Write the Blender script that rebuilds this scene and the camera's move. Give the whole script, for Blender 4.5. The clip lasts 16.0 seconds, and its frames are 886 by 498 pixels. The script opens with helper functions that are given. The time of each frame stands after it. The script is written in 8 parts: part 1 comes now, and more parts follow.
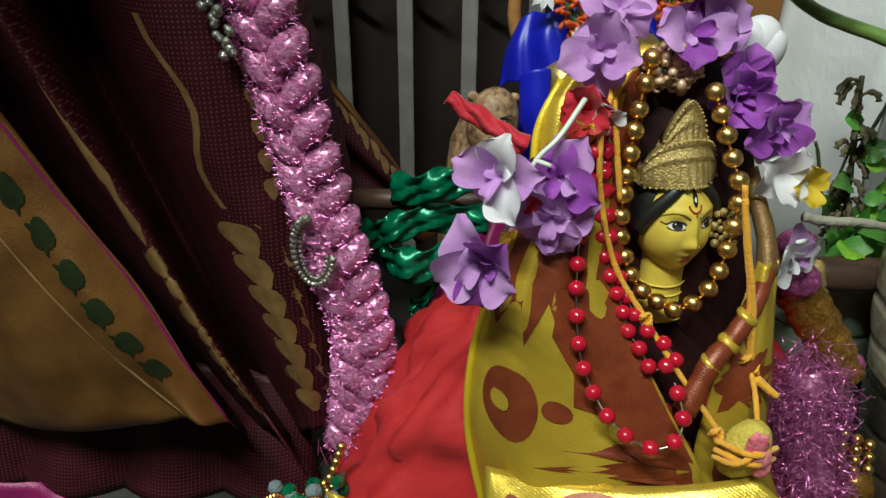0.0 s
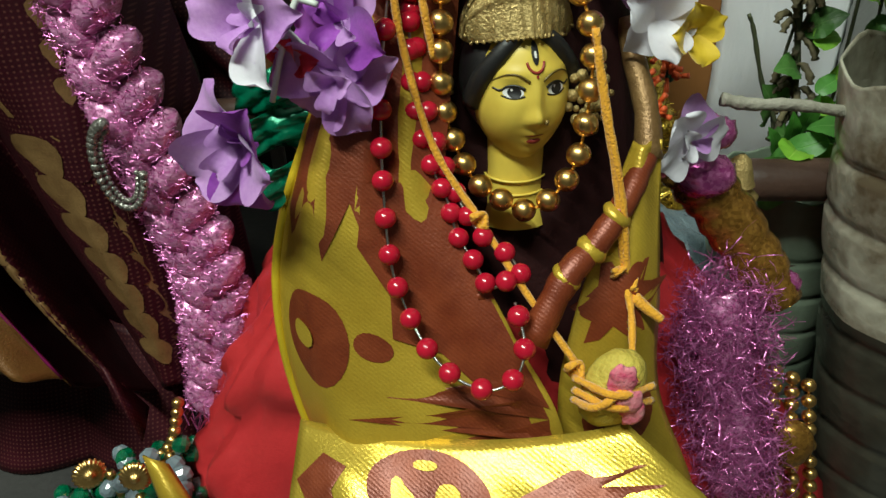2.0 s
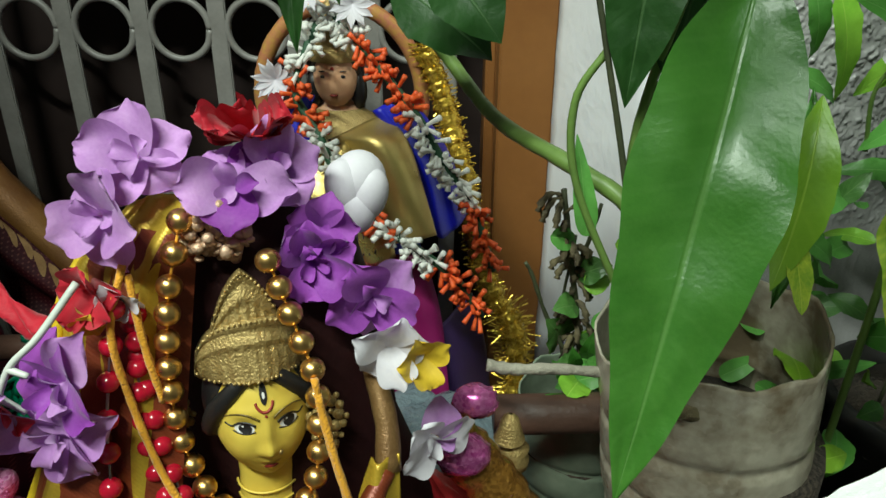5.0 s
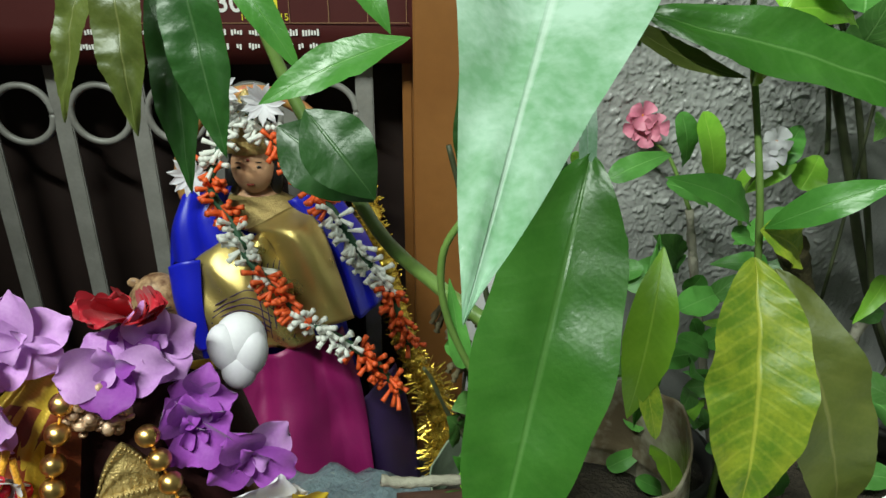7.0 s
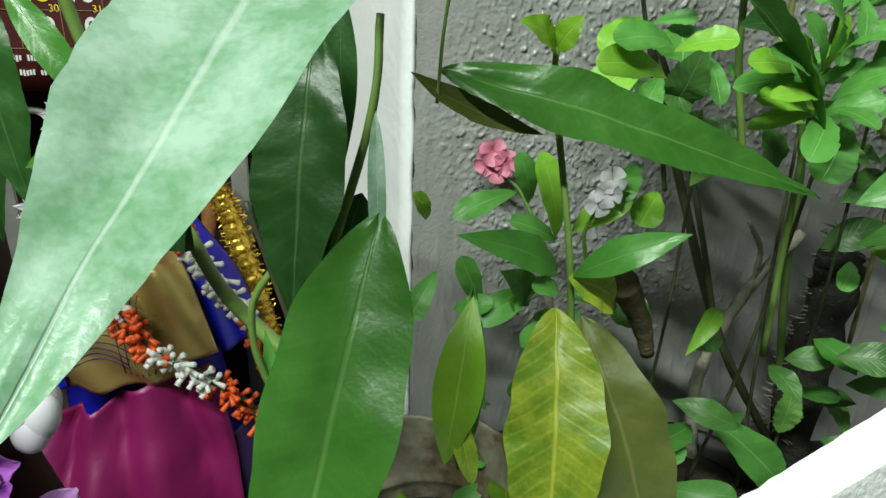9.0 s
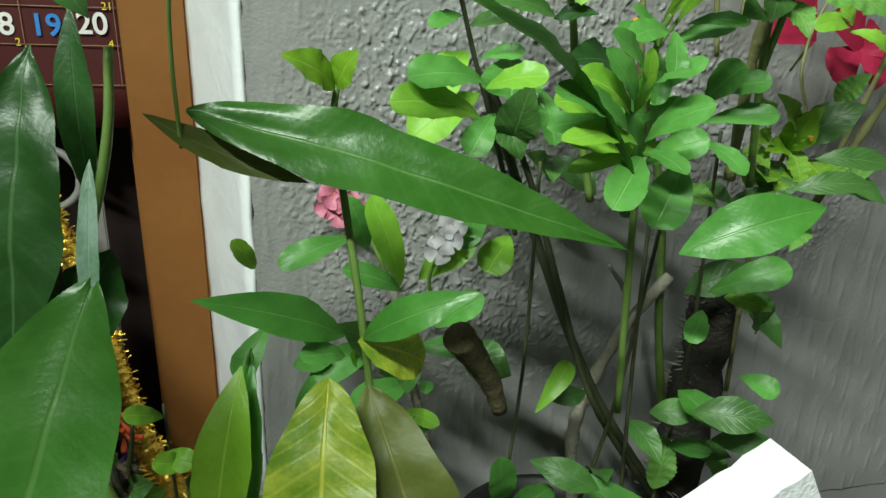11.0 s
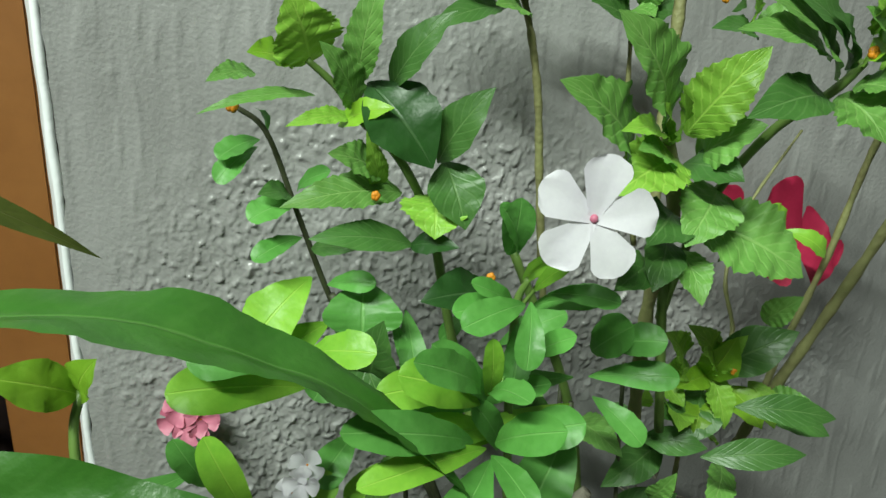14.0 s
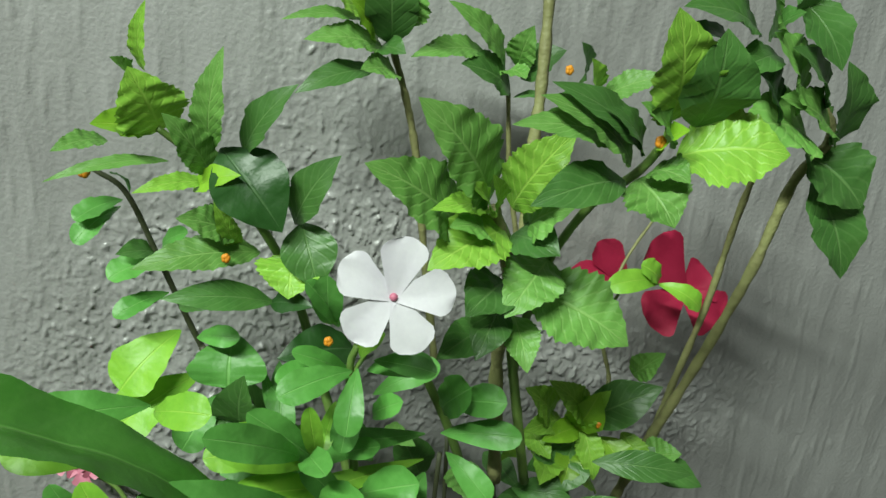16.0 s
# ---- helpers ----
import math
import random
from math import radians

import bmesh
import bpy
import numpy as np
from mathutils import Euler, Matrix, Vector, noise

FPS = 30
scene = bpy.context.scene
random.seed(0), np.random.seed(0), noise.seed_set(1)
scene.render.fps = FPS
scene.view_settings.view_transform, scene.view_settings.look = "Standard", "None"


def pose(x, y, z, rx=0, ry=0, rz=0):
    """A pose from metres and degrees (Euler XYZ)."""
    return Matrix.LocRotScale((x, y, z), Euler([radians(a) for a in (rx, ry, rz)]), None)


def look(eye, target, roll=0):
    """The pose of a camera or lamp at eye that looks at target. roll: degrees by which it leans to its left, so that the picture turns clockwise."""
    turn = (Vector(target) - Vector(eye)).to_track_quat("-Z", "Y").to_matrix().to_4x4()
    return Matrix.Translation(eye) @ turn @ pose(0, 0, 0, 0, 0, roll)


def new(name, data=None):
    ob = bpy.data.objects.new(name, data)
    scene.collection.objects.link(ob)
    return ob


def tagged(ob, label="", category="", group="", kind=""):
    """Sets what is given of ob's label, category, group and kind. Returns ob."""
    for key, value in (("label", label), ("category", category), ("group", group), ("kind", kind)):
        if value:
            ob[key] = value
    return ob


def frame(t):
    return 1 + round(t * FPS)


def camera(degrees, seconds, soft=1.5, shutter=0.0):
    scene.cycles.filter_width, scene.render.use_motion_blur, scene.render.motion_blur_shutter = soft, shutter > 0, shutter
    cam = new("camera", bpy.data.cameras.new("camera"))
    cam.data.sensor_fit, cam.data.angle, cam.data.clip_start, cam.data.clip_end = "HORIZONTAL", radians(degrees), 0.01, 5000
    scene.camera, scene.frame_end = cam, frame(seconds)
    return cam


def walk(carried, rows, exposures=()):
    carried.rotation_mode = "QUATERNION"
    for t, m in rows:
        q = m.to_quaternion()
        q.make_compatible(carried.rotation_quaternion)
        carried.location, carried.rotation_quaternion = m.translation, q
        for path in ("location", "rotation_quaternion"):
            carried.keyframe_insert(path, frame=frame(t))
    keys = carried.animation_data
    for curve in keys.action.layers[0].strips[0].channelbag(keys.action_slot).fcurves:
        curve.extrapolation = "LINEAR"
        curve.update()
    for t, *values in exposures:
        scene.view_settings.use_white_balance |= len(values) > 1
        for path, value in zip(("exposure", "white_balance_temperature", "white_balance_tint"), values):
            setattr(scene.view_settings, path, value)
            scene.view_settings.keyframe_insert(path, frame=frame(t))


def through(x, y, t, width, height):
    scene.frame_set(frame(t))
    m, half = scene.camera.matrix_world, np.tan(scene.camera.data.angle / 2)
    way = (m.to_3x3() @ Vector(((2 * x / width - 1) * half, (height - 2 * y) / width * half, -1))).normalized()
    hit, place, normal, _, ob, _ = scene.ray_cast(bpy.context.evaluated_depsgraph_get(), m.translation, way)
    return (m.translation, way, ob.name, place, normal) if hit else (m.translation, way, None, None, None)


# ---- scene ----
cam = camera(63.4, 16.0)
PATH = [
    (0, (0.025, 0.064, 0.392), (-0.152, 1.816, -0.556), 0.5),
    (0.5, (0.05, 0.077, 0.364), (-0.148, 1.807, -0.62), -0.2),
    (1, (0.067, 0.098, 0.34), (-0.151, 1.814, -0.663), -1.2),
    (1.5, (0.084, 0.115, 0.324), (-0.164, 1.823, -0.686), -2.0),
    (2, (0.115, 0.135, 0.32), (-0.119, 1.841, -0.696), -2.1),
    (2.5, (0.126, 0.15, 0.336), (-0.073, 1.871, -0.663), -1.9),
    (3, (0.137, 0.157, 0.356), (-0.024, 1.907, -0.6), -1.6),
    (3.5, (0.149, 0.162, 0.374), (0.02, 1.94, -0.534), -1.3),
    (4, (0.161, 0.165, 0.385), (0.07, 1.955, -0.504), -0.7),
    (4.5, (0.175, 0.168, 0.396), (0.133, 1.969, -0.472), -0.0),
    (5, (0.183, 0.174, 0.413), (0.182, 1.985, -0.434), 0.5),
    (5.2, (0.187, 0.176, 0.42), (0.201, 1.994, -0.414), 0.7),
    (7.3, (0.226, 0.178, 0.49), (0.354, 1.99, -0.347), 0.4),
    (7.5, (0.229, 0.18, 0.494), (0.373, 1.994, -0.335), 0.5),
    (8, (0.239, 0.183, 0.507), (0.414, 1.995, -0.322), 0.9),
    (8.5, (0.254, 0.185, 0.506), (0.475, 1.993, -0.322), 1.4),
    (9, (0.28, 0.18, 0.505), (0.565, 1.981, -0.317), 2.1),
    (9.5, (0.298, 0.177, 0.503), (0.64, 1.967, -0.321), 2.5),
    (9.7, (0.306, 0.176, 0.5), (0.675, 1.962, -0.322), 2.9),
    (11.8, (0.399, 0.234, 0.52), (0.794, 2.071, -0.166), 2.5),
    (12, (0.404, 0.24, 0.529), (0.803, 2.079, -0.149), 2.5),
    (12.5, (0.409, 0.255, 0.554), (0.815, 2.097, -0.112), 2.4),
    (13, (0.408, 0.264, 0.579), (0.848, 2.102, -0.077), 2.6),
    (13.5, (0.447, 0.28, 0.578), (0.893, 2.117, -0.076), 3.0),
    (14, (0.456, 0.293, 0.579), (0.853, 2.146, -0.06), 2.9),
    (14.5, (0.464, 0.297, 0.597), (0.852, 2.155, -0.034), 2.9),
    (15, (0.475, 0.293, 0.613), (0.872, 2.155, 0.003), 3.2),
    (15.5, (0.495, 0.285, 0.617), (0.897, 2.149, 0.015), 3.4),
    (16, (0.517, 0.279, 0.606), (0.909, 2.142, -0.007), 3.5),
]
EXPOSURES = [(0, -0.2), (3, -0.15), (5, -0.05), (9, 0.03), (16, 0.05)]
walk(cam, [(t, look(eye, target, roll)) for t, eye, target, roll in PATH], EXPOSURES)

# ---- world and light ----
world = bpy.data.worlds.new("night")
scene.world = world
world.use_nodes = True
world.node_tree.nodes["Background"].inputs[0].default_value = (0.004, 0.0045, 0.005, 1)
world.node_tree.nodes["Background"].inputs[1].default_value = 1.0


def tube_lamp(name, eye, target, long, wide, watts, colour):
    data = bpy.data.lights.new(name, "AREA")
    data.shape, data.size, data.size_y, data.energy, data.color = "RECTANGLE", long, wide, watts, colour
    ob = new(name, data)
    ob.matrix_world = look(eye, target)
    return ob


# one fluorescent tube on the porch wall behind the camera
tube_lamp("tube_light", (-0.32, -0.48, 1.85), (0.3, 0.5, 0.3), 1.2, 0.05, 64.0, (0.88, 1.0, 0.885))


# ---- materials ----
def material(name, colour, second=None, rough=0.6, metal=0.0, scale=40.0, fine=400.0, bump=0.15, depth=0.001, sheen=0.0,
             through=0.0, spec=0.5, vary=0.0, weave=0.0, coat=0.0, glass=0.0, amount=0.6):
    m = bpy.data.materials.new(name)
    m.use_nodes = True
    n, l = m.node_tree.nodes, m.node_tree.links
    b = n["Principled BSDF"]
    coord = n.new("ShaderNodeTexCoord")
    big, small = n.new("ShaderNodeTexNoise"), n.new("ShaderNodeTexNoise")
    for node, s in ((big, scale), (small, fine)):
        node.inputs["Scale"].default_value = s
        node.inputs["Detail"].default_value = 4.0
        l.new(coord.outputs["Object"], node.inputs["Vector"])
    ramp = n.new("ShaderNodeValToRGB")
    ramp.color_ramp.elements[0].position, ramp.color_ramp.elements[1].position = 0.5 - amount / 2, 0.5 + amount / 2
    second = second or tuple(c * 0.72 for c in colour)
    ramp.color_ramp.elements[0].color, ramp.color_ramp.elements[1].color = (*second, 1), (*colour, 1)
    blend = n.new("ShaderNodeMath")
    blend.operation = "MULTIPLY_ADD"
    l.new(small.outputs[0], blend.inputs[0])
    blend.inputs[1].default_value = 0.35
    l.new(big.outputs[0], blend.inputs[2])
    shift = n.new("ShaderNodeMath")
    shift.operation = "SUBTRACT"
    l.new(blend.outputs[0], shift.inputs[0])
    shift.inputs[1].default_value = 0.175
    l.new(shift.outputs[0], ramp.inputs[0])
    out = ramp.outputs[0]
    if vary:
        info, hsv = n.new("ShaderNodeObjectInfo"), n.new("ShaderNodeHueSaturation")
        mapr = n.new("ShaderNodeMapRange")
        mapr.inputs[3].default_value, mapr.inputs[4].default_value = 1 - vary, 1 + vary
        l.new(info.outputs["Random"], mapr.inputs[0])
        l.new(mapr.outputs[0], hsv.inputs["Value"])
        l.new(out, hsv.inputs["Color"])
        out = hsv.outputs[0]
    l.new(out, b.inputs["Base Color"])
    rr = n.new("ShaderNodeMapRange")
    rr.inputs[3].default_value, rr.inputs[4].default_value = max(rough - 0.12, 0.02), min(rough + 0.12, 1)
    l.new(big.outputs[0], rr.inputs[0])
    l.new(rr.outputs[0], b.inputs["Roughness"])
    b.inputs["Metallic"].default_value = metal
    b.inputs["Specular IOR Level"].default_value = spec
    b.inputs["Sheen Weight"].default_value = sheen
    b.inputs["Coat Weight"].default_value = coat
    b.inputs["Transmission Weight"].default_value = glass
    bp = n.new("ShaderNodeBump")
    bp.inputs["Strength"].default_value, bp.inputs["Distance"].default_value = bump, depth
    l.new(small.outputs[0], bp.inputs["Height"])
    if weave:
        wave = n.new("ShaderNodeTexWave")
        wave.inputs["Scale"].default_value = weave
        wave.bands_direction = "DIAGONAL"
        l.new(coord.outputs["Object"], wave.inputs["Vector"])
        bp2 = n.new("ShaderNodeBump")
        bp2.inputs["Strength"].default_value, bp2.inputs["Distance"].default_value = 0.12, 0.0003
        l.new(wave.outputs["Fac"], bp2.inputs["Height"])
        l.new(bp.outputs[0], bp2.inputs["Normal"])
        bp = bp2
    l.new(bp.outputs[0], b.inputs["Normal"])
    if through:
        tr, mix = n.new("ShaderNodeBsdfTranslucent"), n.new("ShaderNodeMixShader")
        l.new(out, tr.inputs[0])
        mix.inputs[0].default_value = through
        l.new(b.outputs[0], mix.inputs[1])
        l.new(tr.outputs[0], mix.inputs[2])
        l.new(mix.outputs[0], n["Material Output"].inputs[0])
    return m


def leaf_material(name, colour, second, rough, spec=0.5, veins=70.0, ribbing=0.05, amount=0.6):
    """Leaf: side veins and a pale midrib from the blade's own UV."""
    m = material(name, colour, second, rough, 0, 60, 500, 0.2, 0.0008, 0, 0.22, spec, 0.2, amount=amount)
    n, l = m.node_tree.nodes, m.node_tree.links
    b = n["Principled BSDF"]
    src = b.inputs["Base Color"].links[0].from_socket
    uv = n.new("ShaderNodeUVMap")
    sep = n.new("ShaderNodeSeparateXYZ")
    l.new(uv.outputs[0], sep.inputs[0])
    side = n.new("ShaderNodeMath")
    side.operation = "ABSOLUTE"
    l.new(sep.outputs["X"], side.inputs[0])
    slant = n.new("ShaderNodeMath")
    slant.operation = "MULTIPLY_ADD"
    l.new(side.outputs[0], slant.inputs[0])
    slant.inputs[1].default_value = -0.10
    l.new(sep.outputs["Y"], slant.inputs[2])
    sine = n.new("ShaderNodeMath")
    sine.operation = "MULTIPLY"
    l.new(slant.outputs[0], sine.inputs[0])
    sine.inputs[1].default_value = veins
    s2 = n.new("ShaderNodeMath")
    s2.operation = "SINE"
    l.new(sine.outputs[0], s2.inputs[0])
    vein = n.new("ShaderNodeMapRange")
    vein.inputs[1].default_value, vein.inputs[2].default_value = 0.55, 1.0
    vein.inputs[3].default_value, vein.inputs[4].default_value = 0.0, ribbing
    l.new(s2.outputs[0], vein.inputs[0])
    rib = n.new("ShaderNodeMapRange")
    rib.inputs[1].default_value, rib.inputs[2].default_value = 0.06, 0.02
    rib.inputs[3].default_value, rib.inputs[4].default_value = 0.0, 0.42
    l.new(side.outputs[0], rib.inputs[0])
    top = n.new("ShaderNodeMath")
    top.operation = "MAXIMUM"
    l.new(vein.outputs[0], top.inputs[0])
    l.new(rib.outputs[0], top.inputs[1])
    mix = n.new("ShaderNodeMix")
    mix.data_type = "RGBA"
    l.new(top.outputs[0], mix.inputs[0])
    l.new(src, mix.inputs[6])
    mix.inputs[7].default_value = (min(colour[0] * 1.7 + 0.06, 1), min(colour[1] * 1.35 + 0.07, 1), min(colour[2] * 1.6 + 0.05, 1), 1)
    l.new(mix.outputs[2], b.inputs["Base Color"])
    bp = b.inputs["Normal"].links[0].from_node
    b3 = n.new("ShaderNodeBump")
    b3.inputs["Strength"].default_value, b3.inputs["Distance"].default_value, b3.invert = 0.5, 0.0012, True
    l.new(top.outputs[0], b3.inputs["Height"])
    l.new(bp.outputs[0], b3.inputs["Normal"])
    l.new(b3.outputs[0], b.inputs["Normal"])
    return m


def sparkle_material(name, colour, bright, cells=(620.0, 620.0), metal=0.7):
    """Tinsel film: crumpled facets, each with its own tilt."""
    m = bpy.data.materials.new(name)
    m.use_nodes = True
    n, l = m.node_tree.nodes, m.node_tree.links
    b = n["Principled BSDF"]
    coord, vor, ramp, bp = n.new("ShaderNodeTexCoord"), n.new("ShaderNodeTexVoronoi"), n.new("ShaderNodeValToRGB"), n.new("ShaderNodeBump")
    vor.inputs["Scale"].default_value = 1.0
    mapping = n.new("ShaderNodeMapping")
    mapping.inputs["Rotation"].default_value = (0, 0.7, 0) if cells[0] != cells[1] else (0, 0, 0)
    mapping.inputs["Scale"].default_value = (cells[0], cells[0], cells[1])
    l.new(coord.outputs["Object"], mapping.inputs["Vector"])
    l.new(mapping.outputs[0], vor.inputs["Vector"])
    l.new(vor.outputs["Color"], ramp.inputs[0])
    ramp.color_ramp.elements[0].color, ramp.color_ramp.elements[1].color = (*colour, 1), (*bright, 1)
    l.new(ramp.outputs[0], b.inputs["Base Color"])
    bp.inputs["Strength"].default_value, bp.inputs["Distance"].default_value = 1.0, 0.002
    l.new(vor.outputs["Color"], bp.inputs["Height"])
    l.new(bp.outputs[0], b.inputs["Normal"])
    b.inputs["Metallic"].default_value, b.inputs["Roughness"].default_value = metal, 0.25
    return m


M_GREYWALL = material("rough_grey_plaster", (0.345, 0.342, 0.338), (0.25, 0.245, 0.24), 0.30, 0, 7, 420, 0.35, 0.0016)
M_WHITE = material("white_wall_paint", (0.84, 0.85, 0.87), (0.76, 0.78, 0.80), 0.6, 0, 14, 120, 0.3, 0.002)
# room colour kept dark so the unseen walls bounce little fill light
M_DIMROOM = material("dim_room_paint", (0.15, 0.145, 0.135), (0.13, 0.127, 0.12), 0.7, 0, 3, 60, 0.2, 0.002)
M_FLOOR = material("dark_cement", (0.05, 0.047, 0.044), (0.025, 0.024, 0.023), 0.55, 0, 12, 150, 0.3, 0.002)
M_FRAME = material("brown_painted_wood", (0.24, 0.10, 0.026), (0.17, 0.065, 0.018), 0.38, 0, 8, 90, 0.25, 0.001)
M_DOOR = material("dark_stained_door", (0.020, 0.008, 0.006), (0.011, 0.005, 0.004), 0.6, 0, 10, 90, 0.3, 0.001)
# white grille paint lowered to grey, the gloom by the door in its colour
M_GRILLE = material("old_white_paint_in_gloom", (0.25, 0.24, 0.225), (0.16, 0.152, 0.14), 0.45, 0, 30, 300, 0.35, 0.0008)
M_SOIL = material("dry_soil", (0.06, 0.045, 0.03), (0.03, 0.022, 0.016), 0.95, 0, 60, 300, 1.0, 0.006)
M_POT = material("black_plastic_pot", (0.03, 0.028, 0.027), (0.018, 0.017, 0.016), 0.5, 0, 30, 200, 0.2)
M_BOTTLE = material("dusty_clear_plastic", (0.48, 0.445, 0.35), (0.16, 0.12, 0.075), 0.28, 0, 24, 140, 0.5, 0.0014, 0, 0.05, 0.5, amount=0.30)
# lower bottle: soil behind plastic, with the leaf's shadow put into the colour
M_BOTTLESHADE = material("plastic_over_soil_in_shade", (0.055, 0.052, 0.038), (0.018, 0.016, 0.012), 0.30, 0, 20, 110, 0.5, 0.0014, amount=0.45)
M_BOTTLE2 = material("green_dusty_plastic", (0.27, 0.33, 0.24), (0.10, 0.13, 0.09), 0.35, 0, 20, 140, 0.3, 0.001, 0, 0.1)
M_POLY = material("white_foam", (0.86, 0.87, 0.88), (0.78, 0.79, 0.80), 0.75, 0, 60, 260, 0.8, 0.0016)
M_STEM = material("green_stem", (0.17, 0.28, 0.06), (0.10, 0.18, 0.04), 0.45, 0, 40, 300, 0.3)
M_PALESTEM = material("pale_knotty_stem", (0.27, 0.28, 0.11), (0.17, 0.16, 0.07), 0.6, 0, 60, 300, 0.6, 0.0015)
M_DARKSTEM = material("dark_stem", (0.07, 0.08, 0.035), (0.035, 0.04, 0.02), 0.6, 0, 50, 300, 0.5)
M_BARK = material("grey_bark", (0.34, 0.315, 0.255), (0.19, 0.175, 0.135), 0.8, 0, 50, 260, 0.9, 0.002)
M_THORN = material("dark_thorny_bark", (0.05, 0.045, 0.035), (0.02, 0.018, 0.015), 0.8, 0, 60, 260, 1.0, 0.003)
M_DRY = material("dry_brown_leaf", (0.16, 0.13, 0.06), (0.04, 0.03, 0.02), 0.8, 0, 90, 300, 0.8, 0.002)
M_ROD = material("rusty_brown_rod", (0.10, 0.052, 0.035), (0.06, 0.03, 0.022), 0.5, 0, 40, 300, 0.4)

LEAF = {
    "glossy": leaf_material("glossy_green_leaf", (0.060, 0.195, 0.026), (0.034, 0.135, 0.016), 0.33),
    # pale: whitish green, the near blade's milky reflection mixed into the colour
    "pale": leaf_material("pale_sheen_leaf", (0.33, 0.47, 0.38), (0.14, 0.29, 0.16), 0.33, 0.5, 70.0, 0.05, 0.34),
    "dark": leaf_material("dark_green_leaf", (0.085, 0.215, 0.045), (0.050, 0.150, 0.030), 0.40, 0.5, 150, 0.14),
    "deep": leaf_material("deep_green_leaf", (0.026, 0.095, 0.017), (0.015, 0.060, 0.011), 0.38),
    "lance": leaf_material("mid_green_leaf", (0.08, 0.27, 0.04), (0.05, 0.19, 0.028), 0.33),
    "lime": leaf_material("lime_leaf", (0.24, 0.46, 0.03), (0.16, 0.35, 0.022), 0.38),
    "yellow": leaf_material("yellowing_leaf", (0.42, 0.50, 0.04), (0.17, 0.31, 0.025), 0.42, 0.5, 110.0, 0.12, 0.3),
    "olive": leaf_material("olive_leaf", (0.14, 0.16, 0.03), (0.08, 0.11, 0.02), 0.5),
    "brown": leaf_material("bronze_leaf", (0.115, 0.145, 0.026), (0.07, 0.095, 0.018), 0.4),
    "round": leaf_material("bright_round_leaf", (0.13, 0.38, 0.075), (0.08, 0.27, 0.045), 0.42, 0.4, 50),
    "round_lime": leaf_material("light_round_leaf", (0.26, 0.53, 0.05), (0.16, 0.40, 0.035), 0.42, 0.4, 50),
    "serrate": leaf_material("toothed_leaf", (0.175, 0.38, 0.080), (0.11, 0.28, 0.05), 0.45, 0.4, 170, 0.22),
    "serrate_lime": leaf_material("young_toothed_leaf", (0.27, 0.53, 0.06), (0.19, 0.41, 0.045), 0.42, 0.4, 170, 0.22),
}
LEAF["glossy_flat"] = LEAF["glossy"]

M_RED = material("red_silk", (0.54, 0.032, 0.036), (0.36, 0.017, 0.020), 0.38, 0, 20, 600, 0.2, 0.0006, 0.0, 0, 0.5, 0, 900)
M_GOLDCLOTH = material("gold_brocade", (0.62, 0.42, 0.045), (0.42, 0.26, 0.024), 0.36, 0.40, 30, 900, 0.3, 0.0006, 0, 0, 0.5, 0, 260)
# lit copy of the gold brocade: the lap's highlights raised in the colour
M_GOLDLIT = material("lit_gold_brocade", (0.76, 0.55, 0.08), (0.56, 0.37, 0.04), 0.27, 0.65, 30, 900, 0.3, 0.0006, 0, 0, 0.5, 0, 220)
M_MAROONCLOTH = material("maroon_brocade", (0.25, 0.050, 0.015), (0.15, 0.026, 0.010), 0.40, 0.25, 90, 900, 0.3, 0.0006, 0, 0, 0.5, 0, 260)
M_PIPING = material("bright_yellow_selvedge", (0.74, 0.52, 0.02), (0.62, 0.42, 0.02), 0.4, 0.2, 60, 600, 0.3)
M_SAREE = material("dark_maroon_silk", (0.050, 0.005, 0.010), (0.018, 0.0015, 0.004), 0.5, 0.1, 25, 800, 0.3, 0.0008, 0.0, 0, 0.2, 0, 700)


def dotted(m, colour, pitch):
    """Small woven gold dots in a grid over the silk."""
    n, l = m.node_tree.nodes, m.node_tree.links
    b = n["Principled BSDF"]
    src = b.inputs["Base Color"].links[0].from_socket
    coord = n.new("ShaderNodeTexCoord")
    waves = []
    for axis in ("X", "Z"):
        w = n.new("ShaderNodeTexWave")
        w.bands_direction = axis
        w.inputs["Scale"].default_value = 0.314 / pitch
        l.new(coord.outputs["Object"], w.inputs["Vector"])
        waves.append(w)
    mul, step, mix = n.new("ShaderNodeMath"), n.new("ShaderNodeMapRange"), n.new("ShaderNodeMix")
    mul.operation = "MULTIPLY"
    l.new(waves[0].outputs["Fac"], mul.inputs[0])
    l.new(waves[1].outputs["Fac"], mul.inputs[1])
    step.inputs[1].default_value, step.inputs[2].default_value = 0.45, 0.8
    step.inputs[4].default_value = 0.30
    l.new(mul.outputs[0], step.inputs[0])
    mix.data_type = "RGBA"
    l.new(step.outputs[0], mix.inputs[0])
    l.new(src, mix.inputs[6])
    mix.inputs[7].default_value = (*colour, 1)
    l.new(mix.outputs[2], b.inputs["Base Color"])


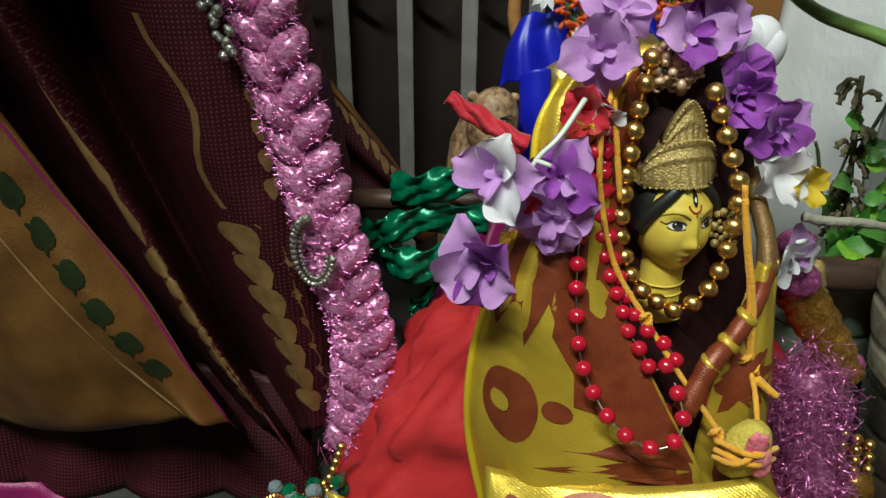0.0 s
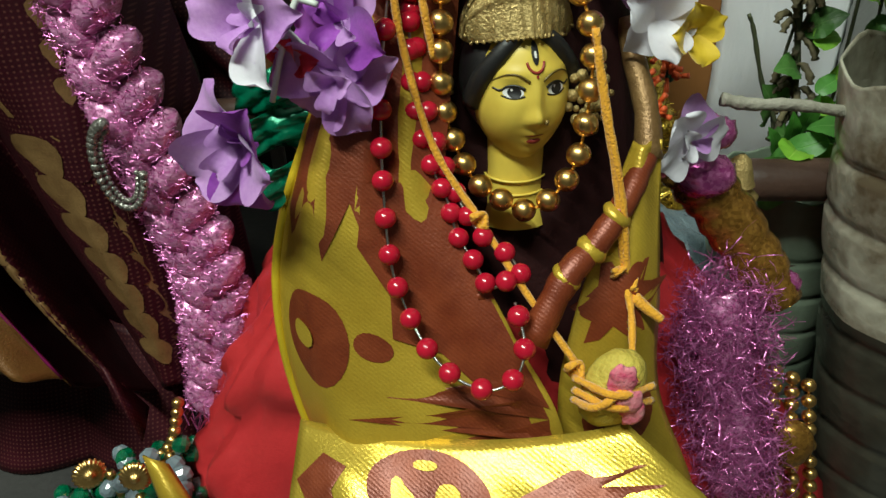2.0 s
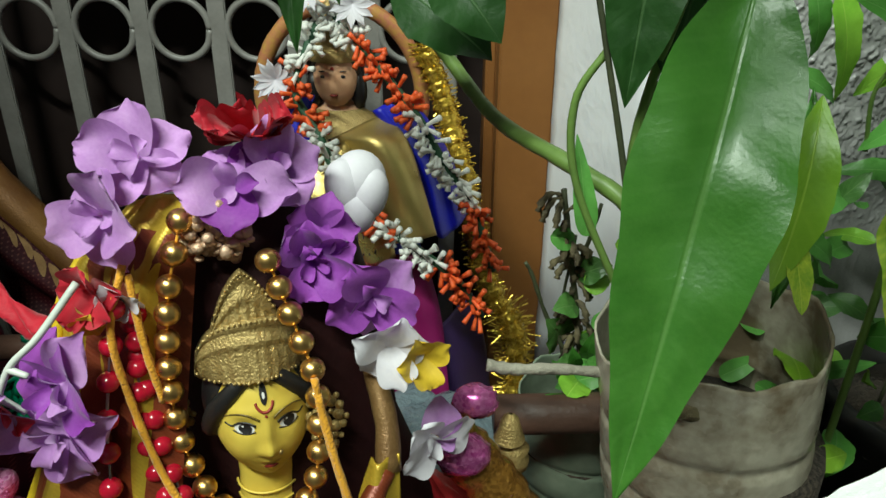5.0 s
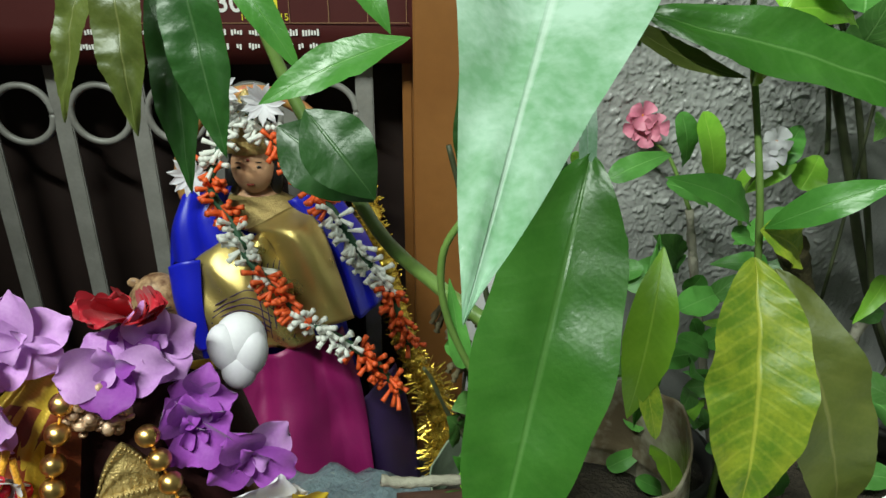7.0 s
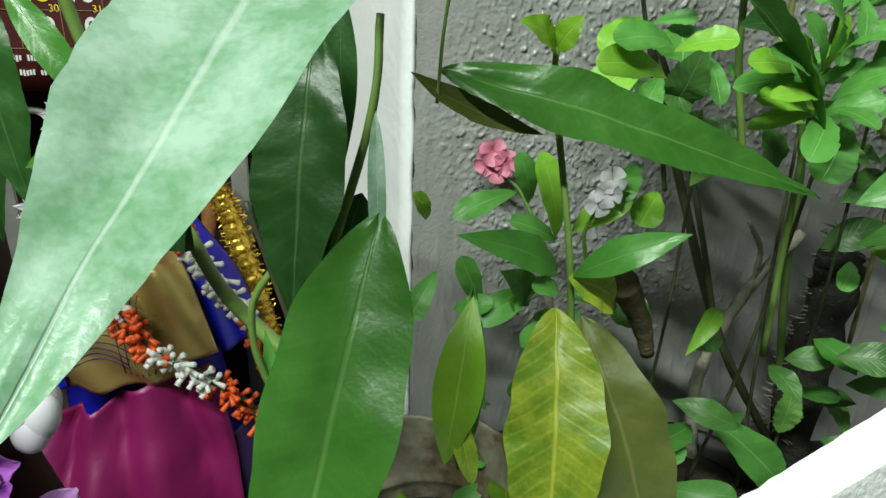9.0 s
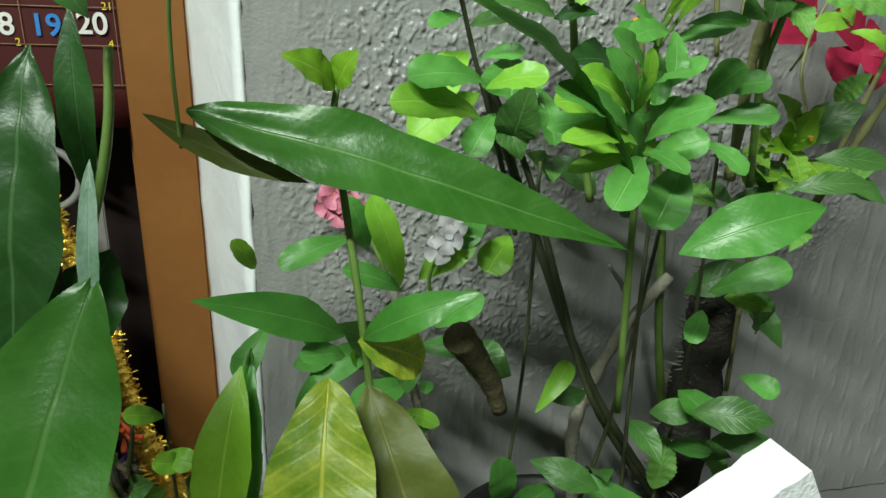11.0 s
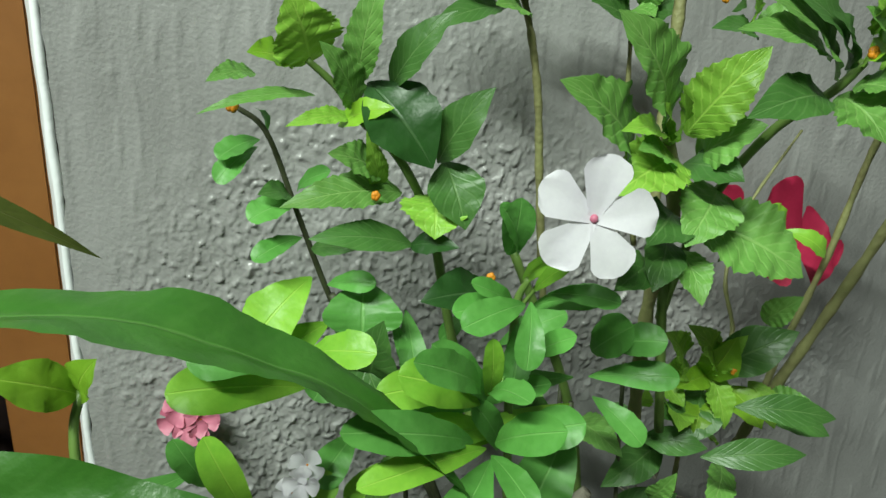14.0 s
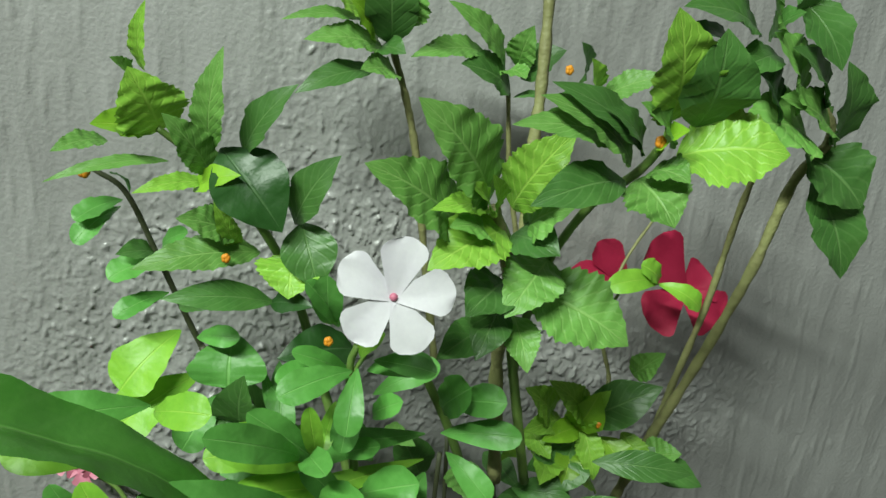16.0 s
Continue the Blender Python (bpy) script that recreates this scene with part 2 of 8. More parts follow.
dotted(M_SAREE, (0.24, 0.09, 0.065), 0.0029)
M_ZARI = material("old_gold_zari", (0.34, 0.20, 0.075), (0.15, 0.075, 0.028), 0.42, 0.45, 60, 800, 0.4, 0.0008, 0, 0, 0.5, 0, 900)
M_BORDER = material("gold_border_silk", (0.23, 0.105, 0.024), (0.10, 0.035, 0.010), 0.42, 0.35, 30, 700, 0.4, 0.0008, 0, 0, 0.5, 0, 900)
M_GREENMOTIF = material("dark_green_thread", (0.016, 0.024, 0.007), (0.008, 0.012, 0.005), 0.9, 0, 60, 600, 0.4, spec=0.1)
M_PINKSILK = material("magenta_silk", (0.24, 0.010, 0.10), (0.15, 0.006, 0.065), 0.4, 0.1, 25, 700, 0.25, 0.0008, 0.0, 0, 0.5, 0, 800)
M_BLUESILK = material("royal_blue_silk", (0.008, 0.014, 0.55), (0.006, 0.010, 0.36), 0.4, 0, 20, 700, 0.2, 0.0006, 0.0)
M_NAVY = material("dark_violet_cloth", (0.045, 0.015, 0.10), (0.02, 0.008, 0.05), 0.55, 0, 30, 600, 0.3)
M_DULLGOLD = material("brushed_gold_silk", (0.70, 0.54, 0.20), (0.52, 0.38, 0.12), 0.30, 0.75, 30, 900, 0.4, 0.0006, 0, 0, 0.5, 0, 1000)
M_TINSEL = sparkle_material("pink_tinsel_film", (0.40, 0.035, 0.23), (0.80, 0.25, 0.56))
M_TINSELFINE = material("pink_tinsel_strand", (0.60, 0.20, 0.43), (0.36, 0.06, 0.23), 0.28, 0.6, 300, 900, 0.3)
M_GOLDTINSEL = sparkle_material("gold_tinsel_film", (0.36, 0.20, 0.015), (0.80, 0.56, 0.08))
M_BROWNGLITTER = sparkle_material("brown_glitter", (0.20, 0.085, 0.015), (0.52, 0.26, 0.05))
M_GOLD = material("gold_plated_bead", (0.86, 0.57, 0.21), (0.70, 0.40, 0.12), 0.3, 1.0, 90, 500, 0.1, 0.0004)
M_OLDGOLD = material("dull_gold_paint", (0.52, 0.38, 0.15), (0.33, 0.22, 0.075), 0.40, 0.5, 260, 900, 0.7, 0.0014)
M_REDBEAD = material("red_bead", (0.50, 0.008, 0.03), (0.36, 0.005, 0.02), 0.2, 0, 60, 300, 0.05, 0.0003, 0, 0, 0.6)
M_LINK = material("steel_link", (0.5, 0.48, 0.46), None, 0.3, 1.0)
M_GREENBEAD = material("green_glass_bead", (0.0, 0.26, 0.11), (0.0, 0.08, 0.035), 0.06, 0, 90, 300, 0.05, 0.0003, 0, 0, 0.9, 0.35, 0, 0.5, 0.35)
M_BRAID = sparkle_material("pink_braid_film", (0.40, 0.060, 0.24), (0.82, 0.38, 0.62), (300.0, 1000.0), 0.30)
M_FLORET = material("white_floret", (0.90, 0.90, 0.86), (0.82, 0.82, 0.78), 0.55, 0, 60, 600, 0.2, 0.0005, 0, 0.3, 0.3)
M_LION = material("lion_paint", (0.50, 0.31, 0.17), (0.14, 0.06, 0.03), 0.5, 0, 130, 300, 0.2, amount=0.35)
M_GREYBEAD = material("smoky_bead", (0.22, 0.27, 0.30), (0.12, 0.15, 0.17), 0.12, 0, 60, 300, 0.05, 0.0003, 0, 0, 0.8)
M_FACE = material("yellow_face_paint", (0.70, 0.52, 0.08), (0.60, 0.42, 0.06), 0.42, 0, 60, 300, 0.1, 0.0004)
M_BLACK = material("black_paint", (0.012, 0.011, 0.011), None, 0.45)
M_BODY = material("dark_maroon_hood", (0.028, 0.005, 0.005), (0.014, 0.003, 0.003), 0.7, 0, 40, 400, 0.3, 0.001, 0, 0, 0.2)
M_LIP = material("red_paint", (0.30, 0.03, 0.02), None, 0.45)
M_SKIN = material("peach_paint", (0.76, 0.44, 0.26), (0.64, 0.34, 0.19), 0.4, 0, 60, 300, 0.1)
M_TAN = material("tan_paint", (0.40, 0.24, 0.12), (0.22, 0.12, 0.06), 0.5, 0, 60, 300, 0.2)
M_THREAD = material("turmeric_thread", (0.82, 0.38, 0.010), (0.66, 0.27, 0.008), 0.65, 0, 200, 900, 0.9, 0.001, 0.3)
M_TURMERIC = material("turmeric_root", (0.60, 0.48, 0.08), (0.42, 0.29, 0.04), 0.75, 0, 120, 500, 0.8, 0.0014)
M_KUMKUM = material("pink_powdered_patch", (0.60, 0.03, 0.12), (0.74, 0.36, 0.36), 0.8, 0, 160, 500, 0.9, 0.001)
M_RIBBON = material("shiny_green_ribbon", (0.0, 0.20, 0.10), (0.0, 0.11, 0.055), 0.25, 0.35, 50, 300, 0.4)
M_LILAC = material("lilac_fabric_petal", (0.66, 0.38, 0.72), (0.44, 0.17, 0.55), 0.6, 0, 60, 700, 0.3, 0.0006, 0.2, 0.25, 0.3, 0.12)
M_VIOLET = material("violet_fabric_petal", (0.40, 0.10, 0.50), (0.24, 0.035, 0.35), 0.6, 0, 45, 700, 0.3, 0.0006, 0.2, 0.25, 0.3, 0.12)
M_PETALWHITE = material("white_petal", (0.80, 0.78, 0.82), (0.68, 0.64, 0.72), 0.55, 0, 60, 600, 0.2, 0.0005, 0.1, 0.25, 0.3)
M_PETALRED = material("red_fabric_petal", (0.58, 0.015, 0.035), (0.42, 0.01, 0.025), 0.6, 0, 60, 600, 0.3, 0.0006, 0.2, 0.2, 0.3)
M_PETALYELLOW = material("yellow_fabric_petal", (0.74, 0.52, 0.03), (0.6, 0.38, 0.02), 0.6, 0, 60, 600, 0.3, 0.0006, 0.2, 0.2, 0.3)
M_PETALPINK = material("pink_petal", (0.70, 0.24, 0.34), (0.58, 0.15, 0.25), 0.5, 0, 60, 600, 0.2, 0.0005, 0, 0.2)
M_CRIMSON = material("crimson_petal", (0.54, 0.024, 0.085), (0.42, 0.014, 0.06), 0.55, 0, 60, 600, 0.2, 0.0005, 0, 0.2)
M_ORANGE = material("orange_flower", (0.78, 0.12, 0.02), (0.62, 0.07, 0.015), 0.55, 0, 90, 600, 0.2)
M_BUD = material("orange_bud", (0.75, 0.30, 0.015), (0.6, 0.2, 0.01), 0.55, 0, 90, 600, 0.2)
M_WIRE = material("white_plastic_stalk", (0.66, 0.70, 0.64), None, 0.4)
M_DEEPGREEN = material("green_string", (0.015, 0.07, 0.03), None, 0.7)
M_CALENDAR = material("maroon_card", (0.062, 0.008, 0.007), (0.05, 0.006, 0.006), 0.5, 0, 6, 200, 0.1, 0.0004)
M_PRINTWHITE = material("white_print", (0.78, 0.76, 0.74), None, 0.55)
M_PRINTYELLOW = material("yellow_print", (0.80, 0.66, 0.04), None, 0.55)
M_PRINTBLUE = material("blue_print", (0.03, 0.22, 0.62), None, 0.55)
M_PRINTGREEN = material("green_print", (0.02, 0.12, 0.04), None, 0.55)
M_SLATE = material("blue_grey_sheet", (0.20, 0.27, 0.30), (0.09, 0.125, 0.15), 0.3, 0, 60, 250, 0.7, 0.003)
M_DIAMANTE = material("dull_silver_stones", (0.42, 0.40, 0.36), (0.16, 0.15, 0.13), 0.25, 0.8, 300, 900, 0.8)


# ---- building helpers ----
def mesh_of(bm, materials, smooth=True):
    me = bpy.data.meshes.new("mesh")
    bmesh.ops.recalc_face_normals(bm, faces=bm.faces)
    bm.to_mesh(me)
    bm.free()
    for m in materials if isinstance(materials, (list, tuple)) else [materials]:
        me.materials.append(m)
    if smooth:
        me.polygons.foreach_set("use_smooth", [True] * len(me.polygons))
    return me


def thing(name, label, category, at=(0, 0, 0), group="", kind=""):
    ob = new(name)
    ob.empty_display_size = 0.01
    ob.location = at
    return tagged(ob, label, category, group, kind)


def solid(name, bm, materials, label, category, group="", kind="", smooth=True):
    return tagged(new(name, mesh_of(bm, materials, smooth)), label, category, group, kind)


def part(name, bm, materials, parent, label="", smooth=True):
    me = bm if isinstance(bm, bpy.types.Mesh) else mesh_of(bm, materials, smooth)
    ob = new(name, me)
    ob.parent = parent
    if parent.parent is None:
        ob.matrix_parent_inverse = Matrix.Translation(-parent.location)
    return tagged(ob, label) if label else ob


def smooth_path(points, steps):
    p = [Vector(q) for q in points]
    p = [2 * p[0] - p[1]] + p + [2 * p[-1] - p[-2]]
    out = []
    for i in range(1, len(p) - 2):
        for k in range(steps):
            t = k / steps
            a, b, c, d = p[i - 1], p[i], p[i + 1], p[i + 2]
            out.append(0.5 * ((2 * b) + (c - a) * t + (2 * a - 5 * b + 4 * c - d) * t * t + (3 * b - a - 3 * c + d) * t ** 3))
    return out + [p[-2]]


def tube(bm, points, r0, r1=None, sides=8, steps=5, wobble=0.0, slot=0):
    path = smooth_path(points, steps)
    r1 = r0 if r1 is None else r1
    up, rings = Vector((0.31, 0.2, 0.93)), []
    for i, p in enumerate(path):
        d = (path[min(i + 1, len(path) - 1)] - path[max(i - 1, 0)]).normalized()
        a = d.cross(up)
        a = a.normalized() if a.length > 1e-4 else d.orthogonal().normalized()
        b = d.cross(a)
        t = i / (len(path) - 1)
        r = r0 + (r1 - r0) * t
        r *= 1 + wobble * math.sin(i * 2.1) + wobble * 0.6 * math.sin(i * 5.3)
        rings.append([bm.verts.new(p + (a * math.cos(k * math.tau / sides) + b * math.sin(k * math.tau / sides)) * r) for k in range(sides)])
    for r, s in zip(rings, rings[1:]):
        for k in range(sides):
            bm.faces.new((r[k], r[(k + 1) % sides], s[(k + 1) % sides], s[k])).material_index = slot
    for r in (rings[0], rings[-1]):
        bm.faces.new(r).material_index = slot
    return bm


def ball(bm, at, r, slot=0, scale=(1, 1, 1), turn=None, seg=12):
    g = bmesh.ops.create_uvsphere(bm, u_segments=seg, v_segments=max(6, seg * 2 // 3), radius=1)
    m = Matrix.Translation(at) @ (turn or Matrix()) @ Matrix.Diagonal((r * scale[0], r * scale[1], r * scale[2], 1))
    bmesh.ops.transform(bm, matrix=m, verts=g["verts"])
    for v in g["verts"]:
        for f in v.link_faces:
            f.material_index = slot
    return g["verts"]


def box(bm, low, high, bevel=0.0, slot=0):
    g = bmesh.ops.create_cube(bm, size=1)
    c = [(a + b) / 2 for a, b in zip(low, high)]
    s = [b - a for a, b in zip(low, high)]
    bmesh.ops.transform(bm, matrix=Matrix.Translation(c) @ Matrix.Diagonal((*s, 1)), verts=g["verts"])
    faces = {f for v in g["verts"] for f in v.link_faces}
    for f in faces:
        f.material_index = slot
    if bevel:
        bmesh.ops.bevel(bm, geom=list({e for f in faces for e in f.edges}), offset=bevel, segments=2, affect="EDGES")
    return bm


def sheet(bm, rows, nu=24, nv=30, fold=None, slot=0, thick=0.0):
    """A cloth: rows of three points (near edge, middle, far edge), smoothed along and across. Returns the surface function."""
    cols = [smooth_path([r[k] for r in rows], 8) for k in range(len(rows[0]))]

    def at(u, v):
        x = min(max(v, 0), 1) * (len(cols[0]) - 1)
        i = min(int(x), len(cols[0]) - 2)
        pts = [c[i].lerp(c[i + 1], x - i) for c in cols]
        a, b, c = pts[0], pts[1], pts[2]
        p = a * (1 - u) ** 2 + (b * 2 - (a + c) * 0.5) * 2 * u * (1 - u) + c * u * u
        return p + (fold(u, v) if fold else Vector())

    grid = [[bm.verts.new(at(i / nu, j / nv)) for i in range(nu + 1)] for j in range(nv + 1)]
    for j in range(nv):
        for i in range(nu):
            bm.faces.new((grid[j][i], grid[j][i + 1], grid[j + 1][i + 1], grid[j + 1][i])).material_index = slot
    if thick:
        bmesh.ops.recalc_face_normals(bm, faces=bm.faces)
        bmesh.ops.solidify(bm, geom=list(bm.faces), thickness=thick)
    return at


def patch(bm, at, outline, lift=0.0008, slot=0, rings=4):
    """A motif woven into a cloth: an outline in the cloth's own coordinates, laid just over it."""
    n = len(outline)
    cu, cv = sum(p[0] for p in outline) / n, sum(p[1] for p in outline) / n

    def put(u, v):
        e = 0.004
        p = at(u, v)
        q = (at(u + e, v) - p).cross(at(u, v + e) - p)
        q = q.normalized() if q.length > 1e-12 else Vector((0, -1, 0))
        if q.y > 0:
            q = -q
        return bm.verts.new(p + q * lift)

    centre = put(cu, cv)
    last = None
    for k in range(1, rings + 1):
        t = k / rings
        ring = [put(cu + (u - cu) * t, cv + (v - cv) * t) for u, v in outline]
        for i in range(n):
            j = (i + 1) % n
            f = bm.faces.new((centre, ring[i], ring[j])) if last is None else bm.faces.new((last[i], ring[i], ring[j], last[j]))
            f.material_index = slot
        last = ring


def blob(u, v, ru, rv, n=18, wave=0.0, k=5, turn=0.0):
    out = []
    for i in range(n):
        a = i * math.tau / n
        r = 1 + wave * math.cos(k * a)
        x, y = ru * r * math.cos(a), rv * r * math.sin(a)
        out.append((u + x * math.cos(turn) - y * math.sin(turn), v + x * math.sin(turn) + y * math.cos(turn)))
    return out


def lathe(bm, centre, profile, sides=32, squash=1.0, ripple=0.0, teeth=0, slot=0, lean=(0, 0)):
    rings = []
    for r, z in profile:
        ring = []
        for k in range(sides):
            a = k * math.tau / sides
            q = r * (1 + ripple * math.cos(teeth * a))
            ring.append(bm.verts.new((centre[0] + q * math.cos(a) + lean[0] * z, centre[1] + q * squash * math.sin(a) + lean[1] * z, centre[2] + z)))
        rings.append(ring)
    for a, b in zip(rings, rings[1:]):
        for k in range(sides):
            bm.faces.new((a[k], a[(k + 1) % sides], b[(k + 1) % sides], b[k])).material_index = slot
    return rings


def leaf_bm(b, t, width, shape, droop):
    """A leaf blade from its base to its tip, folded a little along the midrib, with a wavy or toothed edge."""
    b, t = Vector(b), Vector(t)
    d = t - b
    length = d.length
    d.normalize()
    up = Vector((-0.1, -0.75, 0.65))
    if shape == "glossy_flat":
        up = Vector((0.25, -0.1, 1))
    side = d.cross(up).normalized()
    nrm = side.cross(d).normalized()
    twist = random.uniform(-0.35, 0.35) if shape not in ("glossy", "pale", "glossy_flat") else 0.06
    large = length > 0.10
    n = 56 if large else 40 if shape.startswith("serrate") else (24 if length > 0.09 else 16)
    bm = bmesh.new()
    uv = bm.loops.layers.uv.new("UVMap")
    rows, where = [], {}
    phase = random.uniform(0, 6)
    for i in range(n + 1):
        s = i / n
        if shape.startswith("round"):
            s = 1 - (1 - s) ** 1.6
            w = s ** 0.75 * math.sqrt(max(1 - s ** 4.5, 0)) * 1.12
        elif shape in ("yellow", "olive"):
            w = math.sin(math.pi * s ** 0.95) ** 0.62 if 0 < s < 1 else 0.0
        elif shape.startswith("serrate"):
            w = math.sin(math.pi * s ** 0.8) ** 0.9 * (1 + 0.05 * ((i % 3) - 1)) if 0 < s < 1 else 0.0
        elif shape in ("glossy", "pale"):
            w = math.sin(math.pi * s ** 0.72) ** 0.95 if 0 < s < 1 else 0.0
        else:
            w = math.sin(math.pi * s ** 0.92) ** 0.95 if 0 < s < 1 else 0.0
        w = max(w, 0.035 if s < 0.5 else 0.004) * width / 2 * (1 + (0.03 * math.sin(s * 27 + phase) if length > 0.09 else 0))
        bend = droop * length * (4 * s * (1 - s))
        c = b + d * (length * s) + nrm * bend
        ang = twist * (s - 0.4)
        sd = side * math.cos(ang) + nrm * math.sin(ang)
        nn = nrm * math.cos(ang) - side * math.sin(ang)
        row = []
        for k, f in enumerate((-1, -0.75, -0.5, -0.25, 0, 0.25, 0.5, 0.75, 1) if large else (-1, -0.5, 0, 0.5, 1)):
            wav = 0.10 * w * math.sin(s * 19 + phase + k * 1.3) * abs(f) + 0.06 * w * math.sin(s * 43 + phase) * f
            if large:
                wav = 0.10 * w * math.sin(s * 15 + phase + 2 * f) * abs(f) + 0.0022 * noise.noise((f * 1.6 + phase, s * 9, 2)) + 0.0009 * noise.noise((f * 4, s * 30 + phase, 5)) * (0.3 + abs(f))
            v = bm.verts.new(c + sd * (f * w) + nn * (abs(f) * w * 0.22 + wav))
            where[v] = (f, s * length * 8)
            row.append(v)
        rows.append(row)
    for r, q in zip(rows, rows[1:]):
        for k in range(len(r) - 1):
            f = bm.faces.new((r[k], r[k + 1], q[k + 1], q[k]))
            for lp in f.loops:
                lp[uv].uv = where[lp.vert]
    return bm


def blade(plant, b, t, width, shape, droop):
    me = bpy.data.meshes.new("leaf")
    bm = leaf_bm(b, t, width, shape, droop)
    bm.to_mesh(me)
    bm.free()
    me.materials.append(LEAF[shape])
    me.polygons.foreach_set("use_smooth", [True] * len(me.polygons))
    return part("leaf", me, None, plant)


def stem(plant, points, r0, r1, m):
    wob = 0.12 if m in (M_PALESTEM, M_BARK, M_THORN) else 0.03
    return part("stem", tube(bmesh.new(), points, r0, r1, 8, 8, wob), m, plant)


def petal(bm, at, out, nrm, length, width, slot=0, cup=0.15, notch=0.0, waist=0.25, ruffle=0.055, blunt=False):
    out, nrm = Vector(out).normalized(), Vector(nrm).normalized()
    sd = out.cross(nrm).normalized()
    rows, n, m, ph = [], 10, 8, random.uniform(0, 6)
    roll, skew = random.uniform(-0.10, 0.16), random.uniform(-0.12, 0.12)
    for i in range(n + 1):
        s = i / n
        w = max(math.sin(math.pi * min(s * 0.86 + 0.1, 1) ** 1.15) ** 0.62, waist if s < 0.3 else 0.30) * width / 2
        if blunt:
            w = (0.22 + 0.78 * min(s / 0.70, 1) ** 1.0) * math.sqrt(max(1 - max(0, (s - 0.72) / 0.30) ** 2, 0.10)) * width / 2
        c = Vector(at) + out * (length * s) + nrm * (cup * length * math.sin(s * 2.2) - roll * length * max(0, s - 0.6) ** 1.5 * 2) + sd * (skew * length * s * s)
        row = []
        for k in range(m + 1):
            f = 2 * k / m - 1
            wave = ruffle * width * s * (math.sin(f * 3.4 + s * 5 + ph) + 0.5 * math.sin(f * 7.1 + ph * 2))
            tip = (-0.03 if blunt else -0.16) * length * f * f * s ** 4 - notch * length * (1 - abs(f)) * (i == n)
            row.append(bm.verts.new(c + sd * (f * w) + nrm * (f * f * w * cup * 1.5 + wave) + out * tip))
        rows.append(row)
    for r, q in zip(rows, rows[1:]):
        for k in range(m):
            bm.faces.new((r[k], r[k + 1], q[k + 1], q[k])).material_index = slot


def flower(parent, at, facing, size, mats, petals=5, cup=0.18, width=0.85, turn=0.0, eye=None, jitter=0.25):
    """A flower head: each petal is a part, with a small eye in the middle."""
    nrm = Vector(facing).normalized()
    a = nrm.cross(Vector((0, 0, 1))).normalized()
    b = nrm.cross(a)
    for k in range(petals):
        ang = turn + k * math.tau / petals + random.uniform(-jitter, jitter) * 0.5
        out = a * math.cos(ang) + b * math.sin(ang) + nrm * random.uniform(-jitter, jitter)
        bm = bmesh.new()
        petal(bm, at, out, nrm, size * random.uniform(0.9, 1.08), size * width, 0, cup + random.uniform(-0.08, 0.08))
        part("petal", bm, mats[k % len(mats)], parent)
    if eye:
        bm = bmesh.new()
        ball(bm, Vector(at) + nrm * size * 0.03, size * 0.07, 0, seg=8)
        part("eye", bm, eye, parent)


def bead_string(name, label, points, r, pitch, m, link=None, group=""):
    """A string of beads, each a part on one shared mesh."""
    path = smooth_path(points, 12)
    top = thing(name, label, "bead necklace", path[0], group)
    bm = bmesh.new()
    ball(bm, (0, 0, 0), r, 0, (1, 1, 0.94), None, 14)
    me = mesh_of(bm, m)
    run, last = 0.0, path[0]
    spots = [path[0]]
    for p in path[1:]:
        run += (p - last).length
        last = p
        if run >= pitch:
            spots.append(p)
            run = 0.0
    for p in spots:
        ob = part("bead", me, None, top)
        ob.location = p
        ob.rotation_euler = (random.uniform(-0.4, 0.4), random.uniform(-0.4, 0.4), random.uniform(0, 6))
    bm = tube(bmesh.new(), points, 0.0006, 0.0006, 5, 10)
    part("string", bm, link or M_THREAD, top)
    return top


FLOOR = -0.08


# ---- setting ----
def plain_box(name, low, high, m, label="", kind="structure", bevel=0.0):
    return solid(name, box(bmesh.new(), low, high, bevel), m, label, name.split("_")[0], "", kind, False)


plain_box("floor", (-1.4, -1.4, FLOOR - 0.1), (1.8, 1.3, FLOOR), M_FLOOR, "dark grey cement porch floor")
plain_box("ceiling", (-1.4, -1.4, 2.3), (1.8, 1.3, 2.4), M_DIMROOM, "plain unseen ceiling, darkened to cut bounce light")
plain_box("wall_west", (-1.5, -1.4, FLOOR), (-1.4, 1.3, 2.3), M_DIMROOM, "plain unseen side wall, darkened to cut bounce light")
plain_box("wall_east", (1.8, -1.4, FLOOR), (1.9, 1.3, 2.3), M_DIMROOM, "plain unseen side wall, darkened to cut bounce light")
plain_box("wall_south", (-1.4, -1.5, FLOOR), (1.8, -1.4, 2.3), M_DIMROOM, "plain unseen wall, darkened to cut bounce light")
plain_box("wall_north", (-1.4, 0.98, FLOOR), (0.3, 1.08, 2.3), M_DIMROOM, "plain wall behind the door")
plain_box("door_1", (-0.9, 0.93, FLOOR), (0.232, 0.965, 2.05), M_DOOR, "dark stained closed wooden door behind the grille")


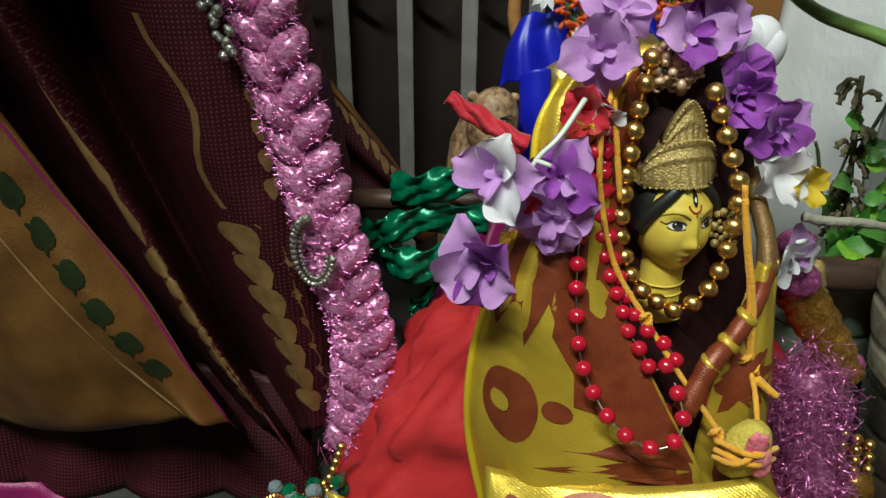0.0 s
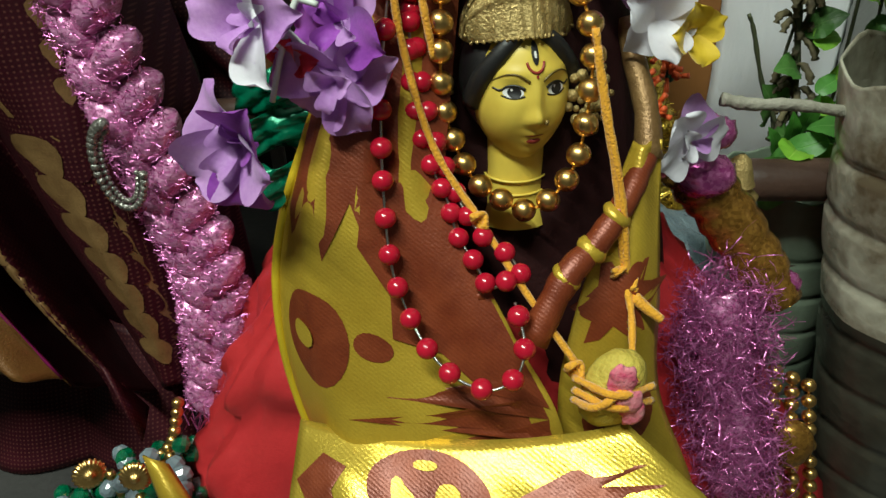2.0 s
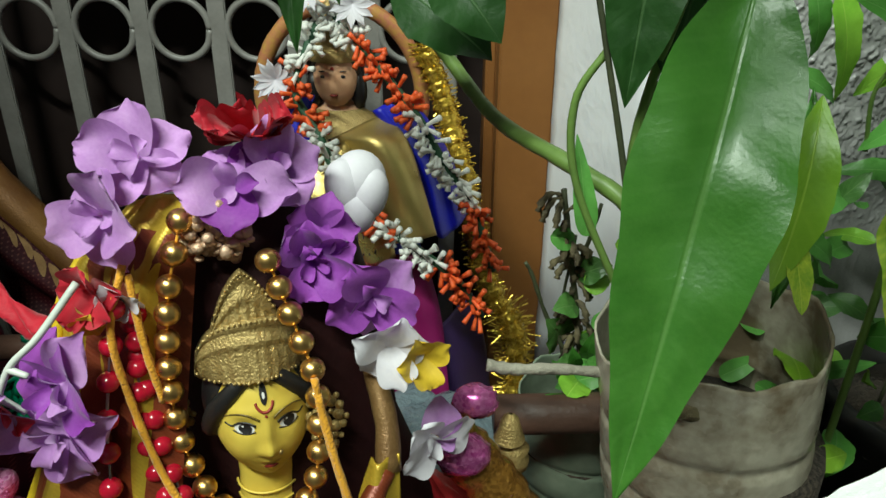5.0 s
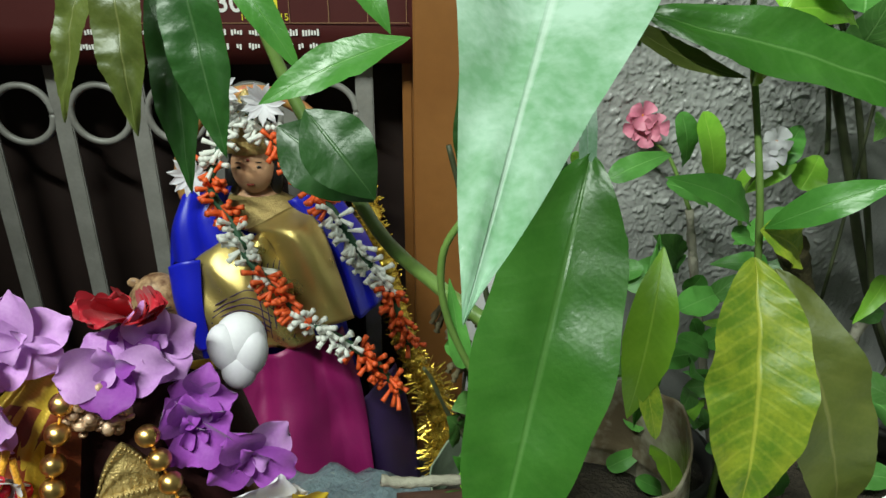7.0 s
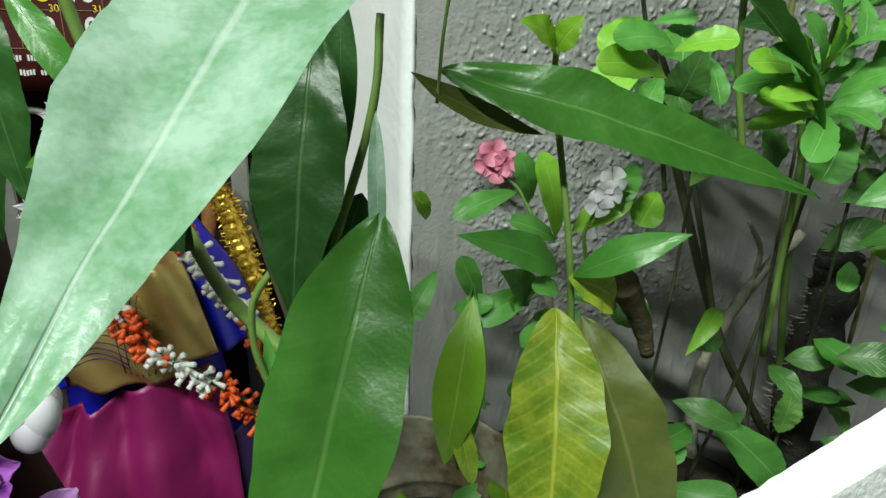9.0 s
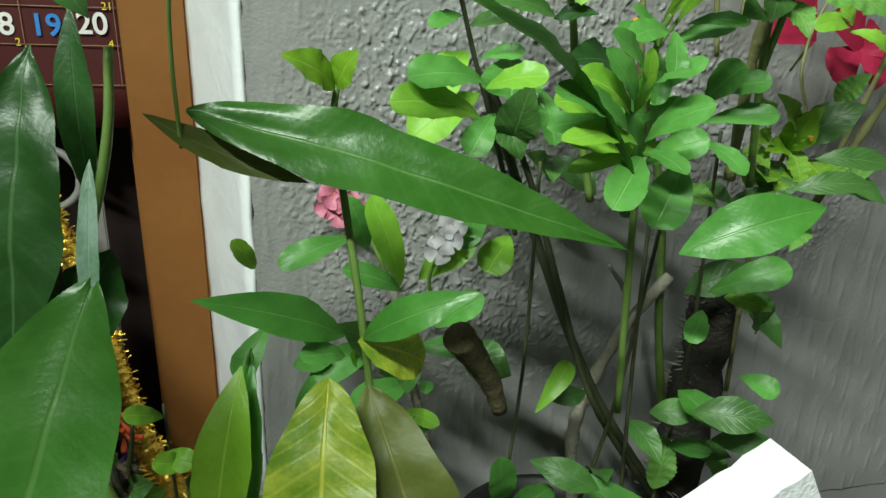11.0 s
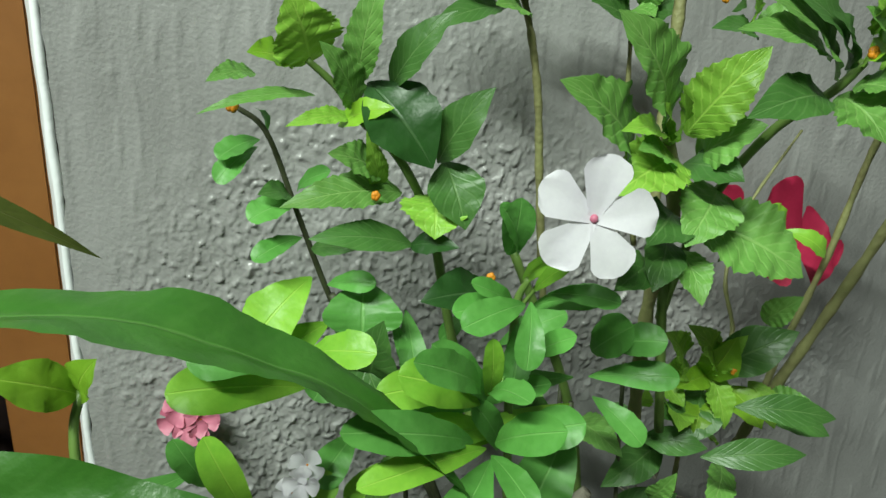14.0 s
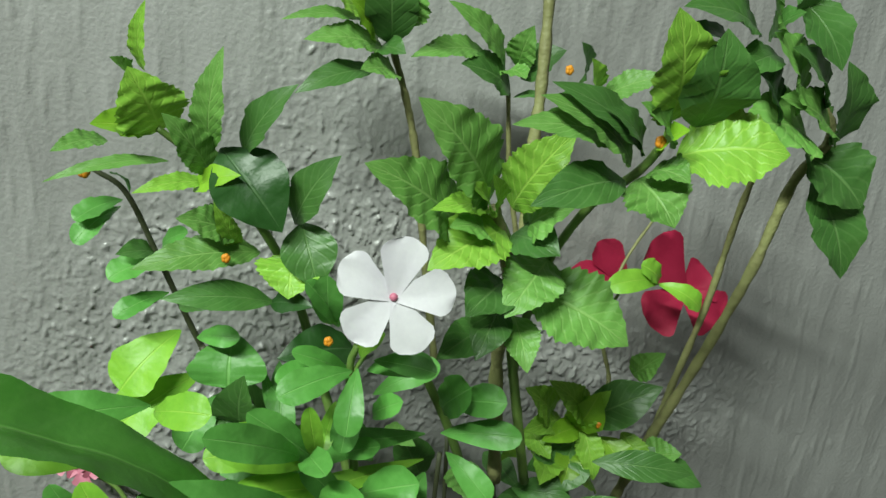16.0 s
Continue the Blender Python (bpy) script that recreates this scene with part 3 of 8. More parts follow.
def grey_wall():
    """The rough plastered wall: a dense sheet with trowel marks and crusted patches, on a solid core."""
    bm = bmesh.new()
    nx, nz = 740, 700
    x0, x1, z0, z1 = 0.336, 1.1, 0.04, 0.84
    grid = []
    for j in range(nz + 1):
        row = []
        for i in range(nx + 1):
            x, z = x0 + (x1 - x0) * i / nx, z0 + (z1 - z0) * j / nz
            mask = noise.noise((x * 7 + 3, 0.5, z * 7)) + 0.9 - abs(z - 0.37) * 3.8 - max(0, x - 0.62) * 5 - max(0, 0.435 - x) * 10
            crust = max(0.0, min(1.0, mask * 1.6))
            wx, wz = x + 0.0045 * noise.noise((x * 130, 11.0, z * 130)), z + 0.0045 * noise.noise((x * 130, 17.0, z * 130))
            a = 0.60 * max(0, noise.noise((wx * 260, 1.0, wz * 170)) - 0.02) + 0.55 * max(0, noise.noise((wx * 500, 3.0, wz * 420)) - 0.05) + 0.5 * max(0, 0.16 - abs(noise.noise((wx * 170, 6.0, wz * 120))))
            b = noise.noise((x * 75, 4.0, z * 75))
            c = noise.noise((x * 60, 7.0, z * 14))
            y = -0.0012 * c - 0.003 * noise.noise((x * 9, 2, z * 9))
            y -= crust * (0.0062 * max(0, a - 0.07) + 0.0012 * max(0, b)) + (1 - crust) * (0.003 * max(0, b - 0.62) + 0.0012 * max(0, noise.noise((x * 190, 9.0, z * 40)) - 0.1))
            row.append(bm.verts.new((x + (0.0015 * b if i == 0 else 0), 0.687 + y, z)))
        grid.append(row)
    for j in range(nz):
        for i in range(nx):
            bm.faces.new((grid[j][i], grid[j][i + 1], grid[j + 1][i + 1], grid[j + 1][i]))
    return bm


wall = solid("wall_grey", grey_wall(), M_GREYWALL, "rough grey plastered porch wall with crusted patches", "wall", "", "structure")
bm = bmesh.new()
box(bm, (0.338, 0.694, FLOOR), (1.8, 0.98, 2.3))
box(bm, (1.1, 0.688, FLOOR), (1.8, 0.694, 0.84))
box(bm, (0.338, 0.688, FLOOR), (1.1, 0.694, 0.04))
box(bm, (0.338, 0.688, 0.84), (1.8, 0.694, 2.3))
part("core", bm, M_GREYWALL, wall, "", False)
bm = bmesh.new()
sheet(bm, [[(0.2845, 0.845, z), (0.3105, 0.766, z), (0.3362, 0.688, z)] for z in (FLOOR, 0.2, 0.5, 0.8, 1.4, 2.3)], 8, 120,
      lambda u, v: Vector((noise.noise((u * 4, v * 50, 3)) * 0.0016, 0, 0)), 0, 0.004)
solid("trim_jamb", bm, M_WHITE, "white painted splayed reveal beside the door", "reveal", "", "structure")
bm = bmesh.new()
box(bm, (0.232, 0.834, FLOOR), (0.2840, 0.93, 2.1), 0.002)
box(bm, (0.222, 0.872, FLOOR), (0.2325, 0.93, 2.1), 0.002)
solid("door_frame", bm, M_FRAME, "brown painted wooden door frame post", "door frame", "", "structure", False)

# the grille before the door: flat bars with a row of rings
grille = thing("grille_gate", "old white painted metal grille with flat bars and rings, greyed for the gloom", "gate", (0, 0.868, FLOOR), "", "structure")
bm = box(bmesh.new(), (-0.0085, 0.8655, FLOOR), (0.0085, 0.8705, 1.9), 0.0012)
bar_mesh = mesh_of(bm, M_GRILLE, False)
bm = bmesh.new()
for ra, rb in ((0.0275, 0.0275),):
    tube(bm, [(ra * math.cos(k * math.tau / 16), 0.868, rb * math.sin(k * math.tau / 16)) for k in range(17)], 0.0036, 0.0036, 6, 3)
ring_mesh = mesh_of(bm, M_GRILLE)
for k in range(-8, 6):
    bar = part("bar", bar_mesh, None, grille)
    bar.location = (-0.1718 + k * 0.0715, 0, 0)
    if k < 5:
        for z in (0.313, 0.95):
            ring = part("ring", ring_mesh, None, grille)
            ring.location = (-0.1718 + (k + 0.5) * 0.0715, 0, z)
bm = bmesh.new()
box(bm, (-0.78, 0.862, 1.28), (0.222, 0.866, 1.31), 0.001)
part("rail", bm, M_GRILLE, grille, "", False)


# ---- calendar on the grille ----
calendar = thing("wall_calendar", "dark maroon monthly wall calendar with white and yellow dates", "calendar", (0.06, 0.852, 0.36))
bm = bmesh.new()
sheet(bm, [[(-0.2, 0.852, z), (0.03, 0.849, z), (0.26, 0.852, z)] for z in (0.362, 0.5, 0.66, 0.82)], 12, 12, None, 0, 0.0012)
part("card", bm, M_CALENDAR, calendar)


def lettering(text, x, z, size, m, bold=0.0):
    curve = bpy.data.curves.new("text", "FONT")
    curve.body, curve.size, curve.align_x, curve.align_y, curve.offset, curve.extrude = text, size, "CENTER", "CENTER", bold, 0.0001
    tmp = bpy.data.objects.new("text", curve)
    scene.collection.objects.link(tmp)
    bpy.context.view_layer.update()
    me = bpy.data.meshes.new_from_object(tmp)
    bpy.data.objects.remove(tmp)
    me.materials.clear()
    me.materials.append(m)
    me.transform(pose(x, 0.8475, z, 90, 0, 0))
    return part("print", me, None, calendar)


PITCH = 0.0345
for text, col, z, m in (("29", 0, 0.415, M_PRINTWHITE), ("30", 1, 0.415, M_PRINTWHITE), ("31", 2, 0.415, M_PRINTYELLOW), ("15", 0, 0.444, M_PRINTYELLOW), ("16", 1, 0.444, M_PRINTWHITE),
                        ("17", 2, 0.444, M_PRINTWHITE), ("18", 3, 0.444, M_PRINTWHITE), ("19", 4, 0.444, M_PRINTBLUE), ("20", 5, 0.446, M_PRINTWHITE), ("6", 5, 0.475, M_PRINTWHITE)):
    lettering(text, 0.037 + col * PITCH, z, 0.0235, m, 0.0004)
for text, col, z in (("13", 0, 0.403), ("14", 1, 0.403), ("15", 2, 0.403), ("30", 0, 0.431), ("31", 1, 0.431), ("1", 2, 0.431), ("2", 3, 0.431), ("3", 4, 0.431), ("4", 5, 0.431), ("21", 5, 0.46)):
    lettering(text, 0.037 + 0.0125 + col * PITCH, z, 0.0085, M_PRINTYELLOW)
lettering("2022", 0.208, 0.521, 0.021, M_PRINTYELLOW, 0.0005)
bm = bmesh.new()
box(bm, (0.19, 0.8470, 0.488), (0.229, 0.8490, 0.507))
part("header", bm, M_PRINTGREEN, calendar, "", False)
bm = bmesh.new()
for k in range(3):
    box(bm, (0.2 + k * 0.006, 0.8462, 0.4935), (0.2045 + k * 0.006, 0.8468, 0.5025))
part("print", bm, M_PRINTWHITE, calendar, "", False)
bm = bmesh.new()
x = -0.07
for z in (0.388, 0.376):
    x = -0.075
    while x < 0.15:
        w = random.uniform(0.006, 0.016)
        for k in range(int(w / 0.0024)):
            box(bm, (x + k * 0.0026, 0.8468, z + random.uniform(-0.001, 0.001)), (x + k * 0.0026 + 0.0017, 0.8478, z + random.uniform(0.0035, 0.005)))
        x += w + 0.004
part("print", bm, M_PRINTWHITE, calendar, "", False)
bm = bmesh.new()
for k in range(7):
    xx = 0.037 + (k - 0.5) * PITCH
    box(bm, (xx - 0.0002, 0.8470, 0.398), (xx + 0.0002, 0.8478, 0.508))
for z in (0.398, 0.4295, 0.459, 0.4875):
    box(bm, (-0.05, 0.8470, z), (0.229, 0.8478, z + 0.0004))
part("ruling", bm, M_TAN, calendar, "", False)


# ---- the big draped figure in maroon silk, with its tinsel braid ----
def lofted(bm, lines, nu, nv, fold=None, thick=0.0012):
    """A cloth hung over crest and valley lines, each given by its lower, middle and upper point. Returns the surface function."""
    lines = [[Vector(p) for p in line] for line in lines]

    def along(line, v):
        a, b, c = line
        m = b * 2 - (a + c) * 0.5
        return a * (1 - v) ** 2 + m * 2 * v * (1 - v) + c * v * v

    def at(u, v):
        x = min(max(u, 0), 1) * (len(lines) - 1)
        i = min(int(x), len(lines) - 2)
        t = x - i
        a, b, c, d = (along(lines[min(max(k, 0), len(lines) - 1)], v) for k in (i - 1, i, i + 1, i + 2))
        p = 0.5 * ((2 * b) + (c - a) * t + (2 * a - 5 * b + 4 * c - d) * t * t + (3 * b - a - 3 * c + d) * t ** 3)
        return p + (fold(u, v) if fold else Vector())

    grid = [[bm.verts.new(at(i / nu, j / nv)) for i in range(nu + 1)] for j in range(nv + 1)]
    for j in range(nv):
        for i in range(nu):
            bm.faces.new((grid[j][i], grid[j][i + 1], grid[j + 1][i + 1], grid[j + 1][i]))
    bmesh.ops.recalc_face_normals(bm, faces=bm.faces)
    bmesh.ops.solidify(bm, geom=list(bm.faces), thickness=thick)
    return at


def creases(u, v):
    return Vector((0, 0.006 * noise.noise((u * 9, v * 2.5, 4)) + 0.0022 * noise.noise((u * 30, v * 5, 8)), 0))


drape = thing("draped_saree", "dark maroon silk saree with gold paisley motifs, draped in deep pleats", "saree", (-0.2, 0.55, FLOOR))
# crest and valley lines of the pleats, from the braid outwards to the hem
PLEATS = [
    [(-0.090, 0.56, -0.075), (-0.090, 0.56, 0.14), (-0.135, 0.56, 0.36)],
    [(-0.101, 0.482, 0.003), (-0.113, 0.482, 0.158), (-0.147, 0.482, 0.37)],
    [(-0.120, 0.472, 0.007), (-0.163, 0.472, 0.175), (-0.212, 0.472, 0.37)],
    [(-0.161, 0.555, -0.075), (-0.236, 0.555, 0.114), (-0.305, 0.555, 0.36)],
    [(-0.137, 0.455, 0.02), (-0.205, 0.455, 0.162), (-0.290, 0.455, 0.37)],
    [(-0.196, 0.540, -0.06), (-0.285, 0.540, 0.105), (-0.400, 0.540, 0.35)],
    [(-0.167, 0.450, 0.022), (-0.244, 0.450, 0.181), (-0.330, 0.450, 0.36)],
]
bm = bmesh.new()
saree_at = lofted(bm, PLEATS, 150, 70, creases)
part("cloth", bm, M_SAREE, drape)
bm = bmesh.new()
sheet(bm, [[(-0.75, 0.47, FLOOR + 0.002), (-0.42, 0.47, FLOOR + 0.002), (-0.12, 0.49, FLOOR + 0.002)], [(-0.75, 0.49, 0.03), (-0.40, 0.49, -0.01), (-0.13, 0.51, -0.03)], [(-0.75, 0.52, 0.14), (-0.38, 0.52, 0.06), (-0.13, 0.53, 0.01)]], 70, 16,
      lambda u, v: Vector((0, -0.016 * abs(math.sin(u * 22)) * (1 - 0.5 * v), 0)), 0, 0.0012)
part("lower_pleats", bm, M_SAREE, drape)
# unseen forward bust of the big figure, added to shade the pleats below
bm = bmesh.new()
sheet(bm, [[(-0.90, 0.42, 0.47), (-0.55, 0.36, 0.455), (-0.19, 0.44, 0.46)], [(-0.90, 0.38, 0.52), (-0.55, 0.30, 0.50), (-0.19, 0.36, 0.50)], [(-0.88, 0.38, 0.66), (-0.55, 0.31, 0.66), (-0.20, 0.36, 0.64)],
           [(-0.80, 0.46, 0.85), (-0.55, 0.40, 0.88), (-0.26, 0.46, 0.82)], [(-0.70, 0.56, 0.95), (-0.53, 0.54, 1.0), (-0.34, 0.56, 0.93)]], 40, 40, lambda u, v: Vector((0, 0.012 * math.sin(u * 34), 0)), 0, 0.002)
part("shading_drape", bm, M_SAREE, drape)


def woven(outline, m=M_ZARI, lift=0.0016, rings=4, label=""):
    bm = bmesh.new()
    patch(bm, saree_at, outline, lift, 0, rings)
    part("motif", bm, m, drape, label)


# a chain of drops down the narrow crest, below a long tapering flash
for i in range(8):
    v = 0.09 + 0.057 * i
    du = 0.010 if i % 2 else -0.004
    woven(blob(0.660 + du, v, 0.026, 0.031, 20, 0.10, 3, 0.3), M_ZARI, 0.0016, 4, "woven gold drop")
    woven([(0.685 + du, v + 0.03), (0.694 + du, v), (0.687 + du, v - 0.028), (0.683 + du, v)], M_ZARI, 0.0014, 2)
for v0, v1, u, w in ((0.52, 0.66, 0.672, 0.010), (0.61, 0.80, 0.668, 0.011)):
    woven([(u, v0), (u + w, v0 + 0.04), (u + w * 0.7, (v0 + v1) / 2), (u, v1), (u - w * 0.6, (v0 + v1) / 2), (u - w, v0 + 0.04)], M_ZARI, 0.0016, 4, "woven gold flash")
# scalloped chain on the broad pleat, each scale edged in gold, with a winding stalk above
for i in range(7):
    v = 0.10 + 0.066 * i
    u = 0.262 + 0.006 * i
    woven(blob(u - 0.030, v, 0.084, 0.050, 22, 0.06, 3), M_ZARI, 0.0012, 4, "woven gold scale")
    woven(blob(u - 0.018, v, 0.066, 0.041, 20), M_SAREE, 0.0018, 4)
    woven(blob(u - 0.006, v, 0.040, 0.034, 20, 0.16, 3, 0.4), M_ZARI, 0.0024, 4)
for k in range(9):
    v = 0.55 + 0.035 * k
    u = 0.305 + 0.018 * math.sin(k * 0.9)
    u2 = 0.305 + 0.018 * math.sin((k + 1) * 0.9)
    woven([(u + 0.006, v), (u2 + 0.006, v + 0.036), (u2 - 0.006, v + 0.036), (u - 0.006, v)], M_ZARI, 0.0014, 2)
for k in range(6):
    woven(blob(0.20 - 0.004 * k, 0.62 + 0.05 * k, 0.012, 0.022, 12, 0.2, 3, 0.4), M_ZARI, 0.0014, 2)

# the gold border that swings forward below
border = thing("saree_border", "gold silk saree border with dark green flower motifs", "saree border", (-0.3, 0.42, FLOOR))
HEM = [
    [(-0.164, 0.446, 0.027), (-0.241, 0.446, 0.184), (-0.327, 0.446, 0.36)],
    [(-0.188, 0.428, 0.049), (-0.281, 0.428, 0.141), (-0.366, 0.428, 0.29)],
    [(-0.238, 0.450, 0.021), (-0.371, 0.450, 0.019), (-0.490, 0.450, 0.15)],
]
bm = bmesh.new()
border_at = lofted(bm, HEM, 40, 40, lambda u, v: Vector((0, 0.004 * math.sin(u * 13 + v * 4) + 0.007 * noise.noise((u * 4, v * 4, 2)), 0)), 0.001)
part("cloth", bm, M_BORDER, border)
for k in range(9):
    v = 0.20 + k * 0.088
    for du, dv, ru, rv, turn in ((0.0, 0.0, 0.072, 0.030, 0.0), (0.030, 0.020, 0.026, 0.013, 0.6), (0.030, -0.018, 0.026, 0.013, -0.6), (-0.034, 0.0, 0.020, 0.012, 0.0)):
        bm = bmesh.new()
        patch(bm, border_at, blob(0.30 + du - 0.10 * v, v + dv, ru, rv, 16, 0.12, 3, turn), 0.0018, 0, 3)
        part("motif", bm, M_GREENMOTIF, border, "dark green woven flower")
for u0 in (0.03, 0.48):
    bm = bmesh.new()
    tube(bm, [border_at(u0 - 0.1 * v * (u0 > 0.1), v) + Vector((0, -0.0012, 0)) for v in (0.02, 0.2, 0.4, 0.6, 0.8, 0.98)], 0.0011, 0.0011, 6, 5)
    part("selvedge", bm, M_PINKSILK if u0 < 0.1 else M_ZARI, border)
bm = bmesh.new()
sheet(bm, [[(-0.34, 0.36, FLOOR + 0.002), (-0.25, 0.345, FLOOR + 0.002), (-0.165, 0.37, FLOOR + 0.002)], [(-0.33, 0.365, 0.0), (-0.24, 0.352, -0.01), (-0.168, 0.376, -0.03)], [(-0.32, 0.375, 0.045), (-0.215, 0.37, 0.030), (-0.172, 0.38, -0.004)]], 30, 14,
      lambda u, v: Vector((0, -0.008 * abs(math.sin(u * 14)), 0)), 0, 0.001)
part("hem", bm, M_PINKSILK, border, "magenta silk hem fallen on the floor")

# the end of the cloth behind the braid, edged with woven drops
bm = bmesh.new()
end_at = sheet(bm, [[(-0.148, 0.62, 0.261), (-0.136, 0.62, 0.221), (-0.125, 0.62, 0.162)], [(-0.104, 0.62, 0.205), (-0.107, 0.62, 0.178), (-0.112, 0.62, 0.142)], [(-0.062, 0.62, 0.152), (-0.077, 0.62, 0.141), (-0.103, 0.62, 0.126)]], 30, 24, lambda u, v: Vector((0, 0.006 * math.sin(u * 9 + v * 3), 0)), 0, 0.001)
part("cloth_end", bm, M_SAREE, drape)
for k in range(9):
    v = 0.06 + 0.105 * k
    bm = bmesh.new()
    patch(bm, end_at, blob(0.10 + 0.03 * (k % 2), v, 0.085, 0.045, 16, 0.15, 3, 0.5), 0.0014, 0, 3)
    part("motif", bm, M_ZARI, drape, "woven gold drop")

# a rolled edge of the saree resting over the top of the braid
bm = tube(bmesh.new(), [(-0.34, 0.72, 0.44), (-0.24, 0.71, 0.325), (-0.19, 0.70, 0.25), (-0.114, 0.69, 0.155), (-0.05, 0.68, 0.075)], 0.019, 0.016, 14, 6, 0.03)
solid("saree_fold", bm, M_BORDER, "rolled tan and gold saree edge", "saree fold")

braid = thing("tinsel_braid", "thick pink tinsel braid hanging beside the maroon saree", "tinsel braid", (-0.08, 0.49, 0.0))
core = smooth_path([(-0.155, 0.475, 0.43), (-0.128, 0.478, 0.34), (-0.112, 0.478, 0.27), (-0.098, 0.478, 0.20), (-0.083, 0.478, 0.14), (-0.073, 0.478, 0.09), (-0.078, 0.478, 0.04), (-0.083, 0.478, -0.005)], 4)
spots, run, last = [core[0]], 0.0, core[0]
for p in smooth_path([tuple(q) for q in core], 6)[1:]:
    run, last = run + (p - last).length, p
    if run > 0.0100:
        spots.append(p)
        run = 0.0
for i, p in enumerate(spots):
    side = -1 if i % 2 else 1
    g = 1.02 + 0.006 * i
    c = p + Vector((side * 0.0074 * g, -0.002 + 0.0015 * (i % 3), 0))
    bm = bmesh.new()
    vs = ball(bm, (0, 0, 0), 1.0, 0, (0.0152 * g, 0.0140, 0.0092 * g), None, 40)
    bmesh.ops.transform(bm, matrix=Matrix.Translation(c) @ pose(0, 0, 0, 0, -side * 47, side * 12), verts=vs)
    for v in vs:
        d = (v.co - c).normalized()
        v.co += d * (0.0011 * noise.noise(v.co * 240) - 0.0012 * abs(noise.noise(Vector((v.co.x * 500, v.co.y * 500, v.co.z * 240)))))
    part("lobe", bm, M_BRAID, braid)
bm = bmesh.new()
for k in range(6500):
    i = random.randrange(len(spots))
    p = spots[i]
    a = random.uniform(0, math.tau)
    g = 1.02 + 0.006 * i
    q = p + Vector((0.0190 * g * math.cos(a), -0.003 - abs(0.0145 * math.sin(a)), random.uniform(-0.006, 0.006)))
    d = Vector((random.gauss(0, 1), random.gauss(0, 0.6), random.gauss(0, 0.7))).normalized() * random.uniform(0.0016, 0.0036)
    w = d.orthogonal().normalized() * random.uniform(0.00012, 0.00028)
    bm.faces.new([bm.verts.new(c) for c in (q - w, q + w, q + d + w, q + d - w)])
for k in range(260):
    q = spots[-1] + Vector((random.gauss(0, 0.012), random.gauss(-0.006, 0.005), random.uniform(-0.012, 0.006)))
    d = Vector((random.gauss(-0.3, 0.5), random.gauss(0, 0.5), -1)).normalized() * random.uniform(0.008, 0.018)
    w = d.orthogonal().normalized() * 0.0003
    bm.faces.new([bm.verts.new(c) for c in (q - w, q + w, q + d + w, q + d - w)])
tagged(part("tinsel", bm, M_TINSELFINE, braid), kind="stuff")
bm = bmesh.new()
for k in range(26):
    a = math.radians(100 + k * 10)
    c = Vector((-0.098 + 0.017 * math.cos(a) * 0.75, 0.456, 0.172 + 0.024 * math.sin(a)))
    ball(bm, c, 0.0028 + 0.0008 * math.sin(a), 0, seg=8)
    ball(bm, c + Vector((0.004 * -math.cos(a), 0.001, 0.004 * -math.sin(a))), 0.0017, 0, seg=6)
solid("brooch", bm, M_DIAMANTE, "crescent brooch set with dull silver stones", "brooch")
bm = bmesh.new()
for k in range(40):
    t = k / 39
    ball(bm, (-0.158 + 0.022 * t + random.uniform(-0.005, 0.005), 0.458, 0.37 - 0.075 * t), random.uniform(0.002, 0.0035), 0, seg=6)
solid("hair_ornament", bm, M_DIAMANTE, "small silver bead ornament pinned on the braid", "ornament")

# ---- green ribbon ----
ribbon = thing("green_ribbon", "shiny crumpled green ribbon bow", "ribbon", (-0.03, 0.53, 0.15))
for pts, w in (([(-0.085, 0.53, 0.145), (-0.06, 0.515, 0.16), (-0.03, 0.52, 0.17), (0.01, 0.53, 0.165)], 0.012), ([(-0.06, 0.53, 0.185), (-0.03, 0.515, 0.195), (0.0, 0.525, 0.2), (0.02, 0.53, 0.2)], 0.012),
               ([(-0.01, 0.525, 0.155), (-0.02, 0.52, 0.13), (-0.035, 0.525, 0.10), (-0.048, 0.53, 0.085)], 0.006), ([(-0.07, 0.525, 0.15), (-0.05, 0.51, 0.135), (-0.02, 0.515, 0.14), (0.0, 0.52, 0.155)], 0.014)):
    bm = bmesh.new()
    path = smooth_path(pts, 10)
    rows = []
    for i, p in enumerate(path):
        s = math.sin(i * 0.7) * 0.004
        rows.append([p + Vector((0, s, w)), p + Vector((0.001, -0.004 - s, 0)), p + Vector((0, s * 0.6, -w))])
    sheet(bm, rows, 8, 60, lambda u, v: Vector((0, 0.003 * math.sin(u * 15 + v * 20), 0)), 0, 0.0005)
    part("loop", bm, M_RIBBON, ribbon)
bm = tube(bmesh.new(), [(-0.09, 0.545, 0.17), (0.03, 0.545, 0.175)], 0.008, 0.008, 12)
solid("rod_handle", bm, M_ROD, "short dull brown rod behind the ribbon", "rod")


# ---- seated doll with the yellow face ----
bm = bmesh.new()
FC = Vector((0.1095, 0.4110, 0.2315))
FA, FB, FD = 0.0176, 0.0195, 0.0228


def bump_at(x, z, cx, cz, wx, wz):
    return math.exp(-((x - cx) / wx) ** 2 - ((z - cz) / wz) ** 2)


def jaw(z):
    return 1 - 0.20 * (z / FD) ** 2 if z < 0 else 1 - 0.06 * (z / FD) ** 2


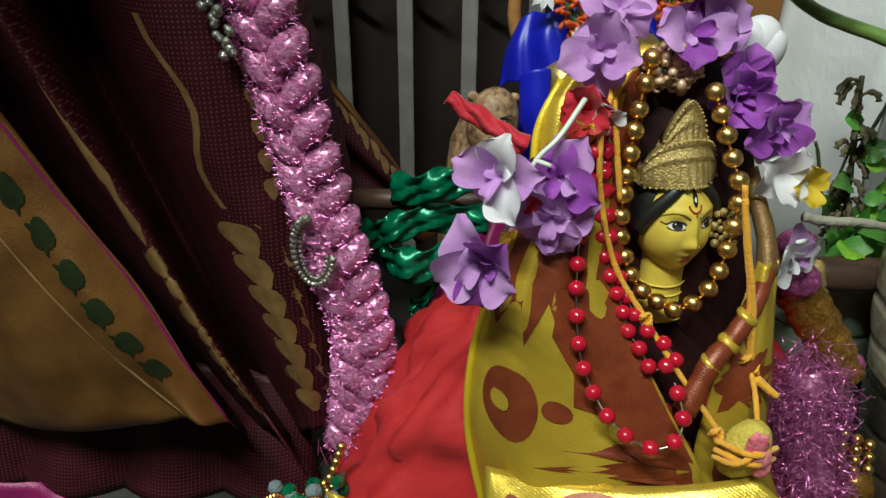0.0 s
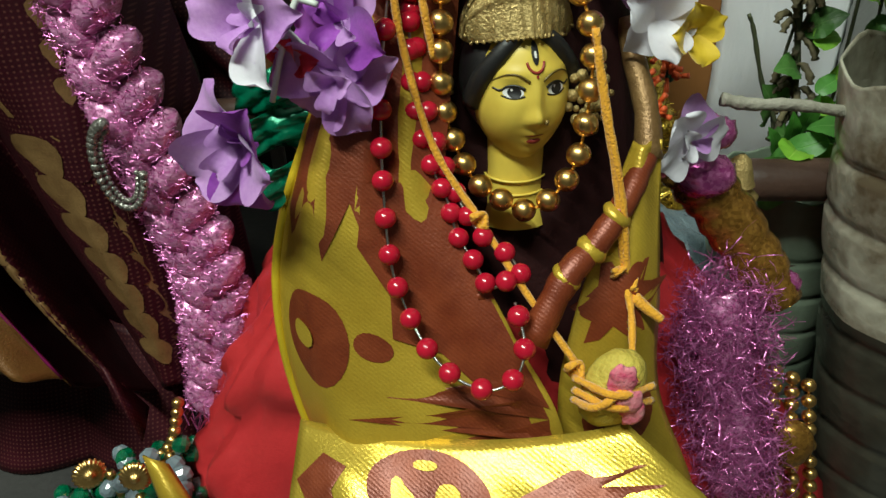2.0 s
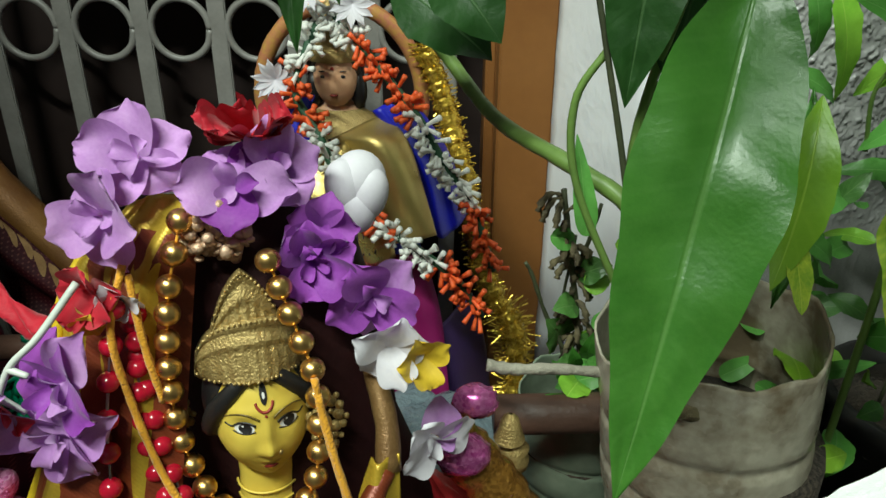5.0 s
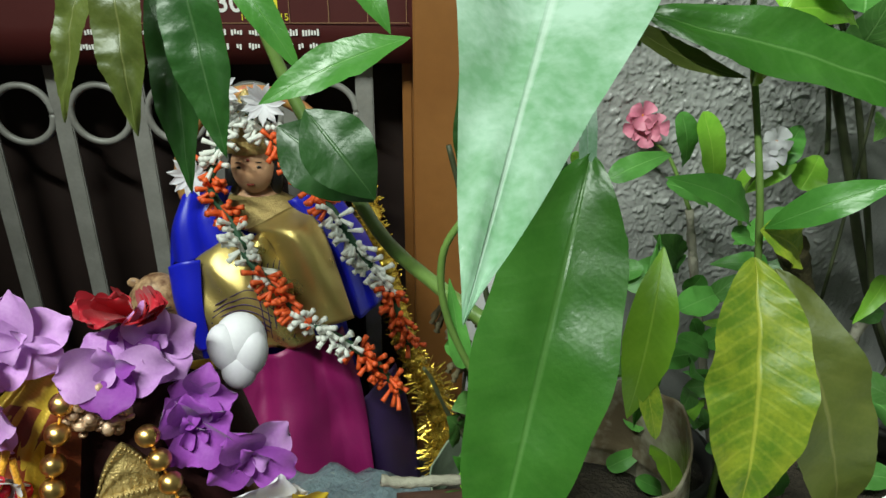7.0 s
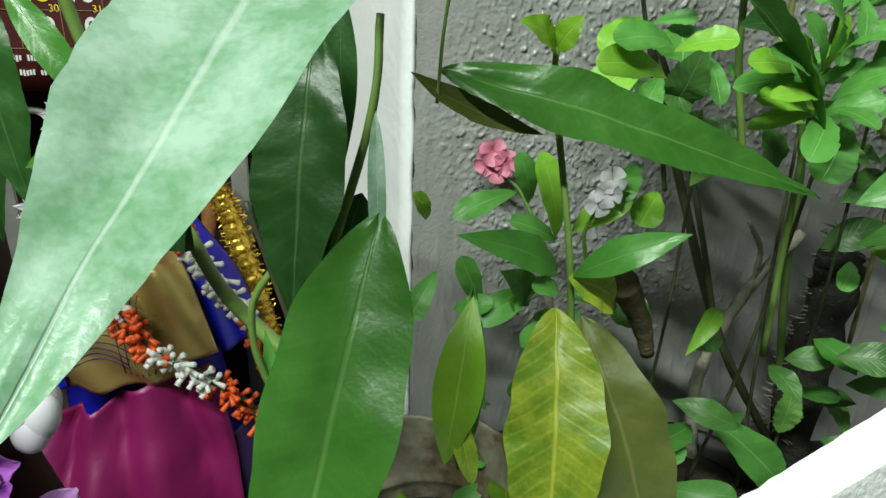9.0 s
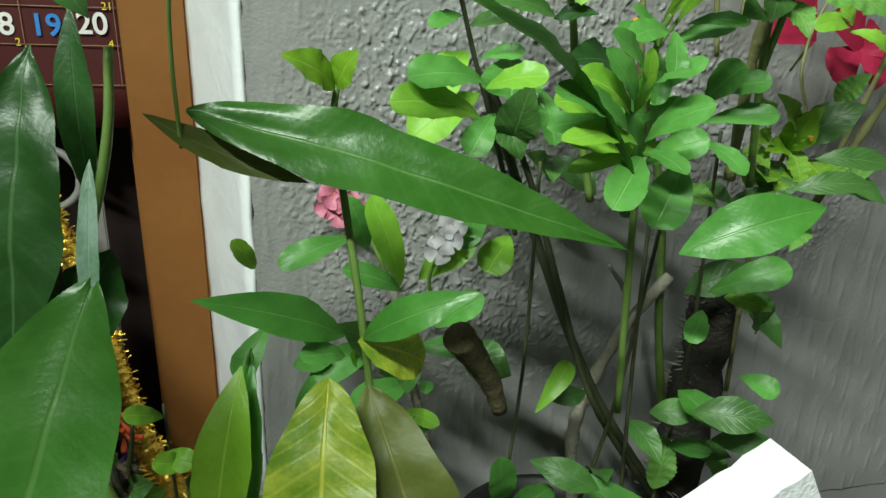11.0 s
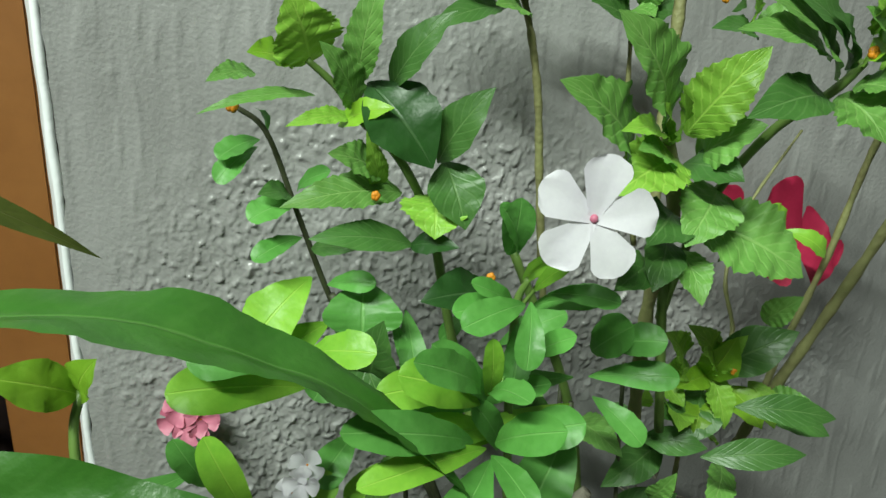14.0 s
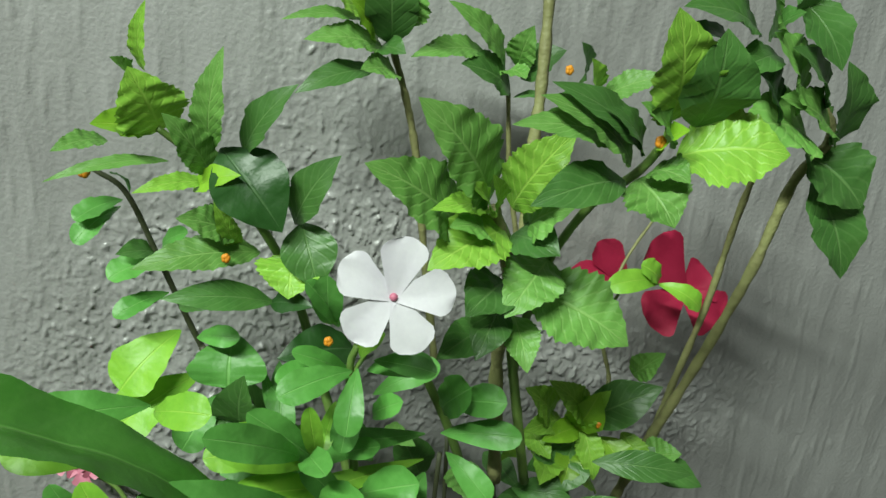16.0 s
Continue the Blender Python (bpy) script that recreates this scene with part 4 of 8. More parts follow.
def relief(x, z):
    """How far the painted features stand out of the egg-shaped head."""
    nose = 0.0036 * bump_at(x, z, 0, -0.0048, 0.0024, 0.0026) + 0.0020 * bump_at(x, z, 0, 0.0010, 0.0018, 0.0060)
    nostril = sum(0.0010 * bump_at(x, z, k * 0.0028, -0.0056, 0.0015, 0.0015) for k in (-1, 1))
    socket = sum(-0.0016 * bump_at(x, z, k * 0.0075, 0.0036, 0.0042, 0.0024) + 0.0010 * bump_at(x, z, k * 0.0078, 0.0085, 0.0060, 0.0016) for k in (-1, 1))
    lips = 0.0013 * bump_at(x, z, 0, -0.0100, 0.0034, 0.0011) + 0.0014 * bump_at(x, z, 0, -0.0126, 0.0028, 0.0013) - 0.0007 * bump_at(x, z, 0, -0.0113, 0.0040, 0.0005)
    chin = 0.0016 * bump_at(x, z, 0, -0.0180, 0.0045, 0.0034)
    cheeks = sum(0.0012 * bump_at(x, z, k * 0.0095, -0.0060, 0.0050, 0.0055) for k in (-1, 1))
    return nose + nostril + socket + lips + chin + cheeks


def on_face(x, z, lift=0.0):
    r = max(1 - (x / (FA * jaw(z))) ** 2 - (z / FD) ** 2, 0.0)
    return FC + Vector((x, -(FB * math.sqrt(r) + relief(x, z) + lift), z))


def painted(outline, slot, lift=0.00025, rings=3):
    n = len(outline)
    cx, cz = sum(p[0] for p in outline) / n, sum(p[1] for p in outline) / n
    centre, last = bm.verts.new(on_face(cx, cz, lift)), None
    for k in range(1, rings + 1):
        ring = [bm.verts.new(on_face(cx + (x - cx) * k / rings, cz + (z - cz) * k / rings, lift)) for x, z in outline]
        for i in range(n):
            j = (i + 1) % n
            f = bm.faces.new((centre, ring[i], ring[j])) if last is None else bm.faces.new((last[i], ring[i], ring[j], last[j]))
            f.material_index = slot
        last = ring


def stroke(points, r0, r1, slot):
    tube(bm, [on_face(x, z, 0.0001) for x, z in points], r0, r1, 6, 4, 0, slot)


vs = ball(bm, FC, 1.0, 0, (FA, FB, FD), None, 96)
for v in vs:
    d = v.co - FC
    v.co.x = FC.x + d.x * jaw(d.z)
    if d.y < -0.002:
        v.co.y -= relief(d.x * jaw(d.z), d.z) * min(1, (-d.y - 0.002) / 0.006)
for sx in (-1, 1):
    ex, ez = sx * 0.0076, 0.0030
    almond = [(ex + 0.0033 * math.cos(a), ez + 0.0019 * math.sin(a) * (1.15 if math.sin(a) > 0 else 0.85) * (1 - 0.25 * abs(math.cos(a)))) for a in [k * math.tau / 20 for k in range(20)]]
    painted(almond, 5, 0.00025)
    painted([(ex + 0.0003 + 0.0022 * math.cos(a), ez + 0.0002 + 0.0016 * math.sin(a)) for a in [k * math.tau / 16 for k in range(16)]], 2, 0.00045)
    painted([(ex - 0.0005 + 0.0004 * math.cos(a), ez + 0.0009 + 0.0004 * math.sin(a)) for a in [k * math.tau / 8 for k in range(8)]], 5, 0.0006, 1)
    stroke([(ex + sx * d, ez + 0.0021 - (d + 0.0002) ** 2 * 85) for d in (-0.0038, -0.002, 0, 0.002, 0.0040)] + [(ex + sx * 0.0060, ez + 0.0012)], 0.0005, 0.0003, 2)
    stroke([(ex + sx * d, ez - 0.0016 + d ** 2 * 60) for d in (-0.0036, -0.002, 0, 0.002, 0.0038)], 0.00025, 0.00025, 2)
    stroke([(ex + sx * d, ez + 0.0056 - (d - 0.0004) ** 2 * 75) for d in (-0.0052, -0.0025, 0, 0.003, 0.0068)], 0.0004, 0.0002, 6)
    # hair combed from the parting down past the temple
    tube(bm, [on_face(sx * x, z, 0.0002) for x, z in ((0.0002, 0.0200), (0.0058, 0.0172), (0.0108, 0.0128))] + [FC + Vector((sx * x, y, z)) for x, y, z in ((0.0162, -0.0075, 0.0060), (0.0180, -0.0020, -0.0020))], 0.0024, 0.0040, 10, 5, 0, 2)
painted([(0.0033 * math.cos(a) * (1 if k < 9 else 0.72), -0.0104 + 0.0010 * math.sin(a) * (1 if k < 9 else 0.3)) for k, a in [(k, math.pi + k * math.pi / 8 if k < 9 else (k - 9) * math.pi / 8) for k in range(18)]], 1, 0.0002)
painted([(0.0026 * math.cos(a), -0.0125 + 0.0010 * math.sin(a)) for a in [k * math.tau / 16 for k in range(16)]], 1, 0.0002)
stroke([(0.0030 * math.cos(a), 0.0118 + 0.0030 * math.sin(a)) for a in [math.radians(185 + 21 * k) for k in range(9)]], 0.0005, 0.0005, 1)
painted([(0.0013 * math.cos(a), 0.0140 + 0.0032 * math.sin(a)) for a in [k * math.tau / 12 for k in range(12)]], 2, 0.0004)
painted([(0.0005 * math.cos(a), 0.0136 + 0.0010 * math.sin(a)) for a in [k * math.tau / 8 for k in range(8)]], 5, 0.0006, 1)
painted([(0.0005 * math.cos(a), 0.0078 + 0.0005 * math.sin(a)) for a in [k * math.tau / 8 for k in range(8)]], 1, 0.0003, 1)
ball(bm, on_face(0.0036, -0.0062, 0.0004), 0.0009, 3, (1, 1, 1), None, 8)
bmesh.ops.scale(bm, vec=(1.09, 1.04, 1.26), space=Matrix.Translation((-FC.x, -FC.y, -0.2345)), verts=bm.verts)
lathe(bm, (FC.x, FC.y + 0.002, 0.186), [(0.0165, -0.012), (0.0136, -0.004), (0.0126, 0.004), (0.0118, 0.012), (0.0118, 0.030)], 28, 0.95, 0, 0, 0)
for k in range(2):
    tube(bm, [(FC.x + 0.0130 * math.cos(a), FC.y + 0.002 + 0.0124 * math.sin(a), 0.1885 + 0.006 * k) for a in [math.tau * i / 16 for i in range(17)]], 0.0006, 0.0006, 5, 2, 0, 0)
# hair behind the face
ball(bm, FC + Vector((0, 0.0060, 0.0035)), 1.0, 2, (0.0222, 0.0190, 0.0270), None, 32)


def crown_shell(w, h, point, base, lean, ribs, depth):
    """One fan of the crown: a ribbed shell, round or pointed at the top, with a raised rim."""
    nu, nv = 44, 16
    front = []
    for j in range(nv + 1):
        row = []
        for i in range(nu + 1):
            u, v = 2 * i / nu - 1, j / nv
            top = h * (max(1 - abs(u) ** 2.4, 0.0) ** 0.42 * (1 - point) + max(1 - abs(u) ** 1.25, 0) * point) + 0.003
            rib = 0.0004 * math.cos(u * ribs * (1 + 0.3 * v)) * (v < 0.6) + 0.0010 * (0.62 < v < 0.70) + 0.0014 * (v > 0.9)
            row.append(bm.verts.new(base + Vector((w * u * (0.86 + 0.16 * math.sin(v * 2.4)), depth * u * u + lean * v * top / h - rib, v * top - 0.004 * u * u))))
        front.append(row)
    back = [[bm.verts.new(v.co + Vector((0, 0.0045, 0))) for v in row] for row in front]
    for rows in (front, back):
        for j in range(nv):
            for i in range(nu):
                bm.faces.new((rows[j][i], rows[j][i + 1], rows[j + 1][i + 1], rows[j + 1][i])).material_index = 3
    for i in range(nu):
        bm.faces.new((front[nv][i], front[nv][i + 1], back[nv][i + 1], back[nv][i])).material_index = 3
    for j in range(nv):
        for i in (0, nu):
            bm.faces.new((front[j][i], front[j + 1][i], back[j + 1][i], back[j][i])).material_index = 3
    for j in (0, nv):
        for i in range(0, nu + 1, 2):
            ball(bm, front[j][i].co, 0.0008, 3, (1, 1, 1), None, 6)


crown_shell(0.0218, 0.0190, 0.0, FC + Vector((-0.001, -0.0165, 0.0225)), 0.0070, 30, 0.0150)
crown_shell(0.0135, 0.0225, 0.55, FC + Vector((-0.002, -0.0100, 0.0365)), 0.0070, 22, 0.0060)
bmesh.ops.rotate(bm, cent=FC, matrix=Matrix.Rotation(math.radians(21), 3, "Z"), verts=bm.verts)
# pierced ear discs
for sx, cx in ((-1, 0.0755), (1, 0.1370)):
    for k in range(26):
        a, r = k * 2.4, 0.0021 * math.sqrt(k)
        ball(bm, (cx + r * math.cos(a) * 0.8, 0.4065, 0.2285 + r * math.sin(a) * 1.3), 0.0014 + 0.0006 * (k % 3), 3, (1, 0.8, 1), None, 6)
# dark body under the cloth, and the folded hands as plain stumps
lathe(bm, (0.110, 0.448, 0), [(0.09, FLOOR), (0.088, 0.05), (0.078, 0.10), (0.068, 0.155), (0.052, 0.20), (0.046, 0.25), (0.036, 0.29), (0.012, 0.312)], 32, 0.75, 0, 0, 4)
solid("seated_doll", bm, [M_FACE, M_LIP, M_BLACK, M_OLDGOLD, M_BODY, M_PRINTWHITE, material("brow_paint", (0.16, 0.11, 0.02), None, 0.45)], "seated doll with a yellow painted face and gold crown", "doll")


# red skirt spread round the doll
def skirt():
    bm = bmesh.new()
    nu, nv = 120, 26
    grid = []
    for j in range(nv + 1):
        t = j / nv
        row = []
        for i in range(nu):
            a = i * math.tau / nu
            lobes = 1 + 0.035 * math.sin(a * 13 + 2 * t) * (1 - t) + 0.05 * math.sin(a * 5 + 1)
            wrinkle = 0.014 * noise.noise((math.cos(a) * 6, math.sin(a) * 6, t * 6)) + 0.007 * noise.noise((math.cos(a) * 16, math.sin(a) * 16, t * 7)) + 0.003 * noise.noise((math.cos(a) * 40, math.sin(a) * 40, t * 20))
            rx = (0.200 - 0.112 * t ** 1.25) * lobes + wrinkle
            ry = (0.115 - 0.055 * t) * lobes + wrinkle
            z = FLOOR + 0.002 + (0.228) * t ** 0.85 - 0.012 * t * math.sin(a * 4)
            row.append(bm.verts.new((0.088 + rx * math.cos(a), 0.46 + ry * math.sin(a), z)))
        grid.append(row)
    for j in range(nv):
        for i in range(nu):
            bm.faces.new((grid[j][i], grid[j][(i + 1) % nu], grid[j + 1][(i + 1) % nu], grid[j + 1][i]))
    bm.faces.new(grid[-1])
    return bm


solid("red_skirt", skirt(), M_RED, "wrinkled red silk skirt spread round the seated doll", "skirt")

# gold and maroon brocade veil: a wide panel, a narrow one, and the lap
veil = thing("brocade_veil", "gold brocade veil with maroon paisleys, draped over the doll", "veil", (0.09, 0.40, FLOOR))
bm = bmesh.new()
left_at = sheet(bm, [[(0.04, 0.375, -0.05), (0.09, 0.325, -0.05), (0.15, 0.325, -0.05)], [(0.024, 0.375, 0.03), (0.075, 0.335, 0.03), (0.125, 0.335, 0.045)],
                     [(0.010, 0.378, 0.10), (0.055, 0.345, 0.10), (0.132, 0.345, 0.11)], [(0.010, 0.38, 0.15), (0.048, 0.358, 0.15), (0.110, 0.362, 0.15)],
                     [(0.018, 0.388, 0.19), (0.046, 0.370, 0.195), (0.083, 0.385, 0.195)], [(0.036, 0.402, 0.24), (0.056, 0.390, 0.243), (0.080, 0.402, 0.243)],
                     [(0.040, 0.418, 0.285), (0.062, 0.410, 0.29), (0.082, 0.418, 0.292)], [(0.062, 0.435, 0.31), (0.08, 0.428, 0.315), (0.10, 0.434, 0.318)]], 40, 70,
                lambda u, v: Vector((0, 0.003 * math.sin(u * 8 + v * 5) + 0.0012 * math.sin(u * 21 + 9 * v), 0.0015 * math.sin(u * 6))), 0, 0.0009)
part("wide_panel", bm, M_GOLDCLOTH, veil)
bm = bmesh.new()
right_at = sheet(bm, [[(0.155, 0.345, -0.05), (0.185, 0.35, -0.05), (0.215, 0.37, -0.05)], [(0.142, 0.35, 0.05), (0.165, 0.352, 0.05), (0.195, 0.372, 0.05)],
                      [(0.130, 0.36, 0.11), (0.152, 0.36, 0.11), (0.172, 0.378, 0.11)], [(0.134, 0.372, 0.15), (0.150, 0.372, 0.152), (0.168, 0.385, 0.155)],
                      [(0.147, 0.39, 0.19), (0.156, 0.39, 0.19), (0.166, 0.396, 0.19)], [(0.155, 0.402, 0.212), (0.160, 0.402, 0.212), (0.166, 0.406, 0.212)]], 20, 50,
                 lambda u, v: Vector((0, 0.0025 * math.sin(u * 7 + v * 9), 0)), 0, 0.0009)
part("narrow_panel", bm, M_GOLDCLOTH, veil)
bm = bmesh.new()
lap_at = sheet(bm, [[(0.020, 0.356, 0.100), (0.090, 0.342, 0.108), (0.155, 0.342, 0.122)], [(0.022, 0.322, 0.075), (0.100, 0.296, 0.085), (0.190, 0.315, 0.098)],
                    [(0.030, 0.288, 0.040), (0.110, 0.250, 0.054), (0.220, 0.292, 0.066)], [(0.040, 0.272, -0.050), (0.120, 0.230, -0.020), (0.240, 0.290, -0.010)]], 40, 30,
               lambda u, v: Vector((0, 0, min(1, v * 3) * (0.006 * math.sin(u * 8 + v * 5) + 0.004 * math.sin(u * 17 - v * 9) + 0.004 * noise.noise((u * 7, v * 7, 3))))), 0, 0.001)
part("lap", bm, M_GOLDLIT, veil, "gold brocade lap, coloured brighter for its highlights")
bm = bmesh.new()
patch(bm, lap_at, blob(0.40, 0.15, 0.17, 0.12, 28), 0.0014, 0, 6)
part("motif", bm, M_MAROONCLOTH, veil)
bm = bmesh.new()
patch(bm, lap_at, blob(0.33, 0.16, 0.035, 0.05, 16, 0.2, 3), 0.002)
part("motif", bm, M_GOLDCLOTH, veil)
for u, v, ru, rv in ((0.46, 0.15, 0.030, 0.05), (0.40, 0.07, 0.03, 0.015), (0.40, 0.23, 0.03, 0.015)):
    bm = bmesh.new()
    patch(bm, lap_at, blob(u, v, ru, rv, 16, 0.2, 2), 0.002)
    part("motif", bm, M_GOLDCLOTH, veil)
for u0, u1, v0, v1 in ((0.62, 0.95, 0.10, 0.22), (0.70, 0.98, 0.28, 0.40), (0.02, 0.17, 0.10, 0.30)):
    bm = bmesh.new()
    patch(bm, lap_at, [(u0, (v0 + v1) / 2), ((u0 + u1) / 2, v0), (u1, v0 + 0.03), ((u0 + u1) / 2 + 0.04, (v0 + v1) / 2), (u1, v1 - 0.02), ((u0 + u1) / 2, v1)], 0.0016)
    part("motif", bm, M_MAROONCLOTH, veil)


def veil_motif(at, outline, m=M_MAROONCLOTH, lift=0.0012):
    bm = bmesh.new()
    patch(bm, at, outline, lift)
    part("motif", bm, m, veil, "maroon woven motif" if m is M_MAROONCLOTH else "")


# round paisley with its tail
veil_motif(left_at, blob(0.30, 0.405, 0.17, 0.062, 26))
veil_motif(left_at, blob(0.26, 0.405, 0.05, 0.020, 16, 0.2, 2), M_GOLDCLOTH, 0.002)
veil_motif(left_at, blob(0.56, 0.405, 0.075, 0.018, 16))
veil_motif(left_at, blob(0.31, 0.24, 0.20, 0.035, 22))
veil_motif(left_at, blob(0.40, 0.09, 0.25, 0.045, 24))


# maroon yoke with pointed teeth, over the upper part of the panel
def yoke(at, v0, v1, teeth, depth):
    out = [(0.06, v1), (0.06, v0)]
    for k in range(teeth):
        u0, u1 = 0.06 + 0.92 * k / teeth, 0.06 + 0.92 * (k + 1) / teeth
        out += [(u0 + (u1 - u0) * 0.35, v0 - depth * (1.0 if k % 2 else 0.6)), (u1, v0 + depth * 0.25)]
    out += [(0.98, v1)]
    out += [(0.98 - 0.92 * k / 8, v1) for k in range(1, 8)]
    return out


veil_motif(left_at, yoke(left_at, 0.565, 0.93, 4, 0.055))
veil_motif(left_at, [(0.58, 0.60), (0.56, 0.53), (0.66, 0.47), (0.64, 0.42), (0.78, 0.40), (0.86, 0.35), (0.99, 0.33), (0.99, 0.42), (0.99, 0.51), (0.99, 0.60), (0.78, 0.60)], M_MAROONCLOTH, 0.0018)
for v in (0.47, 0.50, 0.53):
    veil_motif(left_at, [(0.80, v - 0.007), (1.0, v - 0.004), (1.0, v + 0.006), (0.80, v + 0.003)])
for v, w in ((0.315, 0.55), (0.345, 0.40), (0.285, 0.35), (0.20, 0.45)):
    veil_motif(left_at, [(0.98, v - 0.03), (0.98, v + 0.03), (0.98 - w * 0.5, v + 0.012), (0.98 - w, v)])
veil_motif(right_at, blob(0.55, 0.40, 0.35, 0.07, 20))
veil_motif(right_at, blob(0.5, 0.40, 0.14, 0.03, 14), M_GOLDCLOTH, 0.002)
veil_motif(right_at, blob(0.5, 0.62, 0.45, 0.07, 20, 0.3, 6))
veil_motif(right_at, blob(0.5, 0.22, 0.40, 0.06, 20, 0.3, 6))
bm = tube(bmesh.new(), [left_at(0.0, v) + Vector((-0.001, -0.0015, 0)) for v in (0.02, 0.14, 0.28, 0.42, 0.56, 0.7, 0.82, 0.92)], 0.0026, 0.0022, 8, 6)
part("selvedge", bm, M_PIPING, veil, "bright yellow cloth selvedge")
sleeve = [(0.160, 0.402, 0.206), (0.152, 0.388, 0.194), (0.141, 0.376, 0.181), (0.130, 0.366, 0.172), (0.118, 0.354, 0.150)]
bm = tube(bmesh.new(), sleeve, 0.0044, 0.0060, 14, 6, 0.05)
part("rolled_edge", bm, M_MAROONCLOTH, veil, "rolled maroon and gold cloth edge")
for k, c in enumerate(smooth_path(sleeve, 6)[8:20:5]):
    bm = bmesh.new()
    ball(bm, c, 0.0064, 0, (0.55 + 0.15 * (k % 2), 1, 1), pose(0, 0, 0, 0, -52, 0), 16)
    part("band", bm, M_GOLDCLOTH, veil)
# gold sleeve in the darker zari, its dim lighting put into the colour
bm = tube(bmesh.new(), [(0.150, 0.432, 0.252), (0.155, 0.424, 0.236), (0.160, 0.414, 0.220), (0.161, 0.404, 0.204)], 0.0040, 0.0056, 14, 4, 0.03)
part("upper_sleeve", bm, M_ZARI, veil, "gold brocade sleeve, darkened as if dimly lit")
# necklaces
bead_string("gold_bead_necklace", "shiny gold bead necklace framing the doll's face",
            [(0.088, 0.412, 0.312), (0.083, 0.402, 0.285), (0.081, 0.396, 0.254), (0.082, 0.395, 0.226), (0.091, 0.391, 0.203), (0.103, 0.389, 0.193), (0.115, 0.389, 0.188), (0.127, 0.391, 0.197), (0.134, 0.394, 0.214), (0.136, 0.396, 0.25), (0.129, 0.402, 0.272), (0.118, 0.41, 0.30)],
            0.0049, 0.0098, M_GOLD)
bead_string("red_bead_garland", "long garland of glossy red beads on steel links",
            [(0.066, 0.395, 0.285), (0.061, 0.385, 0.247), (0.060, 0.379, 0.222), (0.061, 0.371, 0.199), (0.064, 0.361, 0.178), (0.070, 0.354, 0.163), (0.079, 0.344, 0.152), (0.091, 0.337, 0.144), (0.104, 0.335, 0.1415), (0.113, 0.338, 0.147), (0.115, 0.345, 0.156), (0.111, 0.355, 0.167)],
            0.0043, 0.0122, M_REDBEAD, M_LINK)
bead_string("red_bead_strand", "inner strand of dark red beads",
            [(0.071, 0.40, 0.28), (0.070, 0.394, 0.25), (0.072, 0.388, 0.225), (0.078, 0.383, 0.208), (0.084, 0.379, 0.196), (0.088, 0.374, 0.184), (0.095, 0.368, 0.176), (0.101, 0.363, 0.168), (0.108, 0.362, 0.172)],
            0.0042, 0.0098, M_REDBEAD, M_LINK)
bead_string("red_bead_strand", "inner strand of dark red beads",
            [(0.068, 0.402, 0.275), (0.076, 0.39, 0.228), (0.086, 0.383, 0.20), (0.096, 0.374, 0.186), (0.108, 0.37, 0.178), (0.113, 0.366, 0.172)],
            0.0042, 0.0098, M_REDBEAD, M_LINK)

# turmeric threads with knots and the tied root
cord = thing("sacred_thread", "orange turmeric-dyed cotton cord with knots, tied round a turmeric root", "cord", (0.1, 0.37, 0.12))
for pts in ([(0.070, 0.40, 0.30), (0.066, 0.39, 0.279), (0.069, 0.388, 0.25), (0.079, 0.383, 0.216), (0.096, 0.376, 0.1905), (0.116, 0.362, 0.165), (0.135, 0.35, 0.143)],
            [(0.071, 0.40, 0.296), (0.075, 0.394, 0.27), (0.079, 0.392, 0.247)],
            [(0.136, 0.392, 0.258), (0.140, 0.388, 0.235), (0.147, 0.384, 0.204), (0.153, 0.379, 0.166)], [(0.137, 0.391, 0.252), (0.143, 0.386, 0.225), (0.150, 0.382, 0.196), (0.154, 0.378, 0.166)],
            [(0.153, 0.378, 0.166), (0.157, 0.375, 0.158), (0.168, 0.371, 0.151)], [(0.153, 0.378, 0.164), (0.156, 0.37, 0.154), (0.156, 0.356, 0.143)],
            [(0.134, 0.347, 0.139), (0.148, 0.334, 0.143), (0.163, 0.345, 0.139)], [(0.134, 0.346, 0.134), (0.148, 0.334, 0.137), (0.163, 0.345, 0.132)], [(0.134, 0.345, 0.130), (0.142, 0.333, 0.138), (0.156, 0.34, 0.146)]):
    part("strand", tube(bmesh.new(), pts, 0.0015, 0.0015, 7, 8, 0.08), M_THREAD, cord)
bm = tube(bmesh.new(), [(0.157, 0.375, 0.158), (0.163, 0.372, 0.154), (0.168, 0.370, 0.151)], 0.0026, 0.0018, 7, 4)
part("tail", bm, M_THREAD, cord)
for c, r in (((0.0965, 0.3745, 0.1905), 0.0026), ((0.153, 0.378, 0.165), 0.0046), ((0.134, 0.348, 0.142), 0.003)):
    bm = bmesh.new()
    for k in range(3):
        tube(bm, [Vector(c) + Vector((r * math.cos(a + k), 0.6 * r * math.sin(2 * a + k), r * math.sin(a))) for a in [i * math.tau / 8 for i in range(9)]], 0.0012, 0.0012, 6, 3)
    part("knot", bm, M_THREAD, cord)
bm = bmesh.new()
vs = ball(bm, (0.1485, 0.347, 0.135), 1.0, 0, (0.0112, 0.0105, 0.0180), pose(0, 0, 0, 0, 18, 0), 28)
for v in vs:
    v.co += Vector((1, 1, 1)) * 0.0012 * noise.noise(v.co * 160)
solid("turmeric_root", bm, M_TURMERIC, "stubby yellow turmeric root smeared with pink powder", "turmeric")
bm = bmesh.new()
